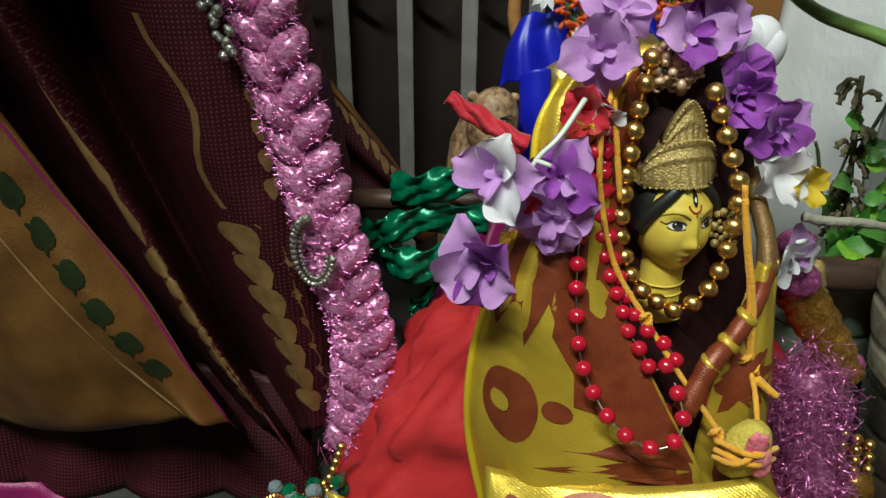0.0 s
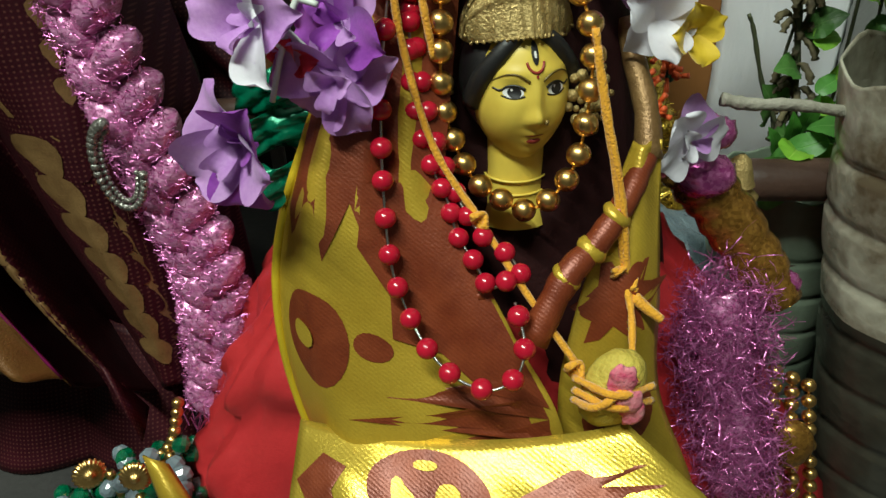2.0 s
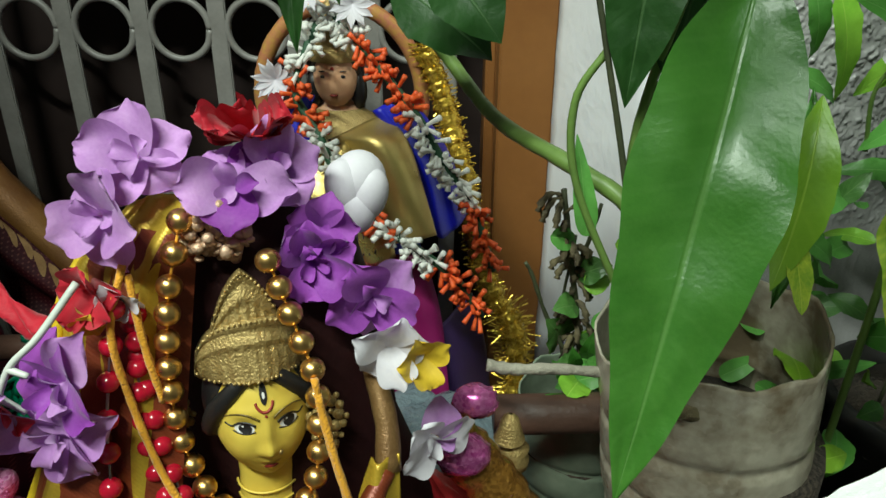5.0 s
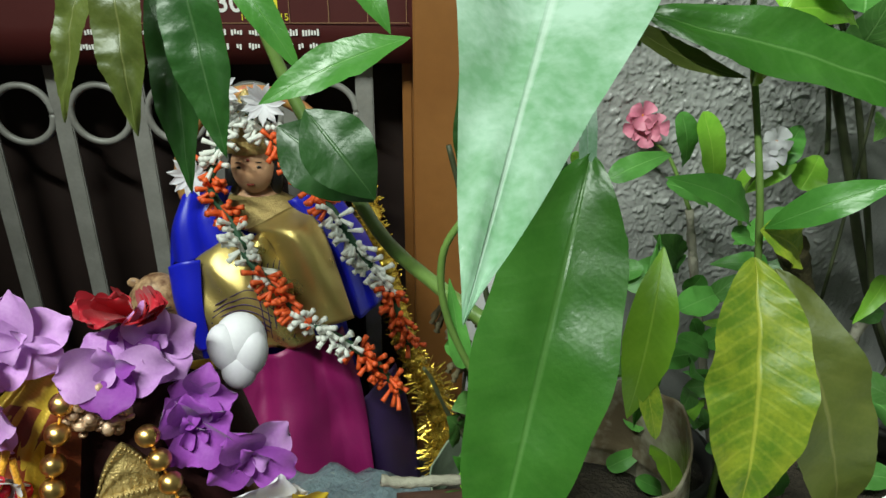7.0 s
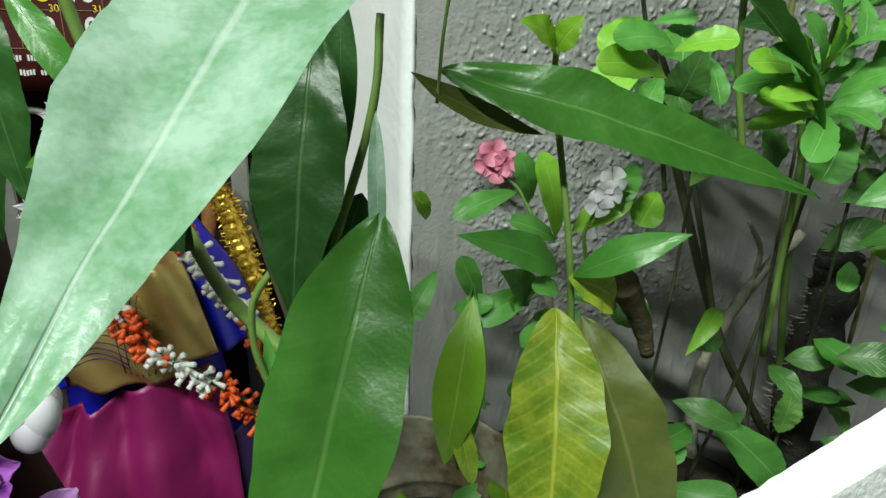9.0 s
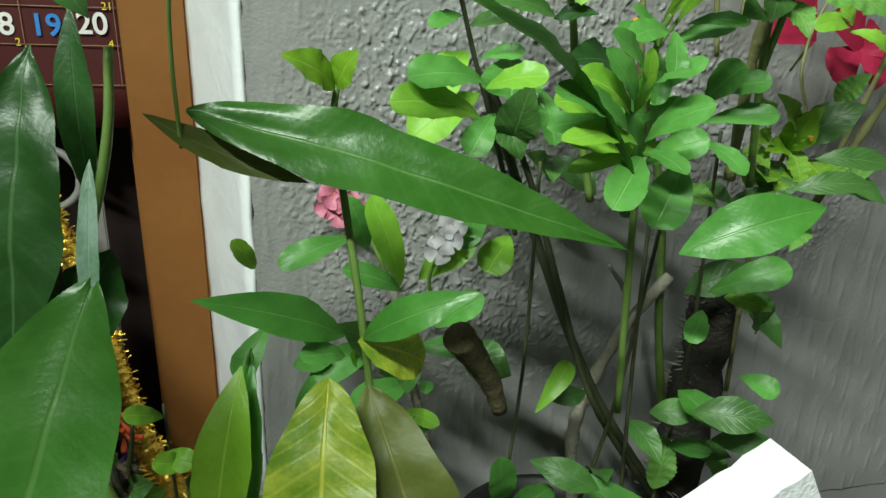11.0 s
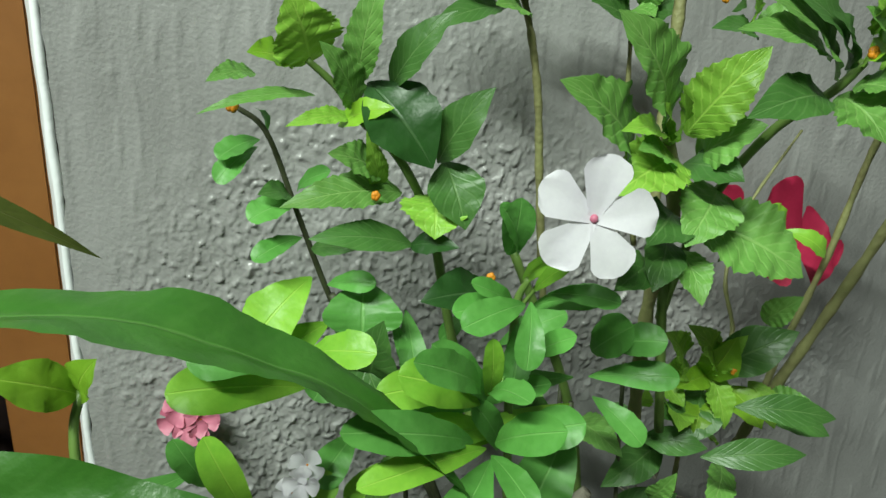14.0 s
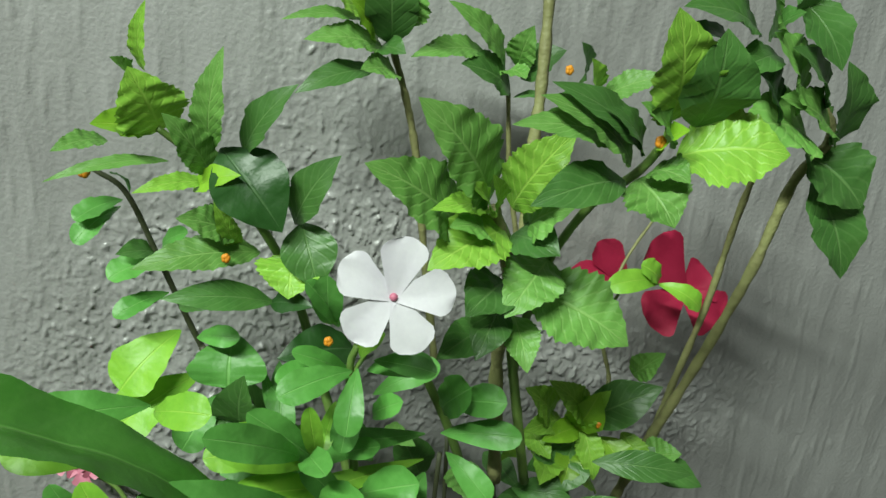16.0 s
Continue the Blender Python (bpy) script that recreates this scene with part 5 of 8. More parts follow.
for c, r in (((0.150, 0.3375, 0.147), 0.006), ((0.153, 0.3365, 0.138), 0.0055), ((0.155, 0.3372, 0.132), 0.0048)):
    vs = ball(bm, c, r, 0, (0.9, 0.35, 1.1), None, 16)
    for v in vs:
        v.co += Vector((1, 0.5, 1)) * 0.002 * noise.noise(v.co * 300)
solid("powder_patch", bm, M_KUMKUM, "pink and white powder smear on the root", "powder")

# gilt rosette on top of the head
rosette = thing("gilt_rosette", "pale gilt filigree rosette at the top of the doll's head", "rosette", (0.098, 0.416, 0.306))
M_GILT = material("pale_gilt", (0.66, 0.46, 0.32), (0.42, 0.25, 0.15), 0.4, 0.4, 200, 700, 0.6)
for k in range(70):
    a, r = k * 2.4, 0.00175 * math.sqrt(k)
    bm = bmesh.new()
    ball(bm, (0.098 + r * math.cos(a), 0.418 - 0.006 * (1 - r / 0.02) + random.uniform(-0.003, 0.002), 0.306 + 0.8 * r * math.sin(a)), random.uniform(0.0008, 0.0030), 0, (1, 1, random.uniform(0.5, 1.3)), None, 7)
    part("grain", bm, M_GILT, rosette)

# cloth flowers round the head
for at, facing, size, mats, n, cup, turn, label, cat in (
        ((0.064, 0.408, 0.316), (-0.25, -0.95, 0.2), 0.023, [M_LILAC], 5, 0.15, 0.4, "lilac fabric orchid with a yellow eye", "fabric flower"),
        ((0.072, 0.426, 0.331), (-0.1, -0.85, 0.5), 0.022, [M_LILAC], 5, 0.2, 1.1, "soft lilac fabric orchid flower", "fabric flower"),
        ((0.106, 0.424, 0.321), (0.1, -0.9, 0.4), 0.023, [M_LILAC, M_VIOLET], 5, 0.2, 0.2, "lilac and violet fabric orchid", "fabric flower"),
        ((0.119, 0.435, 0.323), (0.2, -0.85, 0.45), 0.021, [M_LILAC], 5, 0.25, 0.9, "soft lilac fabric orchid flower", "fabric flower"),
        ((0.132, 0.424, 0.292), (0.25, -0.95, 0.1), 0.019, [M_VIOLET], 6, 0.45, 0.3, "closed violet fabric rosebud", "fabric flower"),
        ((0.136, 0.428, 0.303), (0.1, -0.9, 0.3), 0.016, [M_VIOLET], 5, 0.4, 0.9, "small deep violet fabric flower", "fabric flower"),
        ((0.155, 0.422, 0.277), (0.35, -0.9, 0.1), 0.022, [M_VIOLET, M_LILAC], 5, 0.2, 0.1, "deep violet fabric orchid flower", "fabric flower"),
        ((0.160, 0.42, 0.254), (0.3, -0.9, 0.1), 0.018, [M_PETALWHITE], 5, 0.25, 0.7, "white fabric flower with open petals", "fabric flower"),
        ((0.173, 0.42, 0.249), (0.4, -0.85, 0.1), 0.014, [M_PETALYELLOW], 4, 0.3, 0.2, "small bright yellow fabric flower", "fabric flower"),
        ((0.180, 0.425, 0.204), (0.4, -0.9, -0.1), 0.023, [M_PETALWHITE, M_LILAC], 5, 0.15, 0.5, "white fabric orchid flushed with lilac", "fabric flower"),
        ((0.050, 0.383, 0.262), (-0.3, -0.9, 0.1), 0.023, [M_VIOLET, M_LILAC], 5, 0.25, 0.3, "violet fabric orchid on a white stalk", "fabric flower"),
        ((0.046, 0.380, 0.243), (-0.2, -0.95, 0.0), 0.025, [M_LILAC], 5, 0.25, 0.8, "lilac fabric orchid on a white stalk", "fabric flower"),
        ((0.022, 0.374, 0.264), (-0.5, -0.8, 0.2), 0.024, [M_LILAC, M_PETALWHITE], 5, 0.25, 1.0, "pale lilac fabric orchid on a white stalk", "fabric flower"),
        ((0.014, 0.366, 0.226), (-0.3, -0.95, -0.1), 0.029, [M_LILAC, M_VIOLET], 5, 0.35, 0.6, "large lilac fabric orchid with a violet throat", "fabric flower"),
        ((0.059, 0.398, 0.290), (-0.3, -0.9, 0.2), 0.015, [M_PETALRED], 6, 0.3, 0.4, "crumpled red fabric flower", "fabric flower"),
        ((0.068, 0.399, 0.287), (0.1, -0.9, -0.1), 0.011, [M_PETALWHITE], 5, 0.3, 0.0, "small white fabric flower", "fabric flower"),
        ((0.031, 0.378, 0.252), (-0.4, -0.9, -0.1), 0.012, [M_PETALRED], 5, 0.3, 0.4, "small red fabric flower", "fabric flower"),
        ((0.058, 0.392, 0.281), (-0.1, -0.95, -0.1), 0.008, [M_PETALYELLOW], 5, 0.3, 0.4, "small yellow fabric flower", "fabric flower")):
    top = thing("fabric_flower", label, cat, at, "fabric flowers round the doll")
    flower(top, at, facing, size * 0.93, mats, n, cup, 0.98, turn, M_PETALYELLOW if cup < 0.16 else None, 0.55)
    if size > 0.018:
        flower(top, Vector(at) + Vector(facing) * 0.002, facing, size * 0.42, mats, 3, cup + 0.35, 0.8, turn + 0.6, None, 0.6)
for centre, count, r in (((0.110, 0.438, 0.333), 22, 0.015),):
    top = thing("fabric_flower", "ruffled red fabric carnation", "fabric flower", centre, "fabric flowers round the doll")
    for k in range(count):
        bm = bmesh.new()
        a = k * 2.4
        petal(bm, Vector(centre) + Vector((0.007 * math.cos(a), 0, 0.002)), (math.cos(a), -0.5, 0.5 + 0.5 * math.sin(a)), (0, -0.7, 0.7), r * random.uniform(0.6, 1.0), 0.012, 0, random.uniform(0.2, 0.9))
        part("petal", bm, M_PETALRED, top)
# white bud, red scrap, white stalk
top = thing("fabric_bud", "round white fabric bud with a yellow stalk", "fabric bud", (0.146, 0.455, 0.305))
for c, sc, tn in (((0.1475, 0.455, 0.312), (0.0118, 0.0112, 0.0135), 8), ((0.1430, 0.450, 0.311), (0.0085, 0.0075, 0.0125), -14), ((0.1520, 0.450, 0.308), (0.0080, 0.0075, 0.0120), 20), ((0.1475, 0.4475, 0.302), (0.0078, 0.0065, 0.0095), 4)):
    bm = bmesh.new()
    ball(bm, c, 1.0, 0, sc, pose(0, 0, 0, 0, tn, 0), 22)
    part("petal", bm, M_PETALWHITE, top)
bm = tube(bmesh.new(), [(0.126, 0.445, 0.306), (0.137, 0.45, 0.304)], 0.0022, 0.0026, 8)
part("stalk", bm, M_PETALYELLOW, top)
bm = bmesh.new()
sheet(bm, [[(-0.012, 0.425, 0.282), (-0.0095, 0.423, 0.286), (-0.007, 0.425, 0.289)], [(0.008, 0.418, 0.272), (0.0105, 0.414, 0.276), (0.013, 0.418, 0.280)], [(0.03, 0.408, 0.262), (0.032, 0.404, 0.267), (0.034, 0.408, 0.271)]], 10, 14,
      lambda u, v: Vector((0, 0.002 * math.sin(u * 9 + v * 12), 0.001 * math.sin(v * 20))), 0, 0.0008)
solid("red_petal", bm, M_PETALRED, "curled red fabric petal", "fabric petal")
top = thing("flower_stalk", "white plastic flower stalk with short branches", "flower stalk", (0.04, 0.376, 0.26))
for pts in ([(0.057, 0.392, 0.297), (0.046, 0.381, 0.282), (0.036, 0.376, 0.272), (0.029, 0.373, 0.255), (0.024, 0.370, 0.238)], [(0.036, 0.376, 0.272), (0.043, 0.375, 0.270)], [(0.029, 0.373, 0.257), (0.022, 0.372, 0.262)], [(0.031, 0.374, 0.262), (0.038, 0.376, 0.254)]):
    part("branch", tube(bmesh.new(), pts, 0.0014, 0.0011, 7, 6), M_WIRE, top)
bm = bmesh.new()
lathe(bm, (0.03, 0.50, 0.12), [(0.012, -0.02), (0.014, 0.02), (0.010, 0.05)], 20, 0.6)
solid("gold_tassel", bm, M_GOLDTINSEL, "small gold tinsel tassel behind the veil", "tassel")

# ---- tinsel ornaments beside the doll ----
puff = thing("tinsel_puff", "bushy pink tinsel puff", "tinsel garland", (0.205, 0.40, 0.1))
bm = bmesh.new()
spine = smooth_path([(0.204, 0.42, 0.130), (0.206, 0.412, 0.115), (0.208, 0.405, 0.092), (0.216, 0.40, 0.065), (0.222, 0.40, 0.03)], 8)
for k in range(8000):
    p = random.choice(spine)
    d = Vector((random.gauss(0, 1), random.gauss(0, 1), random.gauss(0, 0.8))).normalized()
    q = p + d * (0.027 * (0.85 + 0.5 * noise.noise(p * 60 + d * 1.3)) * random.random() ** 0.4)
    e = Vector((random.gauss(0, 1), random.gauss(0, 1), random.gauss(0, 1))).normalized()
    axis = Vector((random.gauss(0, 1), random.gauss(0, 1), random.gauss(0, 1))).normalized()
    bend = Matrix.Rotation(random.uniform(0.3, 1.0), 3, axis)
    step = random.uniform(0.0018, 0.0040)
    w = axis * random.uniform(0.00013, 0.00030)
    pair = [bm.verts.new(q - w), bm.verts.new(q + w)]
    for _ in range(4):
        q = q + e * step
        e = bend @ e
        nxt = [bm.verts.new(q - w), bm.verts.new(q + w)]
        bm.faces.new((pair[0], pair[1], nxt[1], nxt[0]))
        pair = nxt
tagged(part("tinsel", bm, M_TINSELFINE, puff), kind="stuff")
bm = tube(bmesh.new(), spine[::4], 0.011, 0.012, 24, 6)
for v in bm.verts:
    v.co += Vector((1, 1, 1)) * 0.003 * noise.noise(v.co * 250)
part("core", bm, M_BRAID, puff)
bm = bmesh.new()
tube(bm, [(0.186, 0.452, 0.183), (0.203, 0.45, 0.163), (0.222, 0.446, 0.138), (0.235, 0.44, 0.115)], 0.014, 0.013, 20, 8, 0.06)
solid("glitter_stick", bm, M_BROWNGLITTER, "brown glitter covered stick", "glitter stick")
for c, r in (((0.193, 0.441, 0.181), 0.0115), ((0.236, 0.44, 0.125), 0.008), ((0.2, 0.47, 0.19), 0.010)):
    bm = bmesh.new()
    vs = ball(bm, c, r, 0, (1.2, 0.9, 0.9), None, 22)
    for v in vs:
        v.co += Vector((1, 1, 1)) * 0.0016 * noise.noise(v.co * 400)
    solid("tinsel_ball", bm, M_TINSEL, "small pink tinsel ball", "tinsel ball", "tinsel balls")
for c, r in (((0.244, 0.405, 0.055), 0.012), ((0.235, 0.39, 0.02), 0.012)):
    bm = bmesh.new()
    ball(bm, c, r, 0, (1, 0.7, 1.2), None, 20)
    solid("glitter_leaf", bm, M_BROWNGLITTER, "small round brown glitter ornament", "ornament", "glitter ornaments")
bell = thing("brass_bell", "small dull brass bell on a stalk", "bell", (0.219, 0.478, 0.165))
bm = bmesh.new()
lathe(bm, (0.219, 0.478, 0.16), [(0.0085, 0.0), (0.0075, 0.002), (0.006, 0.008), (0.0045, 0.013), (0.001, 0.016)], 20, 1, 0, 0, 0)
part("cup", bm, M_OLDGOLD, bell)
bm = bmesh.new()
lathe(bm, (0.222, 0.478, 0.142), [(0.001, -0.004), (0.008, 0.0), (0.0085, 0.005), (0.007, 0.008), (0.0082, 0.012), (0.003, 0.016)], 18)
part("lower_cup", bm, M_OLDGOLD, bell)
for j in range(3):
    bead_string("gold_bead_string", "hanging string of gold beads", [(0.236 + j * 0.0085, 0.42, 0.088 - 0.004 * j), (0.241 + j * 0.009, 0.418, 0.05), (0.25 + j * 0.0085, 0.412, 0.005), (0.258 + j * 0.008, 0.405, -0.06)], 0.0036, 0.0074, M_GOLD, None, "gold bead strings")

# bead heap in front of the saree
bead_string("gold_bead_string", "string of gold beads climbing from the bead heap", [(-0.079, 0.42, 0.043), (-0.083, 0.42, 0.03), (-0.09, 0.42, 0.012), (-0.10, 0.42, 0.0), (-0.118, 0.42, -0.012), (-0.135, 0.42, -0.03)], 0.0036, 0.0074, M_GOLD, None, "gold bead strings")
bead_string("gold_bead_string", "string of gold beads over the bead heap", [(-0.09, 0.415, 0.005), (-0.105, 0.41, -0.012), (-0.125, 0.41, -0.02)], 0.0036, 0.0074, M_GOLD, None, "gold bead strings")
heap = thing("bead_heap", "heap of green and smoky glass beads with gold discs", "bead garland", (-0.15, 0.42, FLOOR))
shared = []
for m in (M_GREENBEAD, M_GREYBEAD, M_GOLD):
    bm = bmesh.new()
    ball(bm, (0, 0, 0), 0.0060 if m is not M_GOLD else 0.0035, 0, (1, 1, 0.9), None, 8)
    shared.append(mesh_of(bm, m, m is M_GOLD))
for k in range(290):
    t = random.random()
    p = Vector((-0.20 + 0.115 * t, 0.405, -0.078 + 0.075 * t)) + Vector((random.triangular(-0.026, 0.026), random.triangular(-0.028, 0.034), random.triangular(-0.026, 0.022)))
    p.z = max(p.z, FLOOR + 0.005)
    ob = part("bead", shared[random.choices((0, 1, 2), (7, 3, 2))[0]], None, heap)
    ob.location, ob.rotation_euler = p, (random.uniform(0, 3), random.uniform(0, 3), 0)
for c, tilt in (((-0.1165, 0.382, 0.0235), 40), ((-0.0900, 0.382, 0.0240), 15), ((-0.165, 0.378, -0.062), -10)):
    bm = bmesh.new()
    lathe(bm, (0, 0, 0), [(0.0002, 0.0035), (0.0022, 0.0030), (0.0028, 0.0012), (0.0055, 0.0020), (0.0084, 0.0), (0.0086, -0.001), (0.004, -0.0018)], 96, 1, 0.05, 20)
    bmesh.ops.transform(bm, matrix=pose(*c, 75, 0, tilt), verts=bm.verts)
    part("gold_disc", bm, M_GOLD, heap, "ridged gold disc")
bm = bmesh.new()
sheet(bm, [[(-0.079, 0.380, 0.044), (-0.072, 0.376, 0.046), (-0.066, 0.378, 0.040)], [(-0.066, 0.366, 0.012), (-0.054, 0.36, 0.016), (-0.046, 0.366, 0.010)], [(-0.05, 0.36, FLOOR + 0.002), (-0.035, 0.352, FLOOR + 0.002), (-0.02, 0.36, FLOOR + 0.002)]], 8, 10, None, 0, 0.001)
solid("gold_ribbon_end", bm, M_GOLDCLOTH, "folded end of pale gold ribbon", "ribbon")


# ---- second doll, in blue and gold, with its lion ----
bm = bmesh.new()
HC = Vector((0.091, 0.782, 0.288))
vs = ball(bm, HC, 1.0, 0, (0.0185, 0.018, 0.025), None, 30)
for v in vs:
    d = v.co - HC
    if d.y < -0.011 and abs(d.x) < 0.004 and -0.009 < d.z < 0.005:
        v.co.y -= 0.003 * (1 - abs(d.x) / 0.004)
ball(bm, HC + Vector((0, -0.0155, -0.0125)), 0.0018, 1, (2, 0.7, 0.7), None, 8)
for sx in (-1, 1):
    ball(bm, HC + Vector((sx * 0.0074, -0.0158, 0.003)), 0.0018, 2, (1.8, 0.5, 0.8), None, 8)
    ball(bm, HC + Vector((sx * 0.0076, -0.0155, 0.0072)), 0.001, 2, (4, 0.8, 0.6), None, 8)
    ball(bm, HC + Vector((sx * 0.019, 0.004, -0.012)), 0.010, 2, (0.7, 0.8, 1.6), None, 12)
ball(bm, HC + Vector((0, -0.0178, 0.010)), 0.0014, 1, (1, 0.5, 1), None, 8)
ball(bm, HC + Vector((0, 0.006, 0.006)), 1.0, 2, (0.021, 0.019, 0.024), None, 20)
lathe(bm, (0.091, 0.783, 0.302), [(0.021, 0), (0.0225, 0.004), (0.0205, 0.012), (0.016, 0.022), (0.012, 0.034), (0.006, 0.046), (0.001, 0.052)], 30, 0.9, 0.03, 15, 3)
lathe(bm, (0.091, 0.797, 0.0), [(0.085, -0.02), (0.085, 0.03), (0.075, 0.10), (0.062, 0.17), (0.055, 0.215), (0.047, 0.240)], 32, 0.62, 0, 0, 4)
lathe(bm, (0.091, 0.790, 0.0), [(0.048, 0.236), (0.044, 0.246), (0.020, 0.260)], 32, 0.62, 0.02, 16, 3)
lathe(bm, (0.091, 0.790, 0.0), [(0.020, 0.260), (0.012, 0.266), (0.011, 0.280)], 24, 0.62, 0, 0, 0)
solid("seated_doll", bm, [M_SKIN, M_LIP, M_BLACK, M_OLDGOLD, M_BLUESILK], "seated doll with a peach painted face and gold crown", "doll")


def arch():
    bm = bmesh.new()
    tube(bm, [(0.091 + 0.072 * math.cos(a), 0.815, 0.262 + 0.082 * math.sin(a)) for a in [math.radians(-25 + k * 23) for k in range(11)]], 0.007, 0.007, 10, 4)
    return bm


solid("halo_arch", arch(), material("pink_gold_card", (0.45, 0.12, 0.10), (0.5, 0.3, 0.06), 0.4, 0.2, 160, 300), "pink and gold arch behind the blue doll", "arch")
dress = thing("blue_saree", "royal blue silk saree with a wide gold pleated panel", "saree", (0.09, 0.75, 0.0))


def ripple(u, v):
    return Vector((0, 0.004 * math.sin(u * 14 + v * 4), 0.002 * math.sin(u * 9)))


for name, rows, m, fold in (
        ("shoulder", [[(0.009, 0.775, 0.193), (0.036, 0.755, 0.211), (0.076, 0.745, 0.226)], [(0.013, 0.78, 0.227), (0.04, 0.76, 0.246), (0.071, 0.75, 0.255)], [(0.026, 0.79, 0.258), (0.05, 0.77, 0.271), (0.077, 0.76, 0.277)]], M_BLUESILK, ripple),
        ("shoulder", [[(0.17, 0.735, 0.161), (0.187, 0.735, 0.165), (0.206, 0.77, 0.169)], [(0.155, 0.735, 0.223), (0.177, 0.738, 0.226), (0.187, 0.775, 0.225)], [(0.125, 0.745, 0.269), (0.146, 0.748, 0.274), (0.156, 0.785, 0.271)]], M_BLUESILK, ripple),
        ("pleats", [[(0.052, 0.712, 0.146), (0.097, 0.700, 0.150), (0.143, 0.715, 0.151)], [(0.046, 0.712, 0.185), (0.093, 0.698, 0.189), (0.136, 0.712, 0.187)], [(0.045, 0.722, 0.22), (0.09, 0.708, 0.225), (0.134, 0.72, 0.22)], [(0.072, 0.738, 0.239), (0.103, 0.728, 0.246), (0.129, 0.735, 0.239)]], M_DULLGOLD, lambda u, v: Vector((0, 0.003 * math.sin((u + v) * 12), 0.002 * math.sin(u * 14)))),
        ("sash", [[(0.125, 0.704, 0.162), (0.151, 0.698, 0.173), (0.177, 0.714, 0.175)], [(0.124, 0.708, 0.201), (0.146, 0.702, 0.214), (0.166, 0.718, 0.213)], [(0.112, 0.718, 0.241), (0.132, 0.714, 0.252), (0.153, 0.728, 0.248)], [(0.088, 0.738, 0.246), (0.108, 0.734, 0.256), (0.134, 0.741, 0.266)]], M_DULLGOLD, lambda u, v: Vector((0, 0.004 * math.sin(u * 5 + v * 3), 0))),
        ("border", [[(0.045, 0.708, 0.149), (0.051, 0.702, 0.151), (0.057, 0.704, 0.152)], [(0.032, 0.71, 0.184), (0.043, 0.702, 0.19), (0.055, 0.704, 0.192)], [(0.028, 0.718, 0.222), (0.041, 0.710, 0.23), (0.055, 0.714, 0.23)]], M_BLUESILK, None),
        ("lap", [[(-0.06, 0.70, -0.075), (0.06, 0.655, -0.075), (0.20, 0.70, -0.075)], [(-0.045, 0.705, 0.02), (0.06, 0.67, 0.01), (0.19, 0.715, 0.03)], [(-0.01, 0.72, 0.09), (0.07, 0.695, 0.085), (0.18, 0.735, 0.11)], [(0.02, 0.735, 0.13), (0.08, 0.715, 0.135), (0.165, 0.745, 0.16)]], M_PINKSILK, lambda u, v: Vector((0, -0.030 * abs(math.sin(u * 13 + 1.6 * v)) ** 0.8 * (1.05 - 0.45 * v) + 0.010 * noise.noise((u * 5, v * 3, 7)) + 0.004 * noise.noise((u * 12, v * 5, 1)), 0.004 * math.sin(u * 11)))),
        ("hem", [[(0.12, 0.70, -0.076), (0.18, 0.70, -0.076), (0.235, 0.76, -0.076)], [(0.12, 0.70, 0.01), (0.18, 0.705, 0.02), (0.225, 0.76, 0.03)], [(0.13, 0.715, 0.075), (0.18, 0.725, 0.085), (0.21, 0.77, 0.09)]], M_NAVY, ripple)):
    bm = bmesh.new()
    at = sheet(bm, rows, 30, 30, fold, 0, 0.001)
    part(name, bm, m, dress)
    if name == "pleats":
        pleat_at = at
    if name == "sash":
        sash_at = at
for k in range(12):
    bm = bmesh.new()
    a = k / 12
    pts = [pleat_at(0.10 + 0.55 * s + 0.02 * k, 0.15 + 0.045 * k + 0.12 * math.sin(s * 3.0)) + Vector((0, -0.0012, 0)) for s in (0, 0.2, 0.4, 0.6, 0.8, 1.0)] if k < 6 else \
          [pleat_at(0.60 + 0.03 * math.sin(6 * s) + 0.05 * (k - 6), 0.1 + 0.75 * s) + Vector((0, -0.0012, 0)) for s in (0, 0.2, 0.4, 0.6, 0.8, 1.0)]
    tube(bm, pts, 0.0005, 0.0005, 5, 4)
    part("woven_line", bm, M_NAVY, dress)
# toothed edge of the sash and the small triangles along its inner side
for k in range(14):
    v = 0.06 + 0.063 * k
    for u, du in ((0.86, -0.10), (0.12, 0.09)):
        bm = bmesh.new()
        patch(bm, sash_at, [(u, v - 0.018), (u + du, v), (u, v + 0.018)], 0.0009, 0, 2)
        part("woven_tooth", bm, M_NAVY, dress)

bm = bmesh.new()
LC = Vector((0.004, 0.742, 0.168))
vs = ball(bm, LC, 1.0, 0, (0.026, 0.024, 0.036), pose(0, 0, 0, 0, 8, 0), 26)
ball(bm, LC + Vector((0.004, -0.020, -0.014)), 1, 0, (0.012, 0.012, 0.012), None, 14)
for sx in (-1, 1):
    ball(bm, LC + Vector((0.004 + sx * 0.009, -0.0205, 0.008)), 0.0025, 1, (1.5, 0.5, 1), None, 8)
    ball(bm, LC + Vector((sx * 0.02, 0.008, 0.024)), 0.006, 0, (1, 0.6, 0.8), None, 10)
for sx in (-1, 1):
    tube(bm, [LC + Vector((0.004 + sx * d, -0.0215, 0.0125 + 0.25 * (d - 0.004))) for d in (0.004, 0.009, 0.015)], 0.0011, 0.0008, 5, 3, 0, 1)
    for k in range(3):
        tube(bm, [LC + Vector((0.004 + sx * 0.005, -0.0305 + 0.001 * k, -0.016 - 0.002 * k)), LC + Vector((0.004 + sx * 0.012, -0.026, -0.015 - 0.003 * k))], 0.0004, 0.0004, 4, 2, 0, 1)
ball(bm, LC + Vector((0.004, -0.031, -0.012)), 0.003, 1, (1.4, 0.6, 0.8), None, 8)
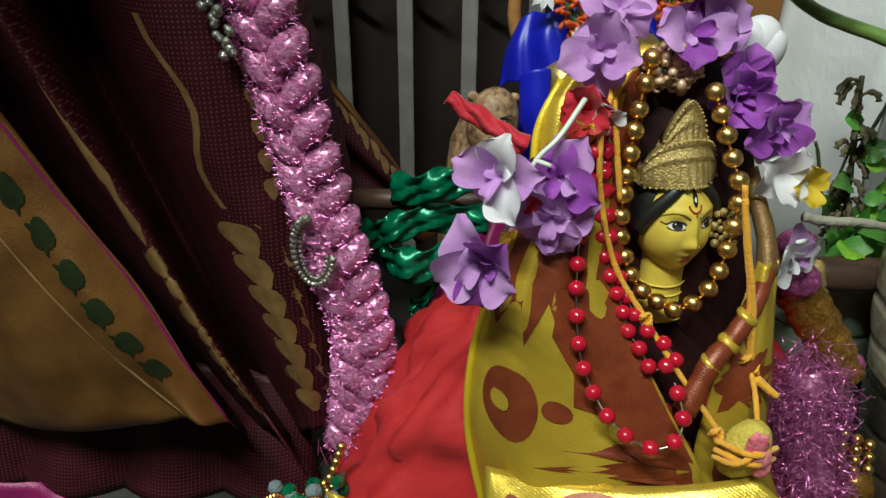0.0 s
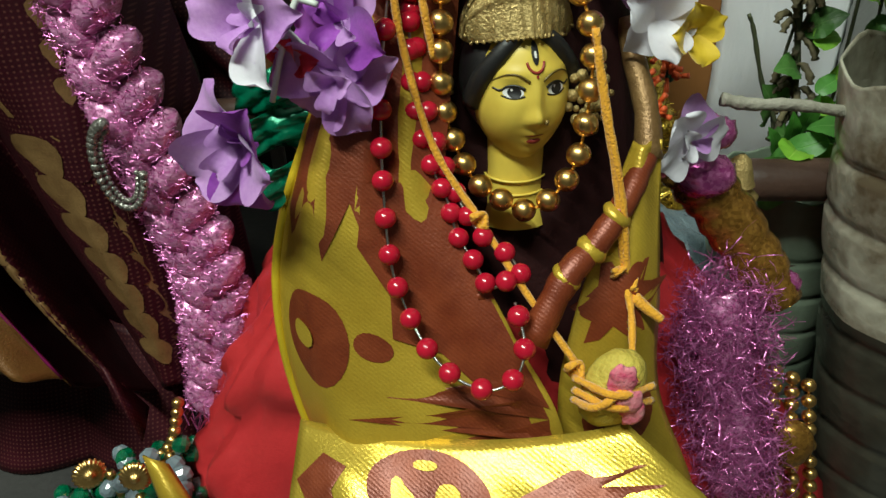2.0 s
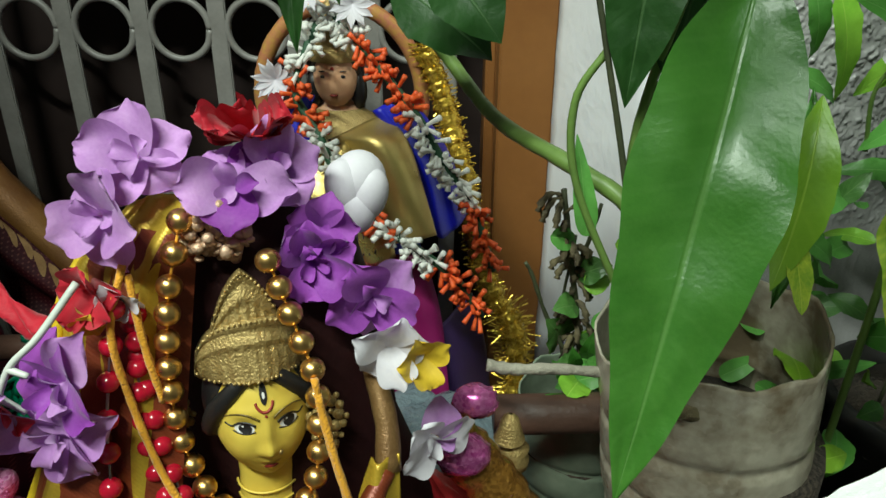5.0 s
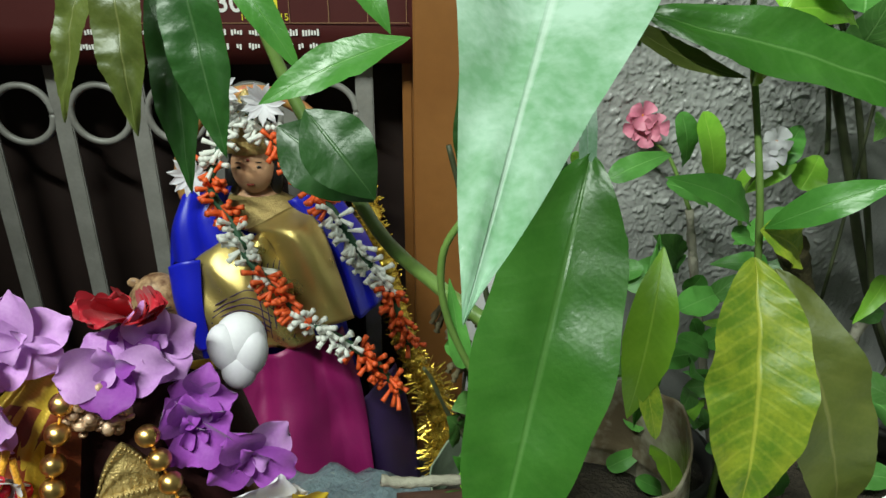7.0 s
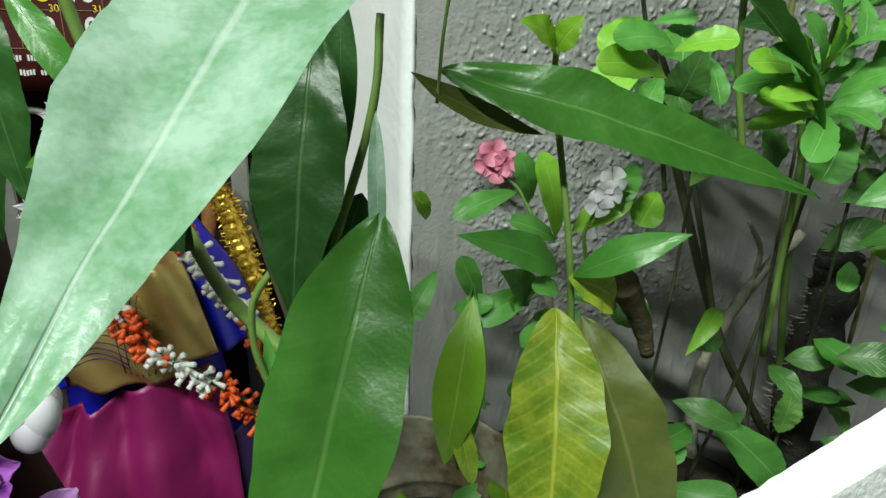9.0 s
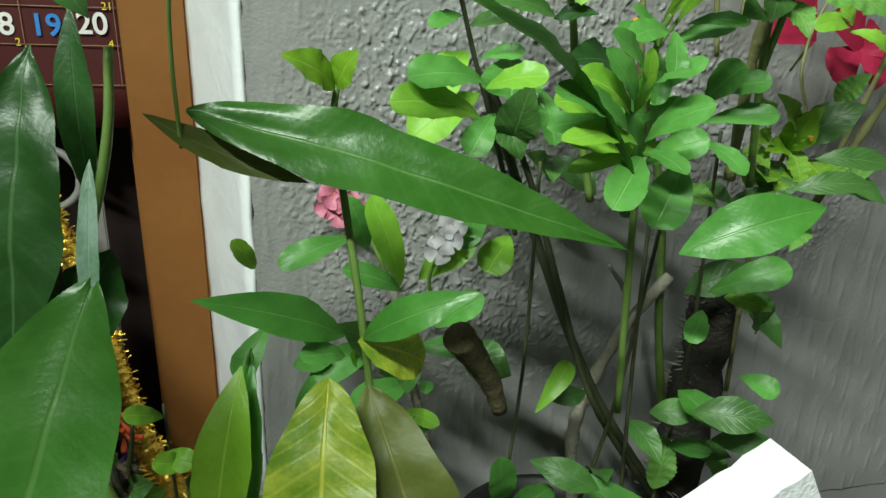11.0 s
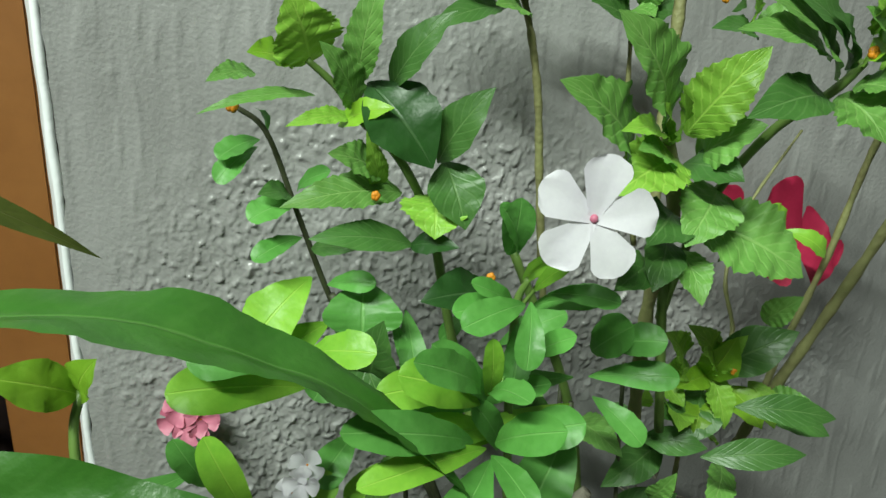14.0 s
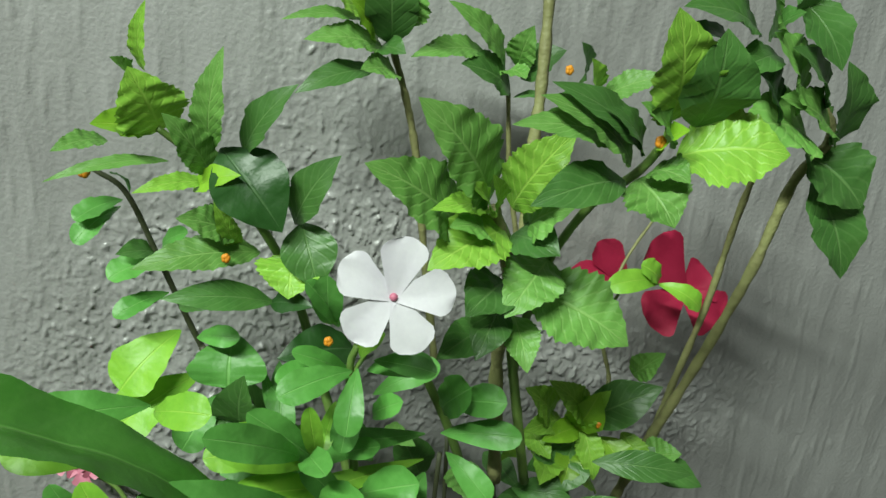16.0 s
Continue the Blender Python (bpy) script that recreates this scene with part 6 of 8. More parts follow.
ball(bm, LC + Vector((0.004, -0.029, -0.022)), 0.002, 1, (3.2, 0.6, 0.5), None, 8)
lathe(bm, (-0.01, 0.775, 0), [(0.045, FLOOR), (0.045, 0.0), (0.038, 0.08), (0.03, 0.14), (0.012, 0.18)], 24, 0.8, 0, 0, 0)
solid("lion_statue", bm, [M_LION, M_BLACK], "tan painted lion statue beside the blue doll", "statue")


def spray_garland(label, points, pattern, count):
    """A garland of small tubular florets, in white and orange runs, on a green string."""
    path = smooth_path(points, 12)
    top = thing("flower_garland", label, "garland", path[0], "floret garlands")
    part("string", tube(bmesh.new(), points, 0.0035, 0.0035, 7, 8), M_DEEPGREEN, top)
    runs = [bmesh.new() for _ in pattern]
    for k in range(count):
        t = (k + random.random()) / count
        p = path[min(int(t * (len(path) - 1)), len(path) - 1)]
        i = min(int(t * len(pattern)), len(pattern) - 1)
        a = random.uniform(0, math.tau)
        d = Vector((math.cos(a), -abs(random.gauss(0.5, 0.4)), math.sin(a) - 0.25)).normalized()
        n = random.uniform(0.012, 0.018)
        bmq = runs[i]
        tube(bmq, [p, p + d * n * 0.55, p + d * n], 0.0011, 0.0025, 6, 2)
    for bmq, m in zip(runs, pattern):
        part("floret_run", bmq, m, top, "run of orange florets" if m is M_ORANGE else "run of white florets")


W, O = M_FLORET, M_ORANGE
spray_garland("garland of white and orange florets hanging over the shoulder", [(0.092, 0.765, 0.345), (0.106, 0.76, 0.328), (0.122, 0.75, 0.314), (0.142, 0.738, 0.291), (0.162, 0.725, 0.269), (0.181, 0.722, 0.236), (0.201, 0.722, 0.207), (0.213, 0.722, 0.178), (0.225, 0.725, 0.135)], [W, W, O, O, O, W, W, W, O, O], 210)
spray_garland("garland of white and orange florets crossing the gold panel", [(0.086, 0.765, 0.345), (0.074, 0.748, 0.315), (0.066, 0.735, 0.284), (0.084, 0.72, 0.258), (0.098, 0.698, 0.237), (0.119, 0.688, 0.218), (0.137, 0.685, 0.192), (0.165, 0.684, 0.172), (0.194, 0.686, 0.146), (0.215, 0.693, 0.109)], [W, W, O, O, W, W, O, O, W, W, O, O], 250)
for c in ((0.048, 0.748, 0.292), (0.112, 0.75, 0.350), (0.078, 0.75, 0.362)):
    top = thing("white_flower", "white many-petalled flower tucked at the doll's head", "flower", c, "white head flowers")
    for k in range(11):
        a = k * 0.571
        bm = bmesh.new()
        petal(bm, c, (math.cos(a), -0.35, math.sin(a)), (0, -1, 0.1), 0.019, 0.0065, 0, 0.1)
        part("petal", bm, M_PETALWHITE, top)
rope = thing("gold_tinsel_rope", "gold tinsel rope hanging beside the blue doll", "tinsel garland", (0.2, 0.78, 0.1))
bm = bmesh.new()
line = smooth_path([(0.165, 0.805, 0.31), (0.183, 0.80, 0.26), (0.198, 0.79, 0.205), (0.21, 0.785, 0.15), (0.225, 0.775, 0.095), (0.25, 0.755, 0.055), (0.255, 0.745, -0.02)], 8)
tube(bm, line, 0.009, 0.011, 14, 3, 0.14)
for v in bm.verts:
    v.co += Vector((noise.noise(v.co * 200), noise.noise(v.co * 200 + Vector((5, 0, 0))), noise.noise(v.co * 200 + Vector((9, 0, 0))))) * 0.003
part("core", bm, M_GOLDTINSEL, rope)
bm = bmesh.new()
for k in range(2600):
    p = random.choice(line)
    d = Vector((random.gauss(0, 1), random.gauss(0, 1), random.gauss(0, 1))).normalized()
    r = random.uniform(0.009, 0.017) * (1.6 if p.z < 0.08 else 1)
    q, e = p + d * 0.006, p + d * r
    w = d.orthogonal().normalized() * 0.0005
    bm.faces.new([bm.verts.new(c) for c in (q - w, q + w, e + w, e - w)])
tagged(part("tinsel", bm, M_GOLDTINSEL, rope), kind="stuff")
bm = bmesh.new()
sheet(bm, [[(0.10, 0.56, -0.07), (0.2, 0.55, -0.07), (0.33, 0.56, -0.07)], [(0.12, 0.57, 0.05), (0.2, 0.565, 0.07), (0.29, 0.58, 0.02)], [(0.11, 0.66, 0.05), (0.2, 0.65, 0.06), (0.30, 0.66, 0.01)], [(0.11, 0.70, -0.07), (0.2, 0.70, -0.07), (0.30, 0.70, -0.07)]], 34, 34,
      lambda u, v: Vector((0, 0.004 * math.sin(u * 30 + v * 9), 0.006 * noise.noise((u * 9, v * 9, 2)) + 0.004 * noise.noise((u * 22, v * 22, 2)))), 0, 0.001)
solid("crumpled_sheet", bm, M_SLATE, "crumpled blue-grey plastic sheet on the floor", "plastic sheet")


# ---- bottle planters, rod, sticks ----
def bottle(name, label, centre, r, low, rim, m, lean, ribs, taper=0.9):
    top = thing(name, label, "bottle planter", (centre[0], centre[1], low))
    bm = bmesh.new()
    prof, n = [], 110
    for i in range(n + 1):
        t = i / n
        z = low + (rim - low) * t
        q = r * (taper + (1 - taper) * min(1, t * 1.1)) * (1 + (t < 0.88) * (0.004 * math.cos(t * ribs * math.tau) - 0.040 * math.exp(-(((t * ribs) % 1 - 0.5) / 0.075) ** 2)))
        prof.append((q, z))
    inner = [(q - 0.0012, z) for q, z in reversed(prof)]
    rings = lathe(bm, (centre[0], centre[1], 0), prof + inner, 48, 1.0, 0, 0, 0, (0, 0))
    for v in bm.verts:
        t = (v.co.z - low) / (rim - low)
        a = math.atan2(v.co.y - centre[1], v.co.x - centre[0])
        v.co.x += lean[0] * (v.co.z - low) + 0.0025 * noise.noise((math.cos(a) * 2, math.sin(a) * 2, t * 5))
        v.co.y += lean[1] * (v.co.z - low)
        v.co.z += t ** 8 * (0.003 * math.sin(a * 3 + 1) + 0.008 * math.cos(a) + 0.002 * math.sin(a * 9))
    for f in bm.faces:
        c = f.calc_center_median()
        # below this ring the darker colour holds soil and leaf shadow together
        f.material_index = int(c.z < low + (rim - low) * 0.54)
    part("cut_bottle", bm, [m, M_BOTTLESHADE if m is M_BOTTLE else m], top)
    bm = bmesh.new()
    lathe(bm, (centre[0] + lean[0] * 0.15, centre[1] + lean[1] * 0.15, low + (rim - low) * 0.78), [(r * 0.96, -0.02), (r * 0.96, 0), (r * 0.5, 0.006), (0.001, 0.01)], 30, 1, 0.02, 7)
    part("soil", bm, M_SOIL, top)
    return top


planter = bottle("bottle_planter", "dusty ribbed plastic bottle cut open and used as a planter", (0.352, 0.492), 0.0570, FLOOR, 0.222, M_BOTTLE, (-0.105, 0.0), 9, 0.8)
bm = bmesh.new()
vs = ball(bm, (0.297, 0.4405, 0.206), 1.0, 0, (0.0095, 0.002, 0.0042), pose(0, 0, 0, 0, 14, 0), 16)
for v in vs:
    v.co += Vector((1, 0, 1)) * 0.002 * noise.noise(v.co * 300)
part("tear", bm, M_DRY, planter, "torn brown hole in the plastic")
bottle("bottle_planter", "greenish plastic bottle cut open as a planter", (0.283, 0.585), 0.046, FLOOR, 0.118, M_BOTTLE2, (0.0, 0.0), 7)
bm = tube(bmesh.new(), [(0.214, 0.52, 0.142), (0.30, 0.525, 0.142), (0.36, 0.53, 0.142)], 0.0122, 0.0122, 18, 3)
solid("brown_rod", bm, M_ROD, "horizontal rusty brown metal rod behind the bottle planter", "rod")
bm = tube(bmesh.new(), [(0.206, 0.485, 0.2015), (0.22, 0.485, 0.199), (0.243, 0.487, 0.198), (0.275, 0.492, 0.192)], 0.0034, 0.0028, 9, 6, 0.1)
solid("dry_stick", bm, M_BARK, "short pale broken stick", "stick")
dead = thing("withered_plant", "withered brown plant with curled dry leaves", "plant", (0.28, 0.575, 0.10))
for pts, r in (([(0.28, 0.575, 0.10), (0.272, 0.57, 0.16), (0.262, 0.565, 0.215), (0.252, 0.562, 0.27)], 0.0024), ([(0.272, 0.57, 0.14), (0.25, 0.565, 0.18), (0.237, 0.56, 0.215), (0.232, 0.558, 0.225)], 0.0016), ([(0.262, 0.565, 0.21), (0.27, 0.562, 0.24), (0.274, 0.56, 0.262)], 0.0016)):
    part("stem", tube(bmesh.new(), pts, r, r * 0.7, 7, 6, 0.15), M_DARKSTEM, dead)
for k in range(46):
    t = random.random()
    p = Vector((0.277 - 0.027 * t, 0.573 - 0.012 * t, 0.13 + 0.14 * t))
    d = Vector((random.gauss(0, 1), random.gauss(-0.4, 0.6), random.gauss(-0.2, 0.8))).normalized()
    bm = bmesh.new()
    tube(bm, [p, p + d * 0.006 + Vector((0, 0, 0.003)), p + d * 0.012, p + d * 0.014 + Vector((0, 0, -0.005))], 0.0012, 0.0026, 5, 3, 0.3)
    part("dry_leaf", bm, M_DRY, dead)
for k in range(6):
    blade(dead, (0.262 + 0.006 * k, 0.56, 0.14 + 0.008 * k), (0.25 + 0.012 * k, 0.545, 0.165 + 0.01 * (k % 3)), 0.010, "lance", 0.1)
lowgreens = thing("low_greens", "low green seedlings growing in the greenish bottle", "plant", (0.27, 0.57, 0.10))
for k in range(15):
    a = random.uniform(0, math.tau)
    b = Vector((0.275 + 0.024 * math.cos(a), 0.565 + 0.018 * math.sin(a), random.uniform(0.105, 0.165)))
    blade(lowgreens, b, b + Vector((random.uniform(-0.022, 0.03), random.uniform(-0.03, 0.0), random.uniform(0.005, 0.045))), random.uniform(0.018, 0.028), random.choice(("round", "round_lime", "round", "dark", "lime")), 0.15)
for x, z, lean in ((0.262, 0.24, -0.012), (0.290, 0.27, 0.006), (0.302, 0.235, 0.014)):
    stem(lowgreens, [(0.278, 0.57, 0.10), ((0.278 + x) / 2 + lean, 0.568, 0.17), (x, 0.565, z)], 0.0013, 0.0009, M_DARKSTEM)
    for k in range(5):
        p = Vector((0.278, 0.57, 0.10)).lerp(Vector((x, 0.565, z)), 0.35 + 0.15 * k)
        blade(lowgreens, p, p + Vector((0.018 * (1 if k % 2 else -1), -0.012, random.uniform(-0.006, 0.016))), random.uniform(0.012, 0.02), random.choice(("round", "dark", "round_lime")), 0.15)

# foam lid, propped at a slant
bm = bmesh.new()
a, b = Vector((0.318, 0.398, 0.181)), Vector((0.566, 0.432, 0.318))
ax = (b - a).normalized()
dn = Vector((ax.z, 0, -ax.x)).normalized()
th = dn.cross(ax).normalized() * 0.024
if th.y > 0:
    th = -th
n = 40
rows = []
for i in range(n + 1):
    p = a + ax * ((b - a).length * i / n)
    j = lambda s: Vector((noise.noise((i * 0.9, s, 1)), noise.noise((i * 0.9, s, 4)), noise.noise((i * 0.9, s, 8)))) * 0.0016
    rows.append([bm.verts.new(q) for q in (p + j(1), p + th + j(2), p + th + dn * 0.20, p + dn * 0.20)])
for r, s in zip(rows, rows[1:]):
    for k in range(4):
        bm.faces.new((r[k], r[(k + 1) % 4], s[(k + 1) % 4], s[k]))
bm.faces.new(rows[0]), bm.faces.new(rows[-1])
solid("foam_lid", bm, M_POLY, "white polystyrene foam slab propped at a slant", "foam slab", "", "", False)


def pot(label, x, y, r, rim):
    top = thing("plant_pot", label, "pot", (x, y, FLOOR), "dark pots")
    bm = bmesh.new()
    lathe(bm, (x, y, 0), [(0.001, FLOOR), (r * 0.72, FLOOR), (r, rim - 0.02), (r * 1.05, rim - 0.02), (r * 1.06, rim), (r * 0.98, rim), (r * 0.95, rim - 0.02)], 32)
    part("body", bm, M_POT, top)
    bm = bmesh.new()
    lathe(bm, (x, y, rim - 0.02), [(r * 0.97, -0.01), (r * 0.95, 0), (r * 0.5, 0.008), (0.001, 0.01)], 28, 1, 0.02, 5)
    part("soil", bm, M_SOIL, top)


pot("dark plastic pot full of soil", 0.545, 0.60, 0.075, 0.10)
pot("dark plastic pot full of soil", 0.705, 0.585, 0.07, 0.08)
pot("dark plastic pot full of soil", 0.405, 0.62, 0.055, 0.10)


# ---- plants ----
def plant(name, label, at):
    return thing(name, label, "plant", at)


periwinkle = plant("periwinkle", "periwinkle shrub with glossy rounded leaves and one white flower", (0.545, 0.57, 0.09))
dark_periwinkle = plant("periwinkle", "dark-stemmed periwinkle with drooping light green leaves", (0.55, 0.61, 0.09))
serrate_plant = plant("toothed_plant", "toothed-leaved plant with small orange buds", (0.56, 0.62, 0.09))
tall_sprig = plant("tall_sprig", "thin tall sprigs of toothed leaves against the grey wall", (0.58, 0.63, 0.09))
broad_shoot = plant("broad_shoot", "sturdy pale stem with broad toothed light green leaves", (0.6, 0.58, 0.09))
leaning_shoot = plant("leaning_shoot", "leaning pale stems with broad leaves and an orange bud", (0.68, 0.58, 0.07))
low_shoot = plant("low_shoot", "thin shoot with small lime leaves", (0.66, 0.60, 0.07))
crown_of_thorns = plant("crown_of_thorns", "thorny dark-stemmed plant with pink and white flower heads", (0.55, 0.62, 0.09))
lance_seedling = plant("lance_seedling", "green seedling with paired and yellowing leaves", (0.37, 0.5, 0.09))
sapling = plant("sapling", "sapling with long glossy drooping leaves, growing in the cut bottle", (0.29, 0.485, 0.17))



# periwinkle with a white flower
stem(periwinkle, [(0.556, 0.55, 0.252), (0.541, 0.54, 0.403), (0.536, 0.531, 0.469), (0.538, 0.525, 0.487)], 0.0023, 0.0013, M_STEM)
stem(periwinkle, [(0.537, 0.531, 0.472), (0.546, 0.52, 0.495), (0.549, 0.503, 0.515)], 0.001, 0.0006, M_STEM)
blade(periwinkle, (0.521, 0.535, 0.439), (0.482, 0.515, 0.448), 0.0195, 'round_lime', 0.12)
blade(periwinkle, (0.539, 0.535, 0.47), (0.508, 0.515, 0.479), 0.0157, 'round', 0.12)
blade(periwinkle, (0.54, 0.535, 0.468), (0.532, 0.515, 0.447), 0.0144, 'round', 0.12)
blade(periwinkle, (0.543, 0.535, 0.471), (0.566, 0.515, 0.483), 0.0135, 'round', 0.12)
blade(periwinkle, (0.531, 0.535, 0.458), (0.525, 0.515, 0.448), 0.0088, 'round_lime', 0.12)
blade(periwinkle, (0.535, 0.535, 0.433), (0.547, 0.515, 0.449), 0.0113, 'round', 0.12)
blade(periwinkle, (0.536, 0.535, 0.417), (0.49, 0.515, 0.431), 0.0184, 'round_lime', 0.12)
blade(periwinkle, (0.541, 0.535, 0.413), (0.563, 0.515, 0.431), 0.022, 'round', 0.12)
blade(periwinkle, (0.535, 0.535, 0.408), (0.517, 0.515, 0.444), 0.0139, 'round', 0.12)
blade(periwinkle, (0.546, 0.535, 0.45), (0.555, 0.515, 0.468), 0.0123, 'round', 0.12)
blade(periwinkle, (0.537, 0.535, 0.468), (0.514, 0.515, 0.49), 0.0109, 'round', 0.12)
blade(periwinkle, (0.54, 0.535, 0.48), (0.543, 0.515, 0.498), 0.0086, 'round_lime', 0.12)
blade(periwinkle, (0.523, 0.505, 0.425), (0.498, 0.475, 0.41), 0.0233, 'round', 0.12)
blade(periwinkle, (0.523, 0.505, 0.427), (0.53, 0.475, 0.425), 0.014, 'round', 0.12)
blade(periwinkle, (0.521, 0.505, 0.43), (0.472, 0.475, 0.44), 0.0139, 'round_lime', 0.12)
blade(periwinkle, (0.516, 0.505, 0.433), (0.467, 0.475, 0.46), 0.0184, 'round', 0.12)
blade(periwinkle, (0.524, 0.505, 0.432), (0.538, 0.475, 0.455), 0.0185, 'round', 0.12)
blade(periwinkle, (0.521, 0.505, 0.452), (0.525, 0.475, 0.466), 0.0136, 'round', 0.12)
blade(periwinkle, (0.517, 0.505, 0.453), (0.488, 0.475, 0.482), 0.0158, 'round', 0.12)

blade(periwinkle, (0.536, 0.52, 0.479), (0.509, 0.504, 0.478), 0.0160, 'round', 0.12)
blade(periwinkle, (0.538, 0.52, 0.48), (0.533, 0.504, 0.461), 0.0141, 'round', 0.12)
blade(periwinkle, (0.544, 0.52, 0.483), (0.565, 0.504, 0.485), 0.0116, 'round', 0.12)
blade(periwinkle, (0.523, 0.52, 0.44), (0.488, 0.504, 0.462), 0.0224, 'round_lime', 0.12)
blade(periwinkle, (0.524, 0.52, 0.44), (0.499, 0.504, 0.473), 0.0151, 'round', 0.12)
blade(periwinkle, (0.524, 0.52, 0.442), (0.52, 0.504, 0.474), 0.0099, 'round_lime', 0.12)
blade(periwinkle, (0.531, 0.52, 0.497), (0.519, 0.504, 0.521), 0.0108, 'round', 0.12)
blade(periwinkle, (0.539, 0.52, 0.484), (0.546, 0.504, 0.501), 0.0082, 'round_lime', 0.12)
blade(periwinkle, (0.528, 0.52, 0.498), (0.526, 0.504, 0.523), 0.0141, 'round', 0.12)

# dark-stemmed periwinkle by the wall
stem(dark_periwinkle, [(0.505, 0.625, 0.342), (0.496, 0.62, 0.372), (0.48, 0.615, 0.421), (0.467, 0.61, 0.456), (0.455, 0.605, 0.493), (0.444, 0.6, 0.526), (0.432, 0.598, 0.537)], 0.0018, 0.0011, M_DARKSTEM)
blade(dark_periwinkle, (0.441, 0.605, 0.522), (0.425, 0.589, 0.517), 0.0145, 'round', 0.12)
blade(dark_periwinkle, (0.44, 0.605, 0.519), (0.424, 0.589, 0.507), 0.0138, 'round', 0.12)
blade(dark_periwinkle, (0.457, 0.605, 0.495), (0.436, 0.589, 0.491), 0.0172, 'round', 0.12)
blade(dark_periwinkle, (0.458, 0.605, 0.478), (0.437, 0.589, 0.473), 0.0134, 'round', 0.12)
blade(dark_periwinkle, (0.462, 0.605, 0.459), (0.437, 0.589, 0.437), 0.0332, 'round_lime', 0.12)
blade(dark_periwinkle, (0.47, 0.605, 0.436), (0.429, 0.589, 0.413), 0.0325, 'round_lime', 0.12)
blade(dark_periwinkle, (0.486, 0.605, 0.457), (0.484, 0.589, 0.436), 0.0468, 'round', 0.12)
blade(dark_periwinkle, (0.456, 0.605, 0.499), (0.47, 0.589, 0.512), 0.0109, 'round', 0.12)
blade(dark_periwinkle, (0.454, 0.605, 0.497), (0.44, 0.589, 0.502), 0.0116, 'dark', 0.12)
blade(dark_periwinkle, (0.469, 0.605, 0.455), (0.49, 0.589, 0.461), 0.0138, 'round', 0.12)
blade(dark_periwinkle, (0.462, 0.605, 0.473), (0.481, 0.589, 0.477), 0.0111, 'dark', 0.12)
blade(dark_periwinkle, (0.48, 0.605, 0.425), (0.462, 0.589, 0.404), 0.0237, 'round', 0.12)
blade(dark_periwinkle, (0.483, 0.605, 0.424), (0.493, 0.589, 0.401), 0.0211, 'dark', 0.12)
blade(dark_periwinkle, (0.444, 0.605, 0.525), (0.441, 0.589, 0.537), 0.0068, 'round', 0.12)
blade(dark_periwinkle, (0.499, 0.605, 0.438), (0.506, 0.589, 0.419), 0.0091, 'round', 0.12)

# toothed plant with orange buds
stem(serrate_plant, [(0.543, 0.6, 0.372), (0.527, 0.6, 0.433), (0.514, 0.59, 0.486), (0.499, 0.588, 0.517), (0.482, 0.588, 0.534), (0.472, 0.588, 0.547), (0.461, 0.585, 0.557)], 0.0026, 0.0014, M_STEM)
blade(serrate_plant, (0.462, 0.588, 0.556), (0.454, 0.572, 0.582), 0.0280, 'serrate_lime', 0.12)
blade(serrate_plant, (0.457, 0.588, 0.579), (0.462, 0.572, 0.606), 0.0083, 'serrate_lime', 0.12)
blade(serrate_plant, (0.453, 0.588, 0.572), (0.448, 0.572, 0.585), 0.0105, 'serrate', 0.12)
blade(serrate_plant, (0.455, 0.588, 0.554), (0.439, 0.572, 0.56), 0.0148, 'lime', 0.12)
blade(serrate_plant, (0.441, 0.588, 0.551), (0.424, 0.572, 0.549), 0.0100, 'serrate', 0.12)
blade(serrate_plant, (0.464, 0.588, 0.543), (0.42, 0.572, 0.537), 0.0060, 'serrate', 0.12)
blade(serrate_plant, (0.48, 0.588, 0.534), (0.452, 0.572, 0.533), 0.0086, 'serrate_lime', 0.12)
blade(serrate_plant, (0.481, 0.588, 0.548), (0.489, 0.572, 0.591), 0.0147, 'serrate', 0.12)
blade(serrate_plant, (0.48, 0.588, 0.539), (0.465, 0.572, 0.565), 0.0163, 'serrate', 0.12)
blade(serrate_plant, (0.494, 0.588, 0.546), (0.517, 0.572, 0.578), 0.0155, 'dark', 0.12)
blade(serrate_plant, (0.485, 0.588, 0.549), (0.51, 0.572, 0.517), 0.0323, 'deep', 0.12)
blade(serrate_plant, (0.515, 0.588, 0.516), (0.534, 0.572, 0.55), 0.0188, 'dark', 0.12)
blade(serrate_plant, (0.518, 0.588, 0.517), (0.525, 0.572, 0.491), 0.0246, 'dark', 0.12)
blade(serrate_plant, (0.515, 0.588, 0.502), (0.512, 0.572, 0.487), 0.0301, 'serrate_lime', 0.12)
blade(serrate_plant, (0.506, 0.588, 0.479), (0.46, 0.572, 0.488), 0.0143, 'dark', 0.12)
blade(serrate_plant, (0.5, 0.588, 0.503), (0.449, 0.572, 0.501), 0.0168, 'serrate', 0.12)
blade(serrate_plant, (0.542, 0.588, 0.455), (0.507, 0.572, 0.459), 0.0227, 'deep', 0.12)
blade(serrate_plant, (0.49, 0.588, 0.511), (0.468, 0.572, 0.523), 0.0174, 'serrate', 0.12)
blade(serrate_plant, (0.49, 0.588, 0.505), (0.483, 0.572, 0.532), 0.0095, 'serrate_lime', 0.12)
blade(serrate_plant, (0.473, 0.588, 0.531), (0.494, 0.572, 0.541), 0.0122, 'lime', 0.12)
blade(serrate_plant, (0.504, 0.588, 0.479), (0.523, 0.572, 0.483), 0.0113, 'deep', 0.12)

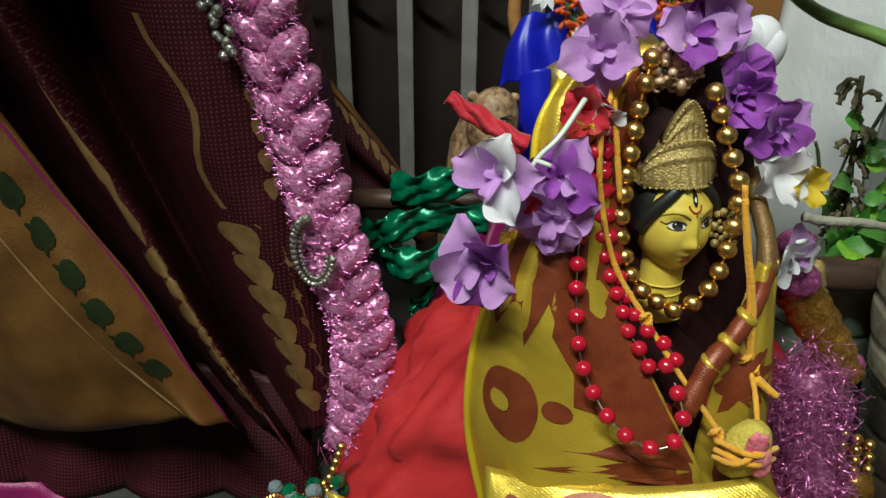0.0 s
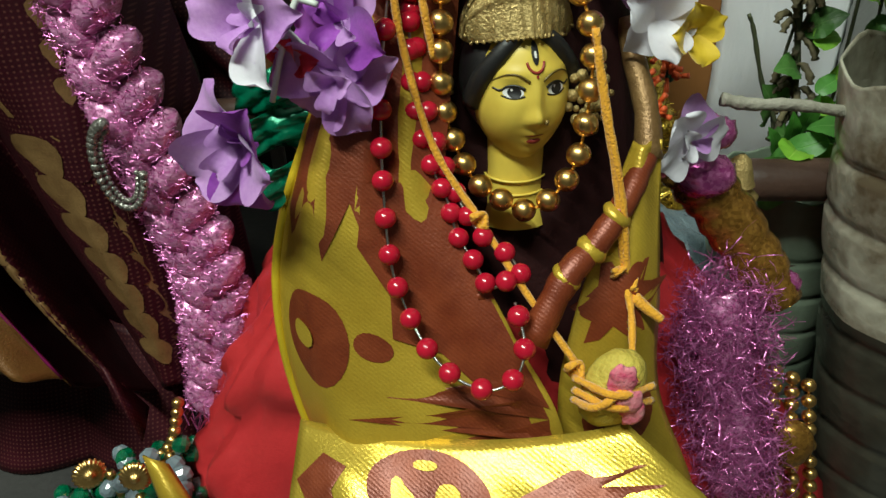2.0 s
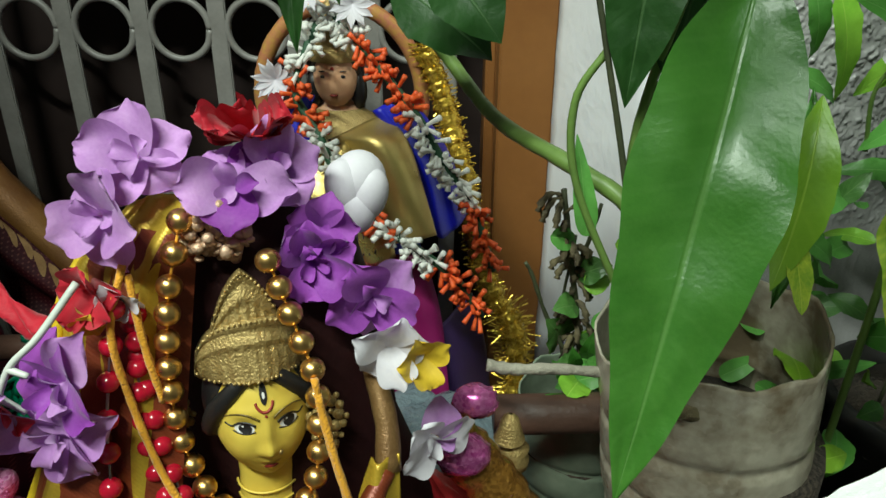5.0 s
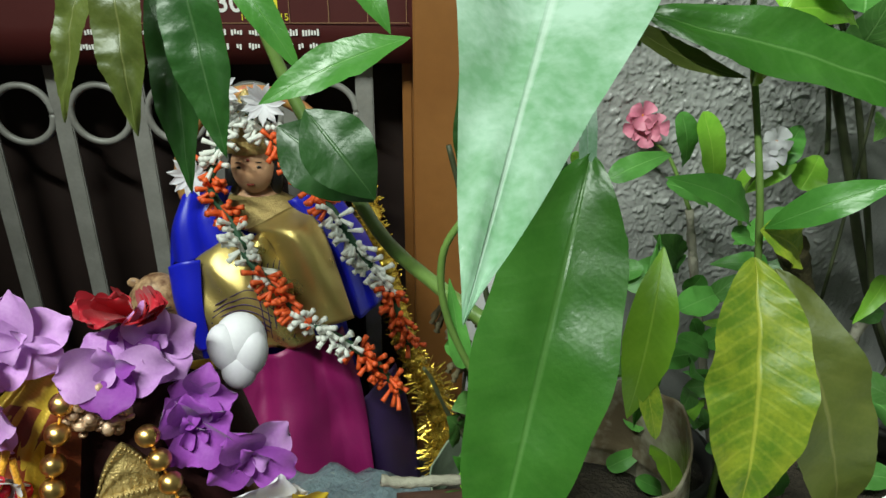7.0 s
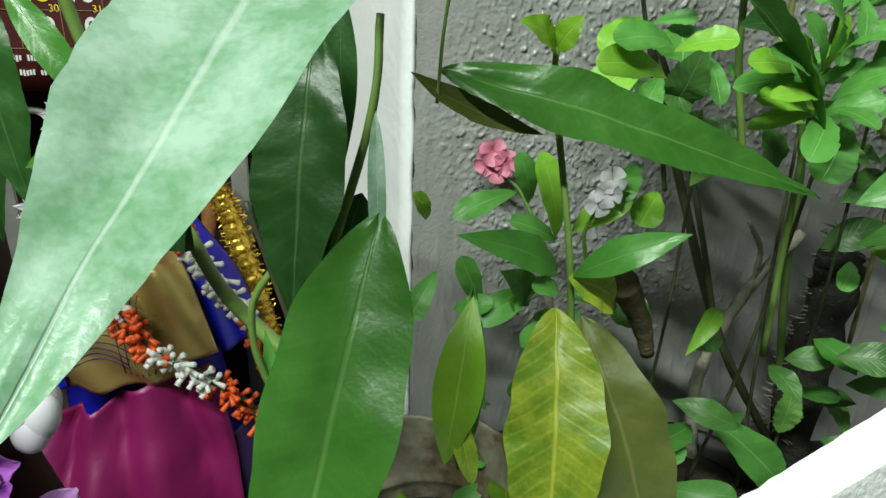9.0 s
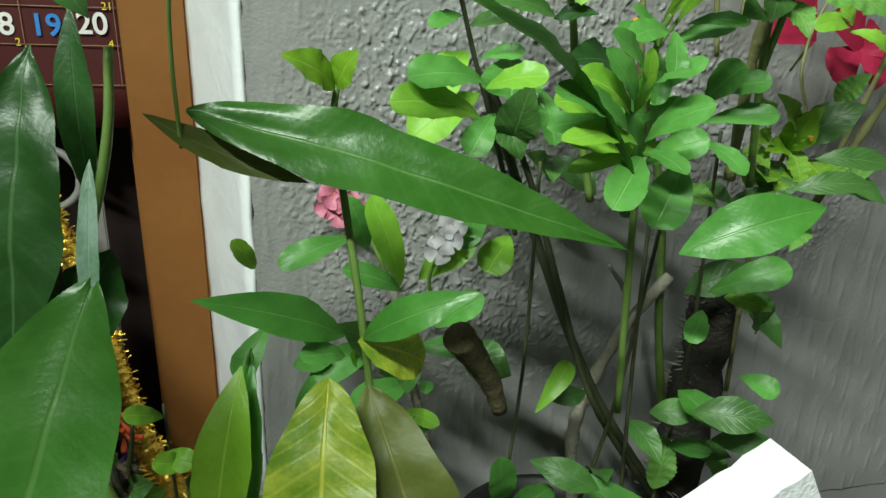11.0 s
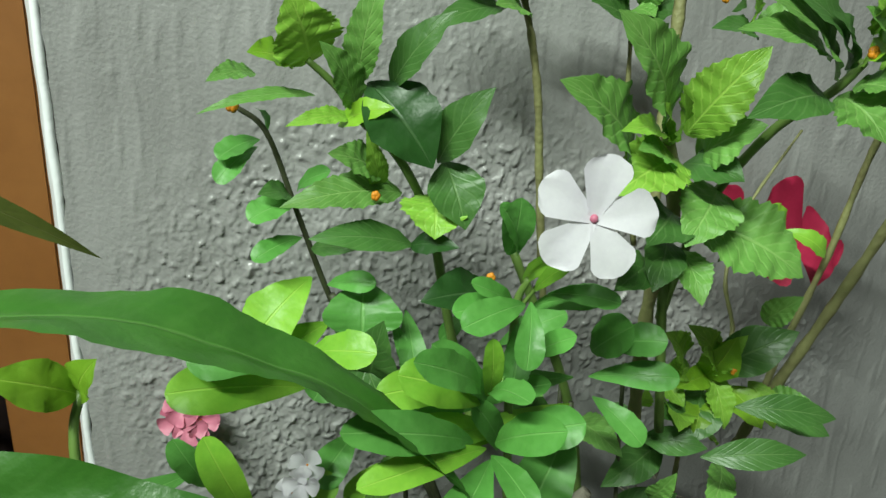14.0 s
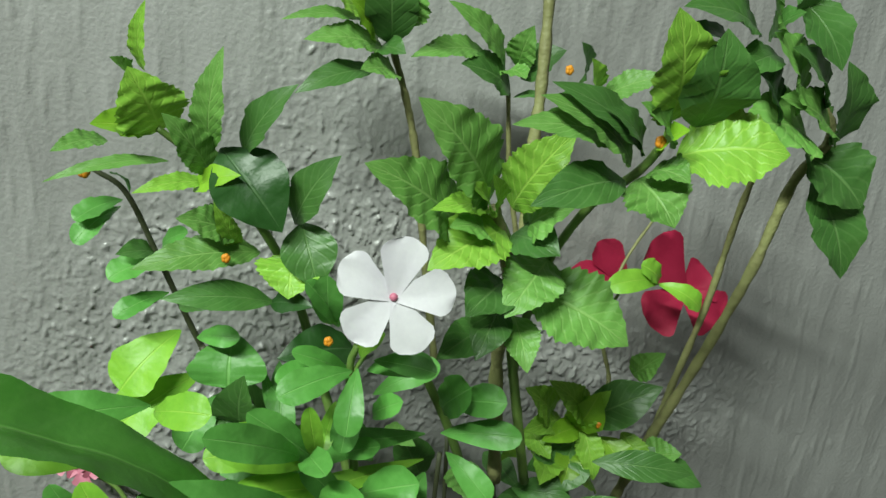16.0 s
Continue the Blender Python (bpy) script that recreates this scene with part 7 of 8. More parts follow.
# tall sprigs against the wall
stem(tall_sprig, [(0.596, 0.655, 0.405), (0.584, 0.65, 0.486), (0.577, 0.645, 0.535), (0.57, 0.642, 0.565), (0.562, 0.64, 0.59)], 0.0024, 0.0017, M_PALESTEM)
blade(tall_sprig, (0.561, 0.638, 0.592), (0.557, 0.622, 0.632), 0.0252, 'dark', 0.12)
blade(tall_sprig, (0.567, 0.638, 0.601), (0.569, 0.622, 0.63), 0.0244, 'serrate', 0.12)
blade(tall_sprig, (0.551, 0.638, 0.6), (0.526, 0.622, 0.617), 0.0186, 'serrate_lime', 0.12)
blade(tall_sprig, (0.548, 0.638, 0.602), (0.509, 0.622, 0.601), 0.0073, 'serrate', 0.12)
blade(tall_sprig, (0.557, 0.638, 0.59), (0.519, 0.622, 0.593), 0.0163, 'serrate', 0.12)
blade(tall_sprig, (0.564, 0.638, 0.578), (0.545, 0.622, 0.581), 0.0179, 'serrate', 0.12)
blade(tall_sprig, (0.555, 0.638, 0.58), (0.515, 0.622, 0.569), 0.0138, 'dark', 0.12)
blade(tall_sprig, (0.554, 0.638, 0.593), (0.54, 0.622, 0.612), 0.0163, 'lime', 0.12)
blade(tall_sprig, (0.555, 0.638, 0.59), (0.566, 0.622, 0.589), 0.0138, 'dark', 0.12)
stem(tall_sprig, [(0.648, 0.66, 0.453), (0.632, 0.655, 0.521), (0.625, 0.65, 0.57)], 0.0017, 0.0012, M_PALESTEM)
blade(tall_sprig, (0.626, 0.65, 0.571), (0.595, 0.634, 0.585), 0.0256, 'dark', 0.12)
blade(tall_sprig, (0.622, 0.65, 0.584), (0.587, 0.634, 0.614), 0.0148, 'serrate', 0.12)
blade(tall_sprig, (0.629, 0.65, 0.584), (0.631, 0.634, 0.605), 0.0168, 'serrate', 0.12)
blade(tall_sprig, (0.631, 0.65, 0.578), (0.649, 0.634, 0.594), 0.0212, 'dark', 0.12)
blade(tall_sprig, (0.611, 0.65, 0.59), (0.57, 0.634, 0.587), 0.0147, 'serrate', 0.12)
blade(tall_sprig, (0.628, 0.65, 0.568), (0.645, 0.634, 0.57), 0.0052, 'dark', 0.12)
blade(tall_sprig, (0.624, 0.65, 0.582), (0.629, 0.634, 0.579), 0.0175, 'serrate', 0.12)

# broad toothed shoot
stem(broad_shoot, [(0.608, 0.56, 0.397), (0.601, 0.55, 0.464), (0.6, 0.54, 0.506), (0.589, 0.533, 0.539)], 0.0034, 0.0026, M_PALESTEM)
stem(broad_shoot, [(0.625, 0.565, 0.391), (0.606, 0.55, 0.477), (0.601, 0.54, 0.515), (0.591, 0.535, 0.536)], 0.0024, 0.0018, M_STEM)
stem(broad_shoot, [(0.625, 0.6, 0.479), (0.628, 0.61, 0.541), (0.631, 0.615, 0.579), (0.632, 0.62, 0.631), (0.629, 0.62, 0.669)], 0.0032, 0.0026, M_PALESTEM)
blade(broad_shoot, (0.587, 0.533, 0.541), (0.555, 0.513, 0.581), 0.0285, 'serrate', 0.12)
blade(broad_shoot, (0.596, 0.533, 0.539), (0.611, 0.513, 0.572), 0.0220, 'serrate_lime', 0.12)
blade(broad_shoot, (0.576, 0.533, 0.53), (0.538, 0.513, 0.559), 0.0268, 'serrate', 0.12)
blade(broad_shoot, (0.587, 0.533, 0.538), (0.561, 0.513, 0.543), 0.0106, 'serrate_lime', 0.12)
blade(broad_shoot, (0.594, 0.533, 0.53), (0.561, 0.513, 0.521), 0.0247, 'serrate_lime', 0.12)
blade(broad_shoot, (0.602, 0.533, 0.53), (0.615, 0.513, 0.546), 0.0211, 'serrate', 0.12)
blade(broad_shoot, (0.613, 0.533, 0.518), (0.591, 0.513, 0.502), 0.0237, 'serrate', 0.12)
blade(broad_shoot, (0.607, 0.533, 0.506), (0.642, 0.513, 0.489), 0.0325, 'serrate', 0.12)
blade(broad_shoot, (0.596, 0.533, 0.509), (0.576, 0.513, 0.503), 0.0221, 'dark', 0.12)
blade(broad_shoot, (0.588, 0.533, 0.536), (0.582, 0.513, 0.556), 0.0106, 'serrate_lime', 0.12)
blade(broad_shoot, (0.587, 0.533, 0.536), (0.573, 0.513, 0.553), 0.0093, 'serrate_lime', 0.12)
blade(broad_shoot, (0.597, 0.533, 0.528), (0.61, 0.513, 0.526), 0.0192, 'dark', 0.12)
blade(broad_shoot, (0.588, 0.533, 0.528), (0.568, 0.513, 0.537), 0.0157, 'serrate', 0.12)
blade(broad_shoot, (0.595, 0.533, 0.499), (0.581, 0.513, 0.485), 0.0165, 'dark', 0.12)
blade(broad_shoot, (0.601, 0.533, 0.494), (0.602, 0.513, 0.479), 0.0154, 'serrate', 0.12)
blade(broad_shoot, (0.59, 0.533, 0.489), (0.566, 0.513, 0.486), 0.0160, 'dark', 0.12)

# leaning shoots with orange buds
stem(leaning_shoot, [(0.694, 0.6, 0.35), (0.7, 0.59, 0.387), (0.714, 0.575, 0.447), (0.723, 0.56, 0.502), (0.729, 0.552, 0.546), (0.741, 0.55, 0.567), (0.728, 0.548, 0.585)], 0.003, 0.002, M_PALESTEM)
stem(leaning_shoot, [(0.721, 0.62, 0.365), (0.727, 0.62, 0.396), (0.736, 0.61, 0.462), (0.739, 0.6, 0.521), (0.735, 0.58, 0.566)], 0.0022, 0.0016, M_PALESTEM)
stem(leaning_shoot, [(0.61, 0.555, 0.455), (0.612, 0.54, 0.505), (0.62, 0.52, 0.541), (0.631, 0.505, 0.559), (0.636, 0.5, 0.569)], 0.002, 0.0015, M_STEM)
blade(leaning_shoot, (0.637, 0.5, 0.577), (0.627, 0.485, 0.613), 0.0271, 'serrate_lime', 0.12)
blade(leaning_shoot, (0.648, 0.5, 0.576), (0.644, 0.485, 0.608), 0.0265, 'dark', 0.12)
blade(leaning_shoot, (0.642, 0.5, 0.566), (0.674, 0.485, 0.57), 0.0312, 'serrate_lime', 0.12)
blade(leaning_shoot, (0.635, 0.5, 0.567), (0.637, 0.485, 0.577), 0.0113, 'lime', 0.12)
blade(leaning_shoot, (0.626, 0.5, 0.563), (0.587, 0.485, 0.586), 0.0169, 'serrate', 0.12)
blade(leaning_shoot, (0.622, 0.5, 0.569), (0.579, 0.485, 0.577), 0.0138, 'serrate', 0.12)
blade(leaning_shoot, (0.629, 0.5, 0.558), (0.637, 0.485, 0.545), 0.0252, 'serrate', 0.12)
blade(leaning_shoot, (0.625, 0.5, 0.557), (0.587, 0.485, 0.552), 0.0169, 'dark', 0.12)
blade(leaning_shoot, (0.63, 0.5, 0.565), (0.59, 0.485, 0.59), 0.0129, 'dark', 0.12)
blade(leaning_shoot, (0.634, 0.5, 0.561), (0.64, 0.485, 0.56), 0.0148, 'serrate', 0.12)
blade(leaning_shoot, (0.629, 0.5, 0.566), (0.608, 0.485, 0.583), 0.0128, 'dark', 0.12)
blade(leaning_shoot, (0.639, 0.5, 0.569), (0.619, 0.485, 0.585), 0.0119, 'serrate', 0.12)
blade(leaning_shoot, (0.647, 0.58, 0.576), (0.669, 0.564, 0.588), 0.0128, 'serrate', 0.12)
blade(leaning_shoot, (0.642, 0.58, 0.575), (0.634, 0.564, 0.594), 0.0142, 'serrate_lime', 0.12)
blade(leaning_shoot, (0.636, 0.58, 0.583), (0.629, 0.564, 0.6), 0.0127, 'dark', 0.12)
blade(leaning_shoot, (0.65, 0.58, 0.572), (0.618, 0.564, 0.576), 0.0114, 'dark', 0.12)
blade(leaning_shoot, (0.705, 0.552, 0.609), (0.679, 0.536, 0.633), 0.0307, 'serrate', 0.12)
blade(leaning_shoot, (0.699, 0.552, 0.607), (0.656, 0.536, 0.615), 0.0220, 'dark', 0.12)
blade(leaning_shoot, (0.704, 0.552, 0.605), (0.707, 0.536, 0.616), 0.0154, 'dark', 0.12)
blade(leaning_shoot, (0.713, 0.552, 0.614), (0.707, 0.536, 0.636), 0.0164, 'dark', 0.12)
blade(leaning_shoot, (0.713, 0.552, 0.622), (0.728, 0.536, 0.595), 0.0225, 'dark', 0.12)
blade(leaning_shoot, (0.722, 0.552, 0.578), (0.695, 0.536, 0.608), 0.0287, 'serrate', 0.12)
blade(leaning_shoot, (0.742, 0.552, 0.565), (0.703, 0.536, 0.584), 0.0241, 'serrate', 0.12)
blade(leaning_shoot, (0.731, 0.552, 0.566), (0.687, 0.536, 0.572), 0.0342, 'serrate', 0.12)
blade(leaning_shoot, (0.743, 0.552, 0.563), (0.73, 0.536, 0.599), 0.0250, 'dark', 0.12)
blade(leaning_shoot, (0.732, 0.552, 0.559), (0.752, 0.536, 0.539), 0.0360, 'dark', 0.12)
blade(leaning_shoot, (0.738, 0.552, 0.548), (0.75, 0.536, 0.507), 0.0283, 'dark', 0.12)
blade(leaning_shoot, (0.713, 0.552, 0.572), (0.689, 0.536, 0.595), 0.0228, 'deep', 0.12)
blade(leaning_shoot, (0.71, 0.552, 0.599), (0.68, 0.536, 0.591), 0.0155, 'dark', 0.12)
blade(leaning_shoot, (0.735, 0.552, 0.579), (0.704, 0.536, 0.603), 0.0204, 'dark', 0.12)
blade(leaning_shoot, (0.688, 0.552, 0.603), (0.653, 0.536, 0.605), 0.0090, 'deep', 0.12)

# low shoot with lime leaves
stem(low_shoot, [(0.681, 0.62, 0.212), (0.661, 0.6, 0.346), (0.663, 0.59, 0.405), (0.68, 0.6, 0.423), (0.677, 0.61, 0.451), (0.689, 0.62, 0.485), (0.72, 0.63, 0.526)], 0.0018, 0.0007, M_PALESTEM)
blade(low_shoot, (0.667, 0.585, 0.415), (0.693, 0.57, 0.436), 0.0229, 'dark', 0.12)
blade(low_shoot, (0.662, 0.585, 0.413), (0.634, 0.57, 0.444), 0.0172, 'serrate_lime', 0.12)
blade(low_shoot, (0.661, 0.585, 0.409), (0.664, 0.57, 0.385), 0.015, 'serrate_lime', 0.12)
blade(low_shoot, (0.684, 0.585, 0.403), (0.693, 0.57, 0.383), 0.0152, 'serrate_lime', 0.12)
blade(low_shoot, (0.656, 0.585, 0.411), (0.667, 0.57, 0.437), 0.0149, 'serrate_lime', 0.12)
blade(low_shoot, (0.685, 0.585, 0.391), (0.727, 0.57, 0.376), 0.0183, 'dark', 0.12)
blade(low_shoot, (0.649, 0.585, 0.413), (0.623, 0.57, 0.416), 0.0131, 'serrate_lime', 0.12)
blade(low_shoot, (0.658, 0.585, 0.4), (0.641, 0.57, 0.378), 0.026, 'dark', 0.12)
blade(low_shoot, (0.621, 0.585, 0.392), (0.618, 0.57, 0.412), 0.0114, 'serrate_lime', 0.12)
blade(low_shoot, (0.685, 0.585, 0.437), (0.693, 0.57, 0.456), 0.0142, 'serrate', 0.12)
blade(low_shoot, (0.542, 0.49, 0.382), (0.607, 0.48, 0.407), 0.028, 'lance', 0.12)
blade(low_shoot, (0.625, 0.53, 0.4), (0.669, 0.52, 0.404), 0.0137, 'dark', 0.12)
blade(low_shoot, (0.652, 0.55, 0.411), (0.699, 0.54, 0.407), 0.0145, 'dark', 0.12)

blade(low_shoot, (0.661, 0.585, 0.411), (0.694, 0.569, 0.438), 0.0233, 'dark', 0.12)
blade(low_shoot, (0.657, 0.585, 0.407), (0.661, 0.569, 0.437), 0.0198, 'lime', 0.12)
blade(low_shoot, (0.657, 0.585, 0.398), (0.647, 0.569, 0.384), 0.0164, 'lime', 0.12)
blade(low_shoot, (0.672, 0.585, 0.401), (0.685, 0.569, 0.384), 0.0174, 'lime', 0.12)
blade(low_shoot, (0.698, 0.585, 0.387), (0.711, 0.569, 0.398), 0.0182, 'serrate', 0.12)
blade(low_shoot, (0.631, 0.585, 0.409), (0.639, 0.569, 0.4), 0.0137, 'serrate_lime', 0.12)
blade(low_shoot, (0.643, 0.585, 0.415), (0.622, 0.569, 0.441), 0.0193, 'serrate_lime', 0.12)
blade(low_shoot, (0.659, 0.585, 0.408), (0.633, 0.569, 0.411), 0.0127, 'lime', 0.12)
blade(low_shoot, (0.651, 0.585, 0.391), (0.626, 0.569, 0.395), 0.0144, 'dark', 0.12)

# crown of thorns
stem(crown_of_thorns, [(0.75, 0.66, -0.279), (0.678, 0.65, 0.093), (0.671, 0.64, 0.249), (0.668, 0.64, 0.28)], 0.0229, 0.0164, M_THORN)
stem(crown_of_thorns, [(0.598, 0.65, 0.008), (0.575, 0.648, 0.141), (0.579, 0.645, 0.199), (0.599, 0.64, 0.258), (0.627, 0.635, 0.303)], 0.0058, 0.0042, M_BARK)
stem(crown_of_thorns, [(0.599, 0.64, 0.258), (0.593, 0.632, 0.291), (0.574, 0.625, 0.317)], 0.0026, 0.0016, M_BARK)
stem(crown_of_thorns, [(0.644, 0.625, 0.104), (0.575, 0.622, 0.208), (0.536, 0.615, 0.305), (0.504, 0.61, 0.389), (0.471, 0.605, 0.45)], 0.0026, 0.0018, M_DARKSTEM)
stem(crown_of_thorns, [(0.707, 0.66, 0.021), (0.586, 0.64, 0.201), (0.517, 0.625, 0.344), (0.476, 0.62, 0.444)], 0.0039, 0.0028, M_DARKSTEM)
stem(crown_of_thorns, [(0.674, 0.66, 0.085), (0.635, 0.65, 0.246), (0.606, 0.63, 0.367), (0.561, 0.62, 0.467)], 0.0037, 0.0024, M_STEM)
stem(crown_of_thorns, [(0.43, 0.655, 0.291), (0.413, 0.665, 0.328), (0.396, 0.668, 0.341)], 0.0017, 0.0011, M_STEM)
stem(crown_of_thorns, [(0.487, 0.64, 0.031), (0.443, 0.65, 0.225), (0.43, 0.655, 0.291)], 0.004, 0.003, M_BARK)
stem(crown_of_thorns, [(0.46, 0.63, 0.274), (0.447, 0.615, 0.316), (0.456, 0.608, 0.342)], 0.0017, 0.001, M_STEM)
blade(crown_of_thorns, (0.401, 0.63, 0.341), (0.354, 0.61, 0.331), 0.0216, 'round', 0.12)
blade(crown_of_thorns, (0.409, 0.63, 0.332), (0.395, 0.61, 0.375), 0.0195, 'round', 0.12)
blade(crown_of_thorns, (0.432, 0.63, 0.302), (0.392, 0.61, 0.328), 0.0201, 'round', 0.12)
blade(crown_of_thorns, (0.431, 0.63, 0.306), (0.409, 0.61, 0.375), 0.0241, 'round_lime', 0.12)
blade(crown_of_thorns, (0.443, 0.63, 0.31), (0.474, 0.61, 0.346), 0.0281, 'round_lime', 0.12)
blade(crown_of_thorns, (0.503, 0.63, 0.339), (0.483, 0.61, 0.322), 0.03, 'round_lime', 0.12)
blade(crown_of_thorns, (0.486, 0.63, 0.36), (0.463, 0.61, 0.341), 0.0258, 'round', 0.12)
blade(crown_of_thorns, (0.422, 0.63, 0.266), (0.373, 0.61, 0.252), 0.0289, 'round', 0.12)
blade(crown_of_thorns, (0.455, 0.63, 0.274), (0.483, 0.61, 0.305), 0.0249, 'round', 0.12)
blade(crown_of_thorns, (0.475, 0.63, 0.254), (0.506, 0.61, 0.244), 0.0297, 'dark', 0.12)
blade(crown_of_thorns, (0.418, 0.63, 0.257), (0.388, 0.61, 0.291), 0.0249, 'dark', 0.12)
blade(crown_of_thorns, (0.339, 0.63, 0.322), (0.328, 0.61, 0.349), 0.0153, 'round_lime', 0.12)
blade(crown_of_thorns, (0.347, 0.63, 0.283), (0.326, 0.61, 0.255), 0.0238, 'round', 0.12)
blade(crown_of_thorns, (0.36, 0.63, 0.251), (0.385, 0.61, 0.265), 0.0205, 'round', 0.12)
blade(crown_of_thorns, (0.458, 0.55, 0.451), (0.417, 0.53, 0.456), 0.0241, 'round', 0.12)
blade(crown_of_thorns, (0.459, 0.55, 0.448), (0.484, 0.53, 0.457), 0.02, 'round_lime', 0.12)
blade(crown_of_thorns, (0.458, 0.55, 0.433), (0.409, 0.53, 0.445), 0.0246, 'round_lime', 0.12)
blade(crown_of_thorns, (0.571, 0.55, 0.431), (0.485, 0.53, 0.433), 0.0213, 'round', 0.12)
blade(crown_of_thorns, (0.571, 0.55, 0.418), (0.498, 0.53, 0.411), 0.0144, 'round_lime', 0.12)
blade(crown_of_thorns, (0.572, 0.55, 0.411), (0.549, 0.53, 0.38), 0.033, 'round', 0.12)
blade(crown_of_thorns, (0.581, 0.55, 0.421), (0.597, 0.53, 0.408), 0.0164, 'round', 0.12)
blade(crown_of_thorns, (0.578, 0.55, 0.431), (0.609, 0.53, 0.439), 0.0162, 'round', 0.12)
blade(crown_of_thorns, (0.578, 0.55, 0.443), (0.585, 0.53, 0.464), 0.0224, 'round', 0.12)
blade(crown_of_thorns, (0.581, 0.55, 0.446), (0.601, 0.53, 0.456), 0.0192, 'round', 0.12)
blade(crown_of_thorns, (0.602, 0.55, 0.331), (0.638, 0.53, 0.353), 0.0252, 'round', 0.12)
blade(crown_of_thorns, (0.601, 0.55, 0.319), (0.582, 0.53, 0.31), 0.0182, 'round', 0.12)
blade(crown_of_thorns, (0.635, 0.55, 0.271), (0.65, 0.53, 0.269), 0.0192, 'round', 0.12)
blade(crown_of_thorns, (0.553, 0.6, 0.169), (0.611, 0.57, 0.121), 0.0441, 'round', 0.12)
blade(crown_of_thorns, (0.526, 0.6, 0.095), (0.58, 0.57, 0.108), 0.0286, 'round', 0.12)
blade(crown_of_thorns, (0.511, 0.6, 0.137), (0.528, 0.57, 0.181), 0.0268, 'round', 0.12)
blade(crown_of_thorns, (0.5, 0.6, 0.149), (0.489, 0.57, 0.209), 0.0264, 'round', 0.12)
blade(crown_of_thorns, (0.519, 0.6, 0.142), (0.529, 0.57, 0.149), 0.0267, 'round', 0.12)
blade(crown_of_thorns, (0.627, 0.6, 0.182), (0.643, 0.57, 0.196), 0.0179, 'round', 0.12)

# lance-leaved seedling standing in the cut bottle
stem(lance_seedling, [(0.402, 0.5, 0.104), (0.4, 0.49, 0.269), (0.394, 0.490, 0.349), (0.384, 0.51, 0.432), (0.385, 0.52, 0.454)], 0.0022, 0.0015, M_STEM)
blade(lance_seedling, (0.385, 0.483, 0.352), (0.328, 0.45, 0.388), 0.0177, 'lance', 0.12)
blade(lance_seedling, (0.393, 0.483, 0.35), (0.439, 0.46, 0.381), 0.0167, 'lance', 0.12)
blade(lance_seedling, (0.391, 0.483, 0.349), (0.424, 0.5, 0.326), 0.025, 'yellow', 0.12)
blade(lance_seedling, (0.385, 0.52, 0.452), (0.362, 0.505, 0.468), 0.0165, 'lime', 0.12)
blade(lance_seedling, (0.385, 0.52, 0.452), (0.394, 0.51, 0.470), 0.0140, 'lime', 0.12)
blade(lance_seedling, (0.386, 0.51, 0.417), (0.374, 0.49, 0.434), 0.0154, 'lime', 0.12)
blade(lance_seedling, (0.386, 0.51, 0.414), (0.391, 0.49, 0.431), 0.0160, 'lime', 0.12)
blade(lance_seedling, (0.385, 0.48, 0.344), (0.366, 0.46, 0.356), 0.0139, 'round', 0.12)
blade(lance_seedling, (0.377, 0.458, 0.347), (0.369, 0.412, 0.246), 0.0450, 'yellow', 0.12)
blade(lance_seedling, (0.394, 0.468, 0.336), (0.430, 0.43, 0.215), 0.0430, 'olive', 0.12)
blade(lance_seedling, (0.342, 0.475, 0.345), (0.328, 0.455, 0.262), 0.0240, 'lime', 0.12)
blade(lance_seedling, (0.345, 0.49, 0.345), (0.338, 0.47, 0.245), 0.0180, 'lance', 0.12)

# sapling with long glossy leaves
stem(sapling, [(0.29, 0.485, 0.17), (0.272, 0.48, 0.26), (0.268, 0.482, 0.33), (0.295, 0.491, 0.427), (0.3, 0.5, 0.47)], 0.0028, 0.0018, M_STEM)
stem(sapling, [(0.288, 0.48, 0.208), (0.27, 0.48, 0.244), (0.243, 0.48, 0.302), (0.239, 0.48, 0.34), (0.252, 0.48, 0.364), (0.261, 0.48, 0.382), (0.26, 0.48, 0.407)], 0.002, 0.0017, M_STEM)
stem(sapling, [(0.283, 0.475, 0.218), (0.274, 0.475, 0.256), (0.262, 0.475, 0.312), (0.25, 0.475, 0.36), (0.241, 0.475, 0.395)], 0.0017, 0.0013, M_DARKSTEM)
stem(sapling, [(0.294, 0.49, 0.208), (0.278, 0.49, 0.307), (0.274, 0.49, 0.363), (0.273, 0.49, 0.399)], 0.0018, 0.0013, M_DARKSTEM)
stem(sapling, [(0.292, 0.475, 0.215), (0.285, 0.48, 0.262), (0.270, 0.49, 0.289), (0.243, 0.515, 0.302), (0.212, 0.56, 0.311), (0.187, 0.60, 0.334), (0.159, 0.63, 0.368), (0.135, 0.64, 0.43), (0.115, 0.64, 0.52)], 0.0045, 0.004, M_STEM)
blade(sapling, (0.297, 0.452, 0.398), (0.247, 0.376, 0.214), 0.055, 'glossy', 0.05)
blade(sapling, (0.296, 0.45, 0.535), (0.229, 0.260, 0.434), 0.054, 'pale', 0.03)
blade(sapling, (0.326, 0.497, 0.447), (0.506, 0.47, 0.393), 0.032, 'glossy', 0.04)
blade(sapling, (0.312, 0.486, 0.448), (0.372, 0.484, 0.421), 0.012, 'brown', -0.1)
blade(sapling, (0.296, 0.47, 0.435), (0.296, 0.44, 0.357), 0.0075, 'pale', 0.05)
stem(sapling, [(0.324, 0.49, 0.434), (0.325, 0.48, 0.47), (0.329, 0.47, 0.497), (0.340, 0.462, 0.505), (0.350, 0.462, 0.509)], 0.0008, 0.0008, M_STEM)
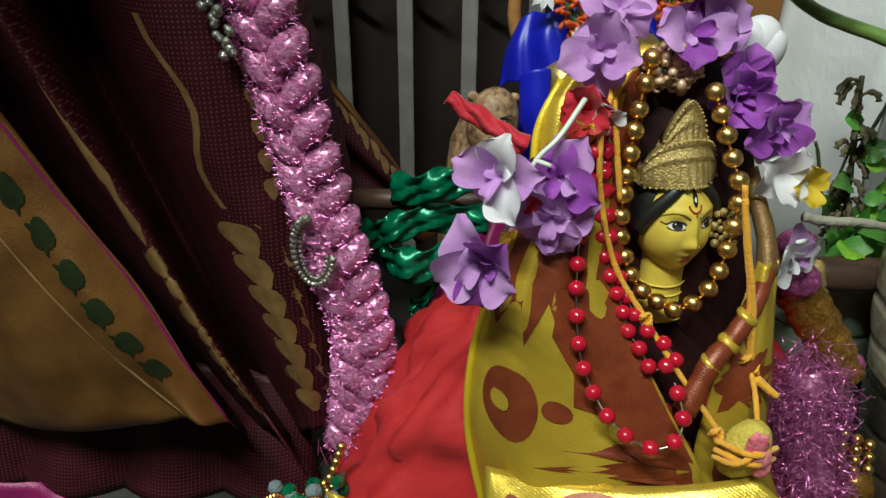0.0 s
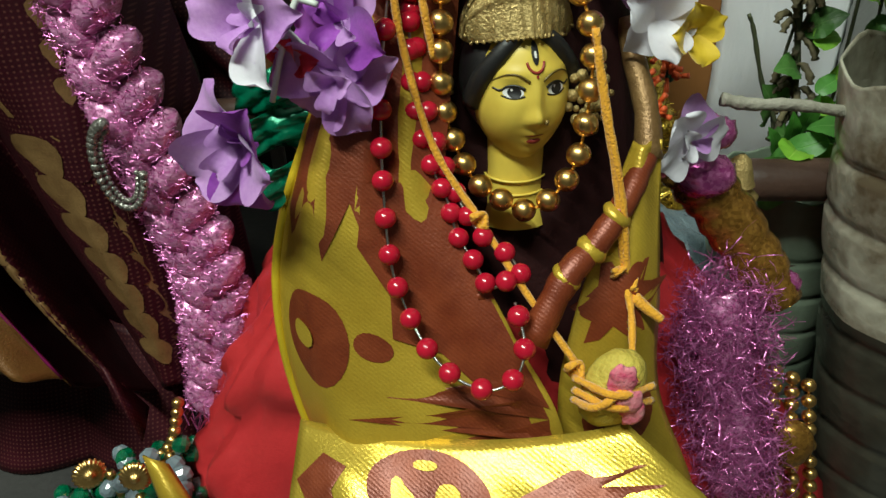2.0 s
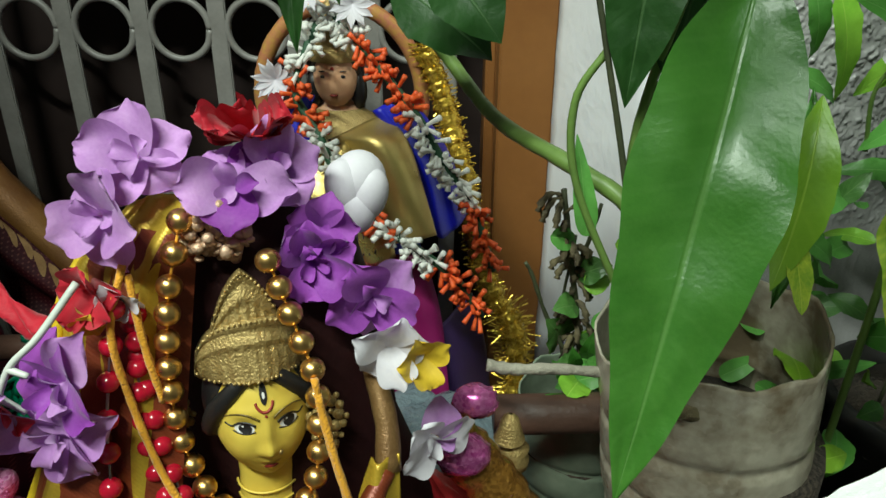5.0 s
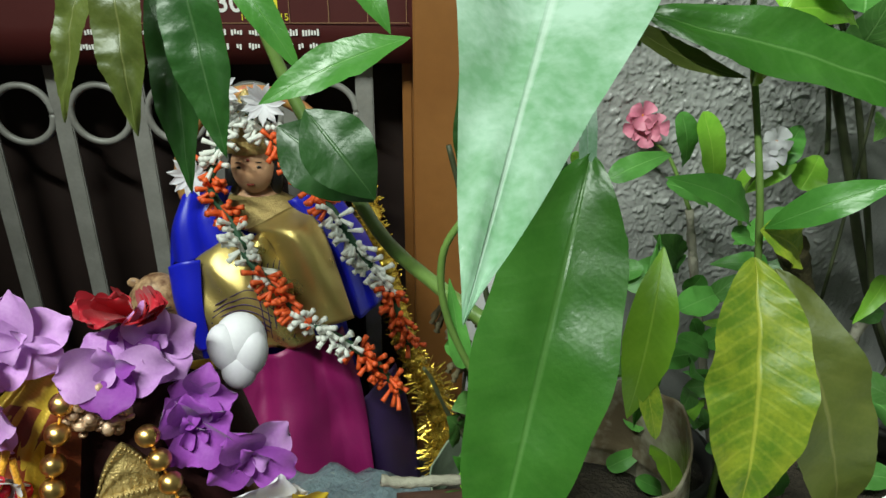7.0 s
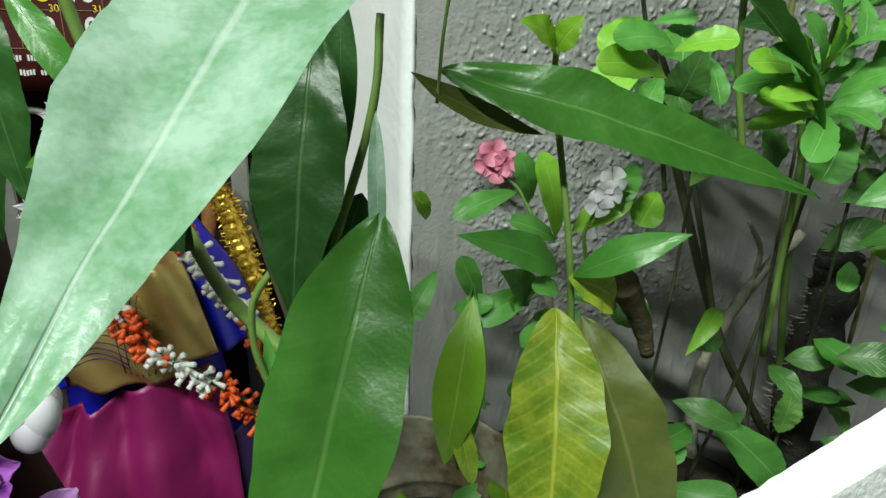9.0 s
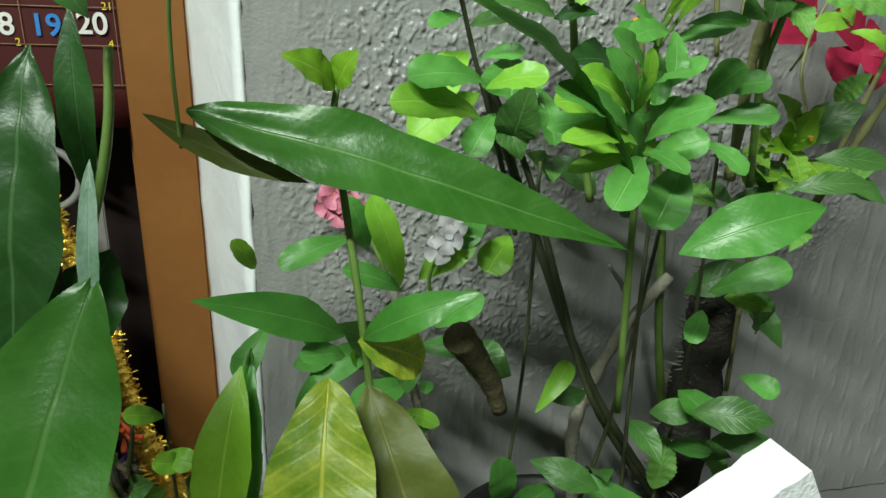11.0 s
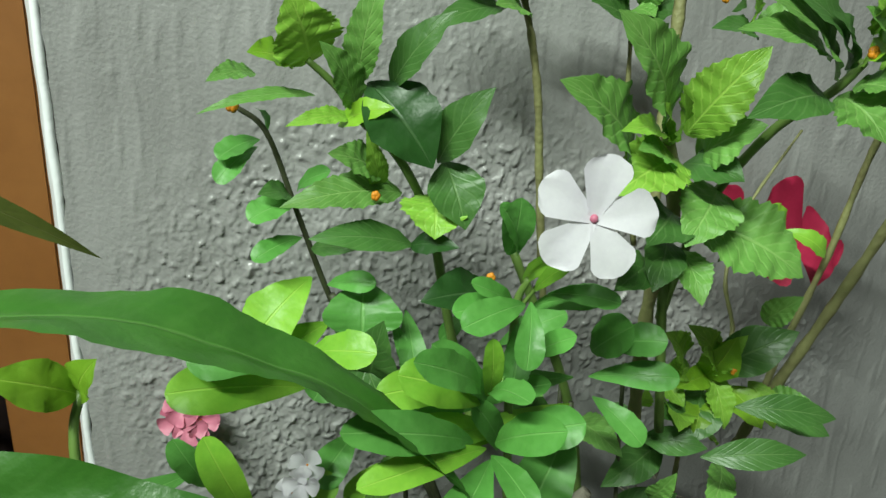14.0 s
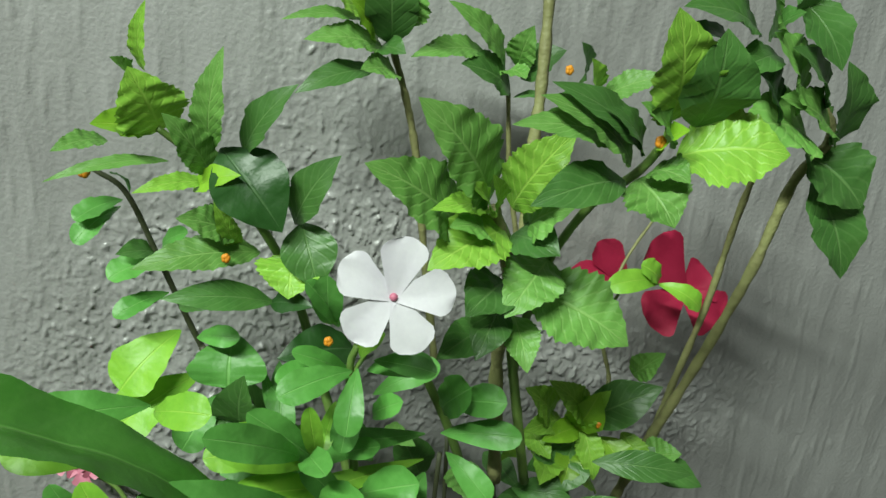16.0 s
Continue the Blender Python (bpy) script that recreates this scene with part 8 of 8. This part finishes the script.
blade(sapling, (0.347, 0.462, 0.507), (0.515, 0.49, 0.415), 0.030, 'glossy_flat', 0.15)
blade(sapling, (0.348, 0.46, 0.554), (0.404, 0.49, 0.51), 0.0075, 'brown', 0.05)
blade(sapling, (0.114, 0.56, 0.486), (0.133, 0.53, 0.373), 0.0299, 'deep', 0.06)
blade(sapling, (0.101, 0.6, 0.484), (0.107, 0.55, 0.347), 0.0281, 'deep', 0.06)
blade(sapling, (0.085, 0.56, 0.481), (0.091, 0.53, 0.385), 0.0254, 'brown', 0.06)
blade(sapling, (0.072, 0.58, 0.485), (0.048, 0.55, 0.387), 0.0195, 'brown', 0.06)
blade(sapling, (0.225, 0.46, 0.442), (0.167, 0.45, 0.419), 0.0175, 'lance', 0.06)
blade(sapling, (0.175, 0.52, 0.4), (0.208, 0.5, 0.361), 0.0352, 'deep', 0.06)
blade(sapling, (0.191, 0.53, 0.479), (0.217, 0.51, 0.436), 0.0157, 'lance', 0.06)
blade(sapling, (0.131, 0.55, 0.477), (0.174, 0.53, 0.414), 0.0158, 'lance', 0.06)
blade(sapling, (0.273, 0.5, 0.47), (0.258, 0.47, 0.34), 0.0404, 'deep', 0.06)
blade(sapling, (0.283, 0.52, 0.483), (0.284, 0.51, 0.403), 0.0149, 'deep', 0.06)
blade(sapling, (0.156, 0.55, 0.384), (0.206, 0.53, 0.348), 0.0417, 'deep', 0.06)
blade(sapling, (0.291, 0.5, 0.389), (0.277, 0.48, 0.348), 0.0312, 'deep', 0.06)
blade(sapling, (0.283, 0.5, 0.495), (0.307, 0.45, 0.484), 0.014, 'lance', 0.06)
blade(sapling, (0.243, 0.49, 0.323), (0.25, 0.48, 0.277), 0.0143, 'round', 0.06)
blade(sapling, (0.333, 0.46, 0.292), (0.342, 0.45, 0.253), 0.0112, 'yellow', 0.06)



# ---- flowers and buds ----
def bloom(host, label, at, facing, size, mats, cup, turn, eye, n=5, width=0.8, jitter=0.1):
    nrm = Vector(facing).normalized()
    back = Vector(at) - nrm * size * 0.12
    top = part("flower", tube(bmesh.new(), [back - nrm * size * 0.5 - Vector((0, 0, size * 0.4)), back], size * 0.05, size * 0.07, 7, 4), M_STEM, host, label)
    a = nrm.cross(Vector((0, 0, 1))).normalized()
    b = nrm.cross(a)
    for k in range(n):
        ang = turn + k * math.tau / n
        out = a * math.cos(ang) + b * math.sin(ang) + nrm * random.uniform(-jitter, jitter)
        bm = bmesh.new()
        petal(bm, at, out, nrm, size, size * width, 0, cup, 0, 0.25, 0.02, True)
        ob = new("petal", mesh_of(bm, mats[k % len(mats)]))
        ob.parent = top
    if eye:
        bm = bmesh.new()
        ball(bm, Vector(at) + nrm * size * 0.02, size * 0.07, 0, seg=8)
        ob = new("eye", mesh_of(bm, eye))
        ob.parent = top


bloom(periwinkle, "open white periwinkle flower", (0.547, 0.495, 0.5185), (-0.12, -0.93, 0.3), 0.0205, [M_PETALWHITE], 0.07, 0.785, M_PETALPINK, 5, 0.76, 0.18)
for centre, tips, wide in (((0.737, 0.636, 0.462), ((0.709, 0.63, 0.49), (0.758, 0.63, 0.449), (0.715, 0.63, 0.449), (0.751, 0.636, 0.471)), 0.030), ((0.701, 0.636, 0.466), ((0.667, 0.632, 0.477), (0.681, 0.632, 0.492)), 0.019)):
    top = part("flower", tube(bmesh.new(), [Vector(centre) + Vector((-0.004, 0.012, -0.02)), Vector(centre) + Vector((0, 0.002, 0))], 0.0008, 0.0011, 7, 4), M_STEM, low_shoot, "flat crimson flower")
    for tip in tips:
        out = Vector(tip) - Vector(centre)
        bm = bmesh.new()
        petal(bm, centre, out, (-0.2, -0.95, 0.25), out.length * 1.12, wide, 0, 0.05, 0, 0.25, 0.03, True)
        ob = new("petal", mesh_of(bm, M_CRIMSON))
        ob.parent = top
for tip in ((0.674, 0.605, 0.478), (0.73, 0.605, 0.464), (0.694, 0.61, 0.488)):
    blade(low_shoot, (0.708, 0.615, 0.475), tip, 0.017, "round_lime", 0.2)
for k, (x, y, z) in enumerate(((0.394, 0.668, 0.345), (0.391, 0.668, 0.358), (0.387, 0.67, 0.350), (0.400, 0.668, 0.349))):
    bloom(crown_of_thorns, "small rounded pink flower", (x, y, z), (-0.15 + 0.1 * k, -0.9, 0.2), 0.0105, [M_PETALPINK], 0.25, k, M_BUD, 4, 1.1)
for k, (x, y, z) in enumerate(((0.456, 0.606, 0.347), (0.459, 0.608, 0.356), (0.451, 0.608, 0.340))):
    bloom(crown_of_thorns, "small rounded white flower", (x, y, z), (-0.2, -0.9, 0.2), 0.0095, [M_PETALWHITE], 0.25, k, M_BUD, 4, 1.1)
for host, at, r in ((serrate_plant, (0.487, 0.572, 0.506), 0.0016), (periwinkle, (0.528, 0.54, 0.482), 0.0016), (leaning_shoot, (0.631, 0.492, 0.572), 0.0016), (leaning_shoot, (0.685, 0.535, 0.625), 0.0016), (leaning_shoot, (0.629, 0.575, 0.588), 0.0016), (low_shoot, (0.663, 0.57, 0.418), 0.0016), (low_shoot, (0.586, 0.555, 0.44), 0.0016), (serrate_plant, (0.432, 0.585, 0.539), 0.0022)):
    bm = bmesh.new()
    for k in range(5):
        ball(bm, Vector(at) + Vector((math.cos(k * 1.26) * r * 0.5, -0.3 * r, math.sin(k * 1.26) * r * 0.5)), r * 0.75, 0, (1, 1, 1.2), None, 7)
    part("orange_bud", bm, M_BUD, host, "small orange flower bud")
# rolled dry leaf and thorns
bm = tube(bmesh.new(), [(0.455, 0.56, 0.305), (0.468, 0.57, 0.285), (0.482, 0.577, 0.26), (0.49, 0.58, 0.238)], 0.010, 0.005, 12, 6, 0.05)
part("dry_leaf", bm, M_DRY, crown_of_thorns, "rolled dry brown leaf")
bm = bmesh.new()
for k in range(220):
    t = random.random()
    p = Vector((0.66, 0.655, 0.05)).lerp(Vector((0.672, 0.64, 0.30)), t)
    a = random.uniform(0, math.tau)
    d = Vector((math.cos(a), math.sin(a), 0.2))
    tube(bm, [p + d * 0.012, p + d * 0.022], 0.0011, 0.0002, 4, 1)
tagged(part("thorns", bm, M_BARK, crown_of_thorns), kind="stuff")
# knots on the pale stems and low filling leaves of the shrubs
for host, x0, x1, y0, y1, z0, z1, n, kinds in ((serrate_plant, 0.47, 0.61, 0.575, 0.635, 0.33, 0.44, 12, ("dark", "serrate", "dark", "round")), (low_shoot, 0.59, 0.68, 0.56, 0.62, 0.30, 0.40, 12, ("dark", "serrate", "dark", "serrate_lime")), (periwinkle, 0.50, 0.60, 0.51, 0.57, 0.18, 0.28, 4, ("round", "round", "round_lime", "dark")), (serrate_plant, 0.46, 0.60, 0.57, 0.64, 0.12, 0.24, 4, ("dark", "serrate", "dark", "round")),
                                              (broad_shoot, 0.57, 0.66, 0.53, 0.60, 0.12, 0.26, 5, ("dark", "serrate", "lance")), (low_shoot, 0.62, 0.72, 0.56, 0.62, 0.12, 0.26, 5, ("dark", "serrate", "serrate_lime")),
                                              (crown_of_thorns, 0.37, 0.46, 0.58, 0.65, 0.12, 0.26, 22, ("round", "round_lime", "dark", "round")), (lance_seedling, 0.36, 0.46, 0.48, 0.58, 0.08, 0.22, 16, ("lance", "round", "lime", "dark"))):
    for k in range(n):
        b = Vector((random.uniform(x0, x1), random.uniform(y0, y1), random.uniform(z0, z1)))
        d = Vector((random.gauss(0, 1), random.gauss(-0.5, 0.7), random.gauss(0.15, 0.6))).normalized() * random.uniform(0.025, 0.05)
        blade(host, b, b + d, d.length * random.uniform(0.38, 0.55), random.choice(kinds), 0.12)
for pts, r in (([(0.50, 0.60, 0.09), (0.51, 0.60, 0.25), (0.505, 0.59, 0.40)], 0.0014), ([(0.56, 0.61, 0.09), (0.58, 0.60, 0.22), (0.585, 0.58, 0.40)], 0.0016), ([(0.62, 0.60, 0.07), (0.63, 0.60, 0.25), (0.61, 0.58, 0.42)], 0.0014), ([(0.60, 0.6, 0.09), (0.60, 0.62, 0.25), (0.60, 0.63, 0.38)], 0.0016)):
    stem(broad_shoot, pts, r, r * 0.8, M_DARKSTEM)
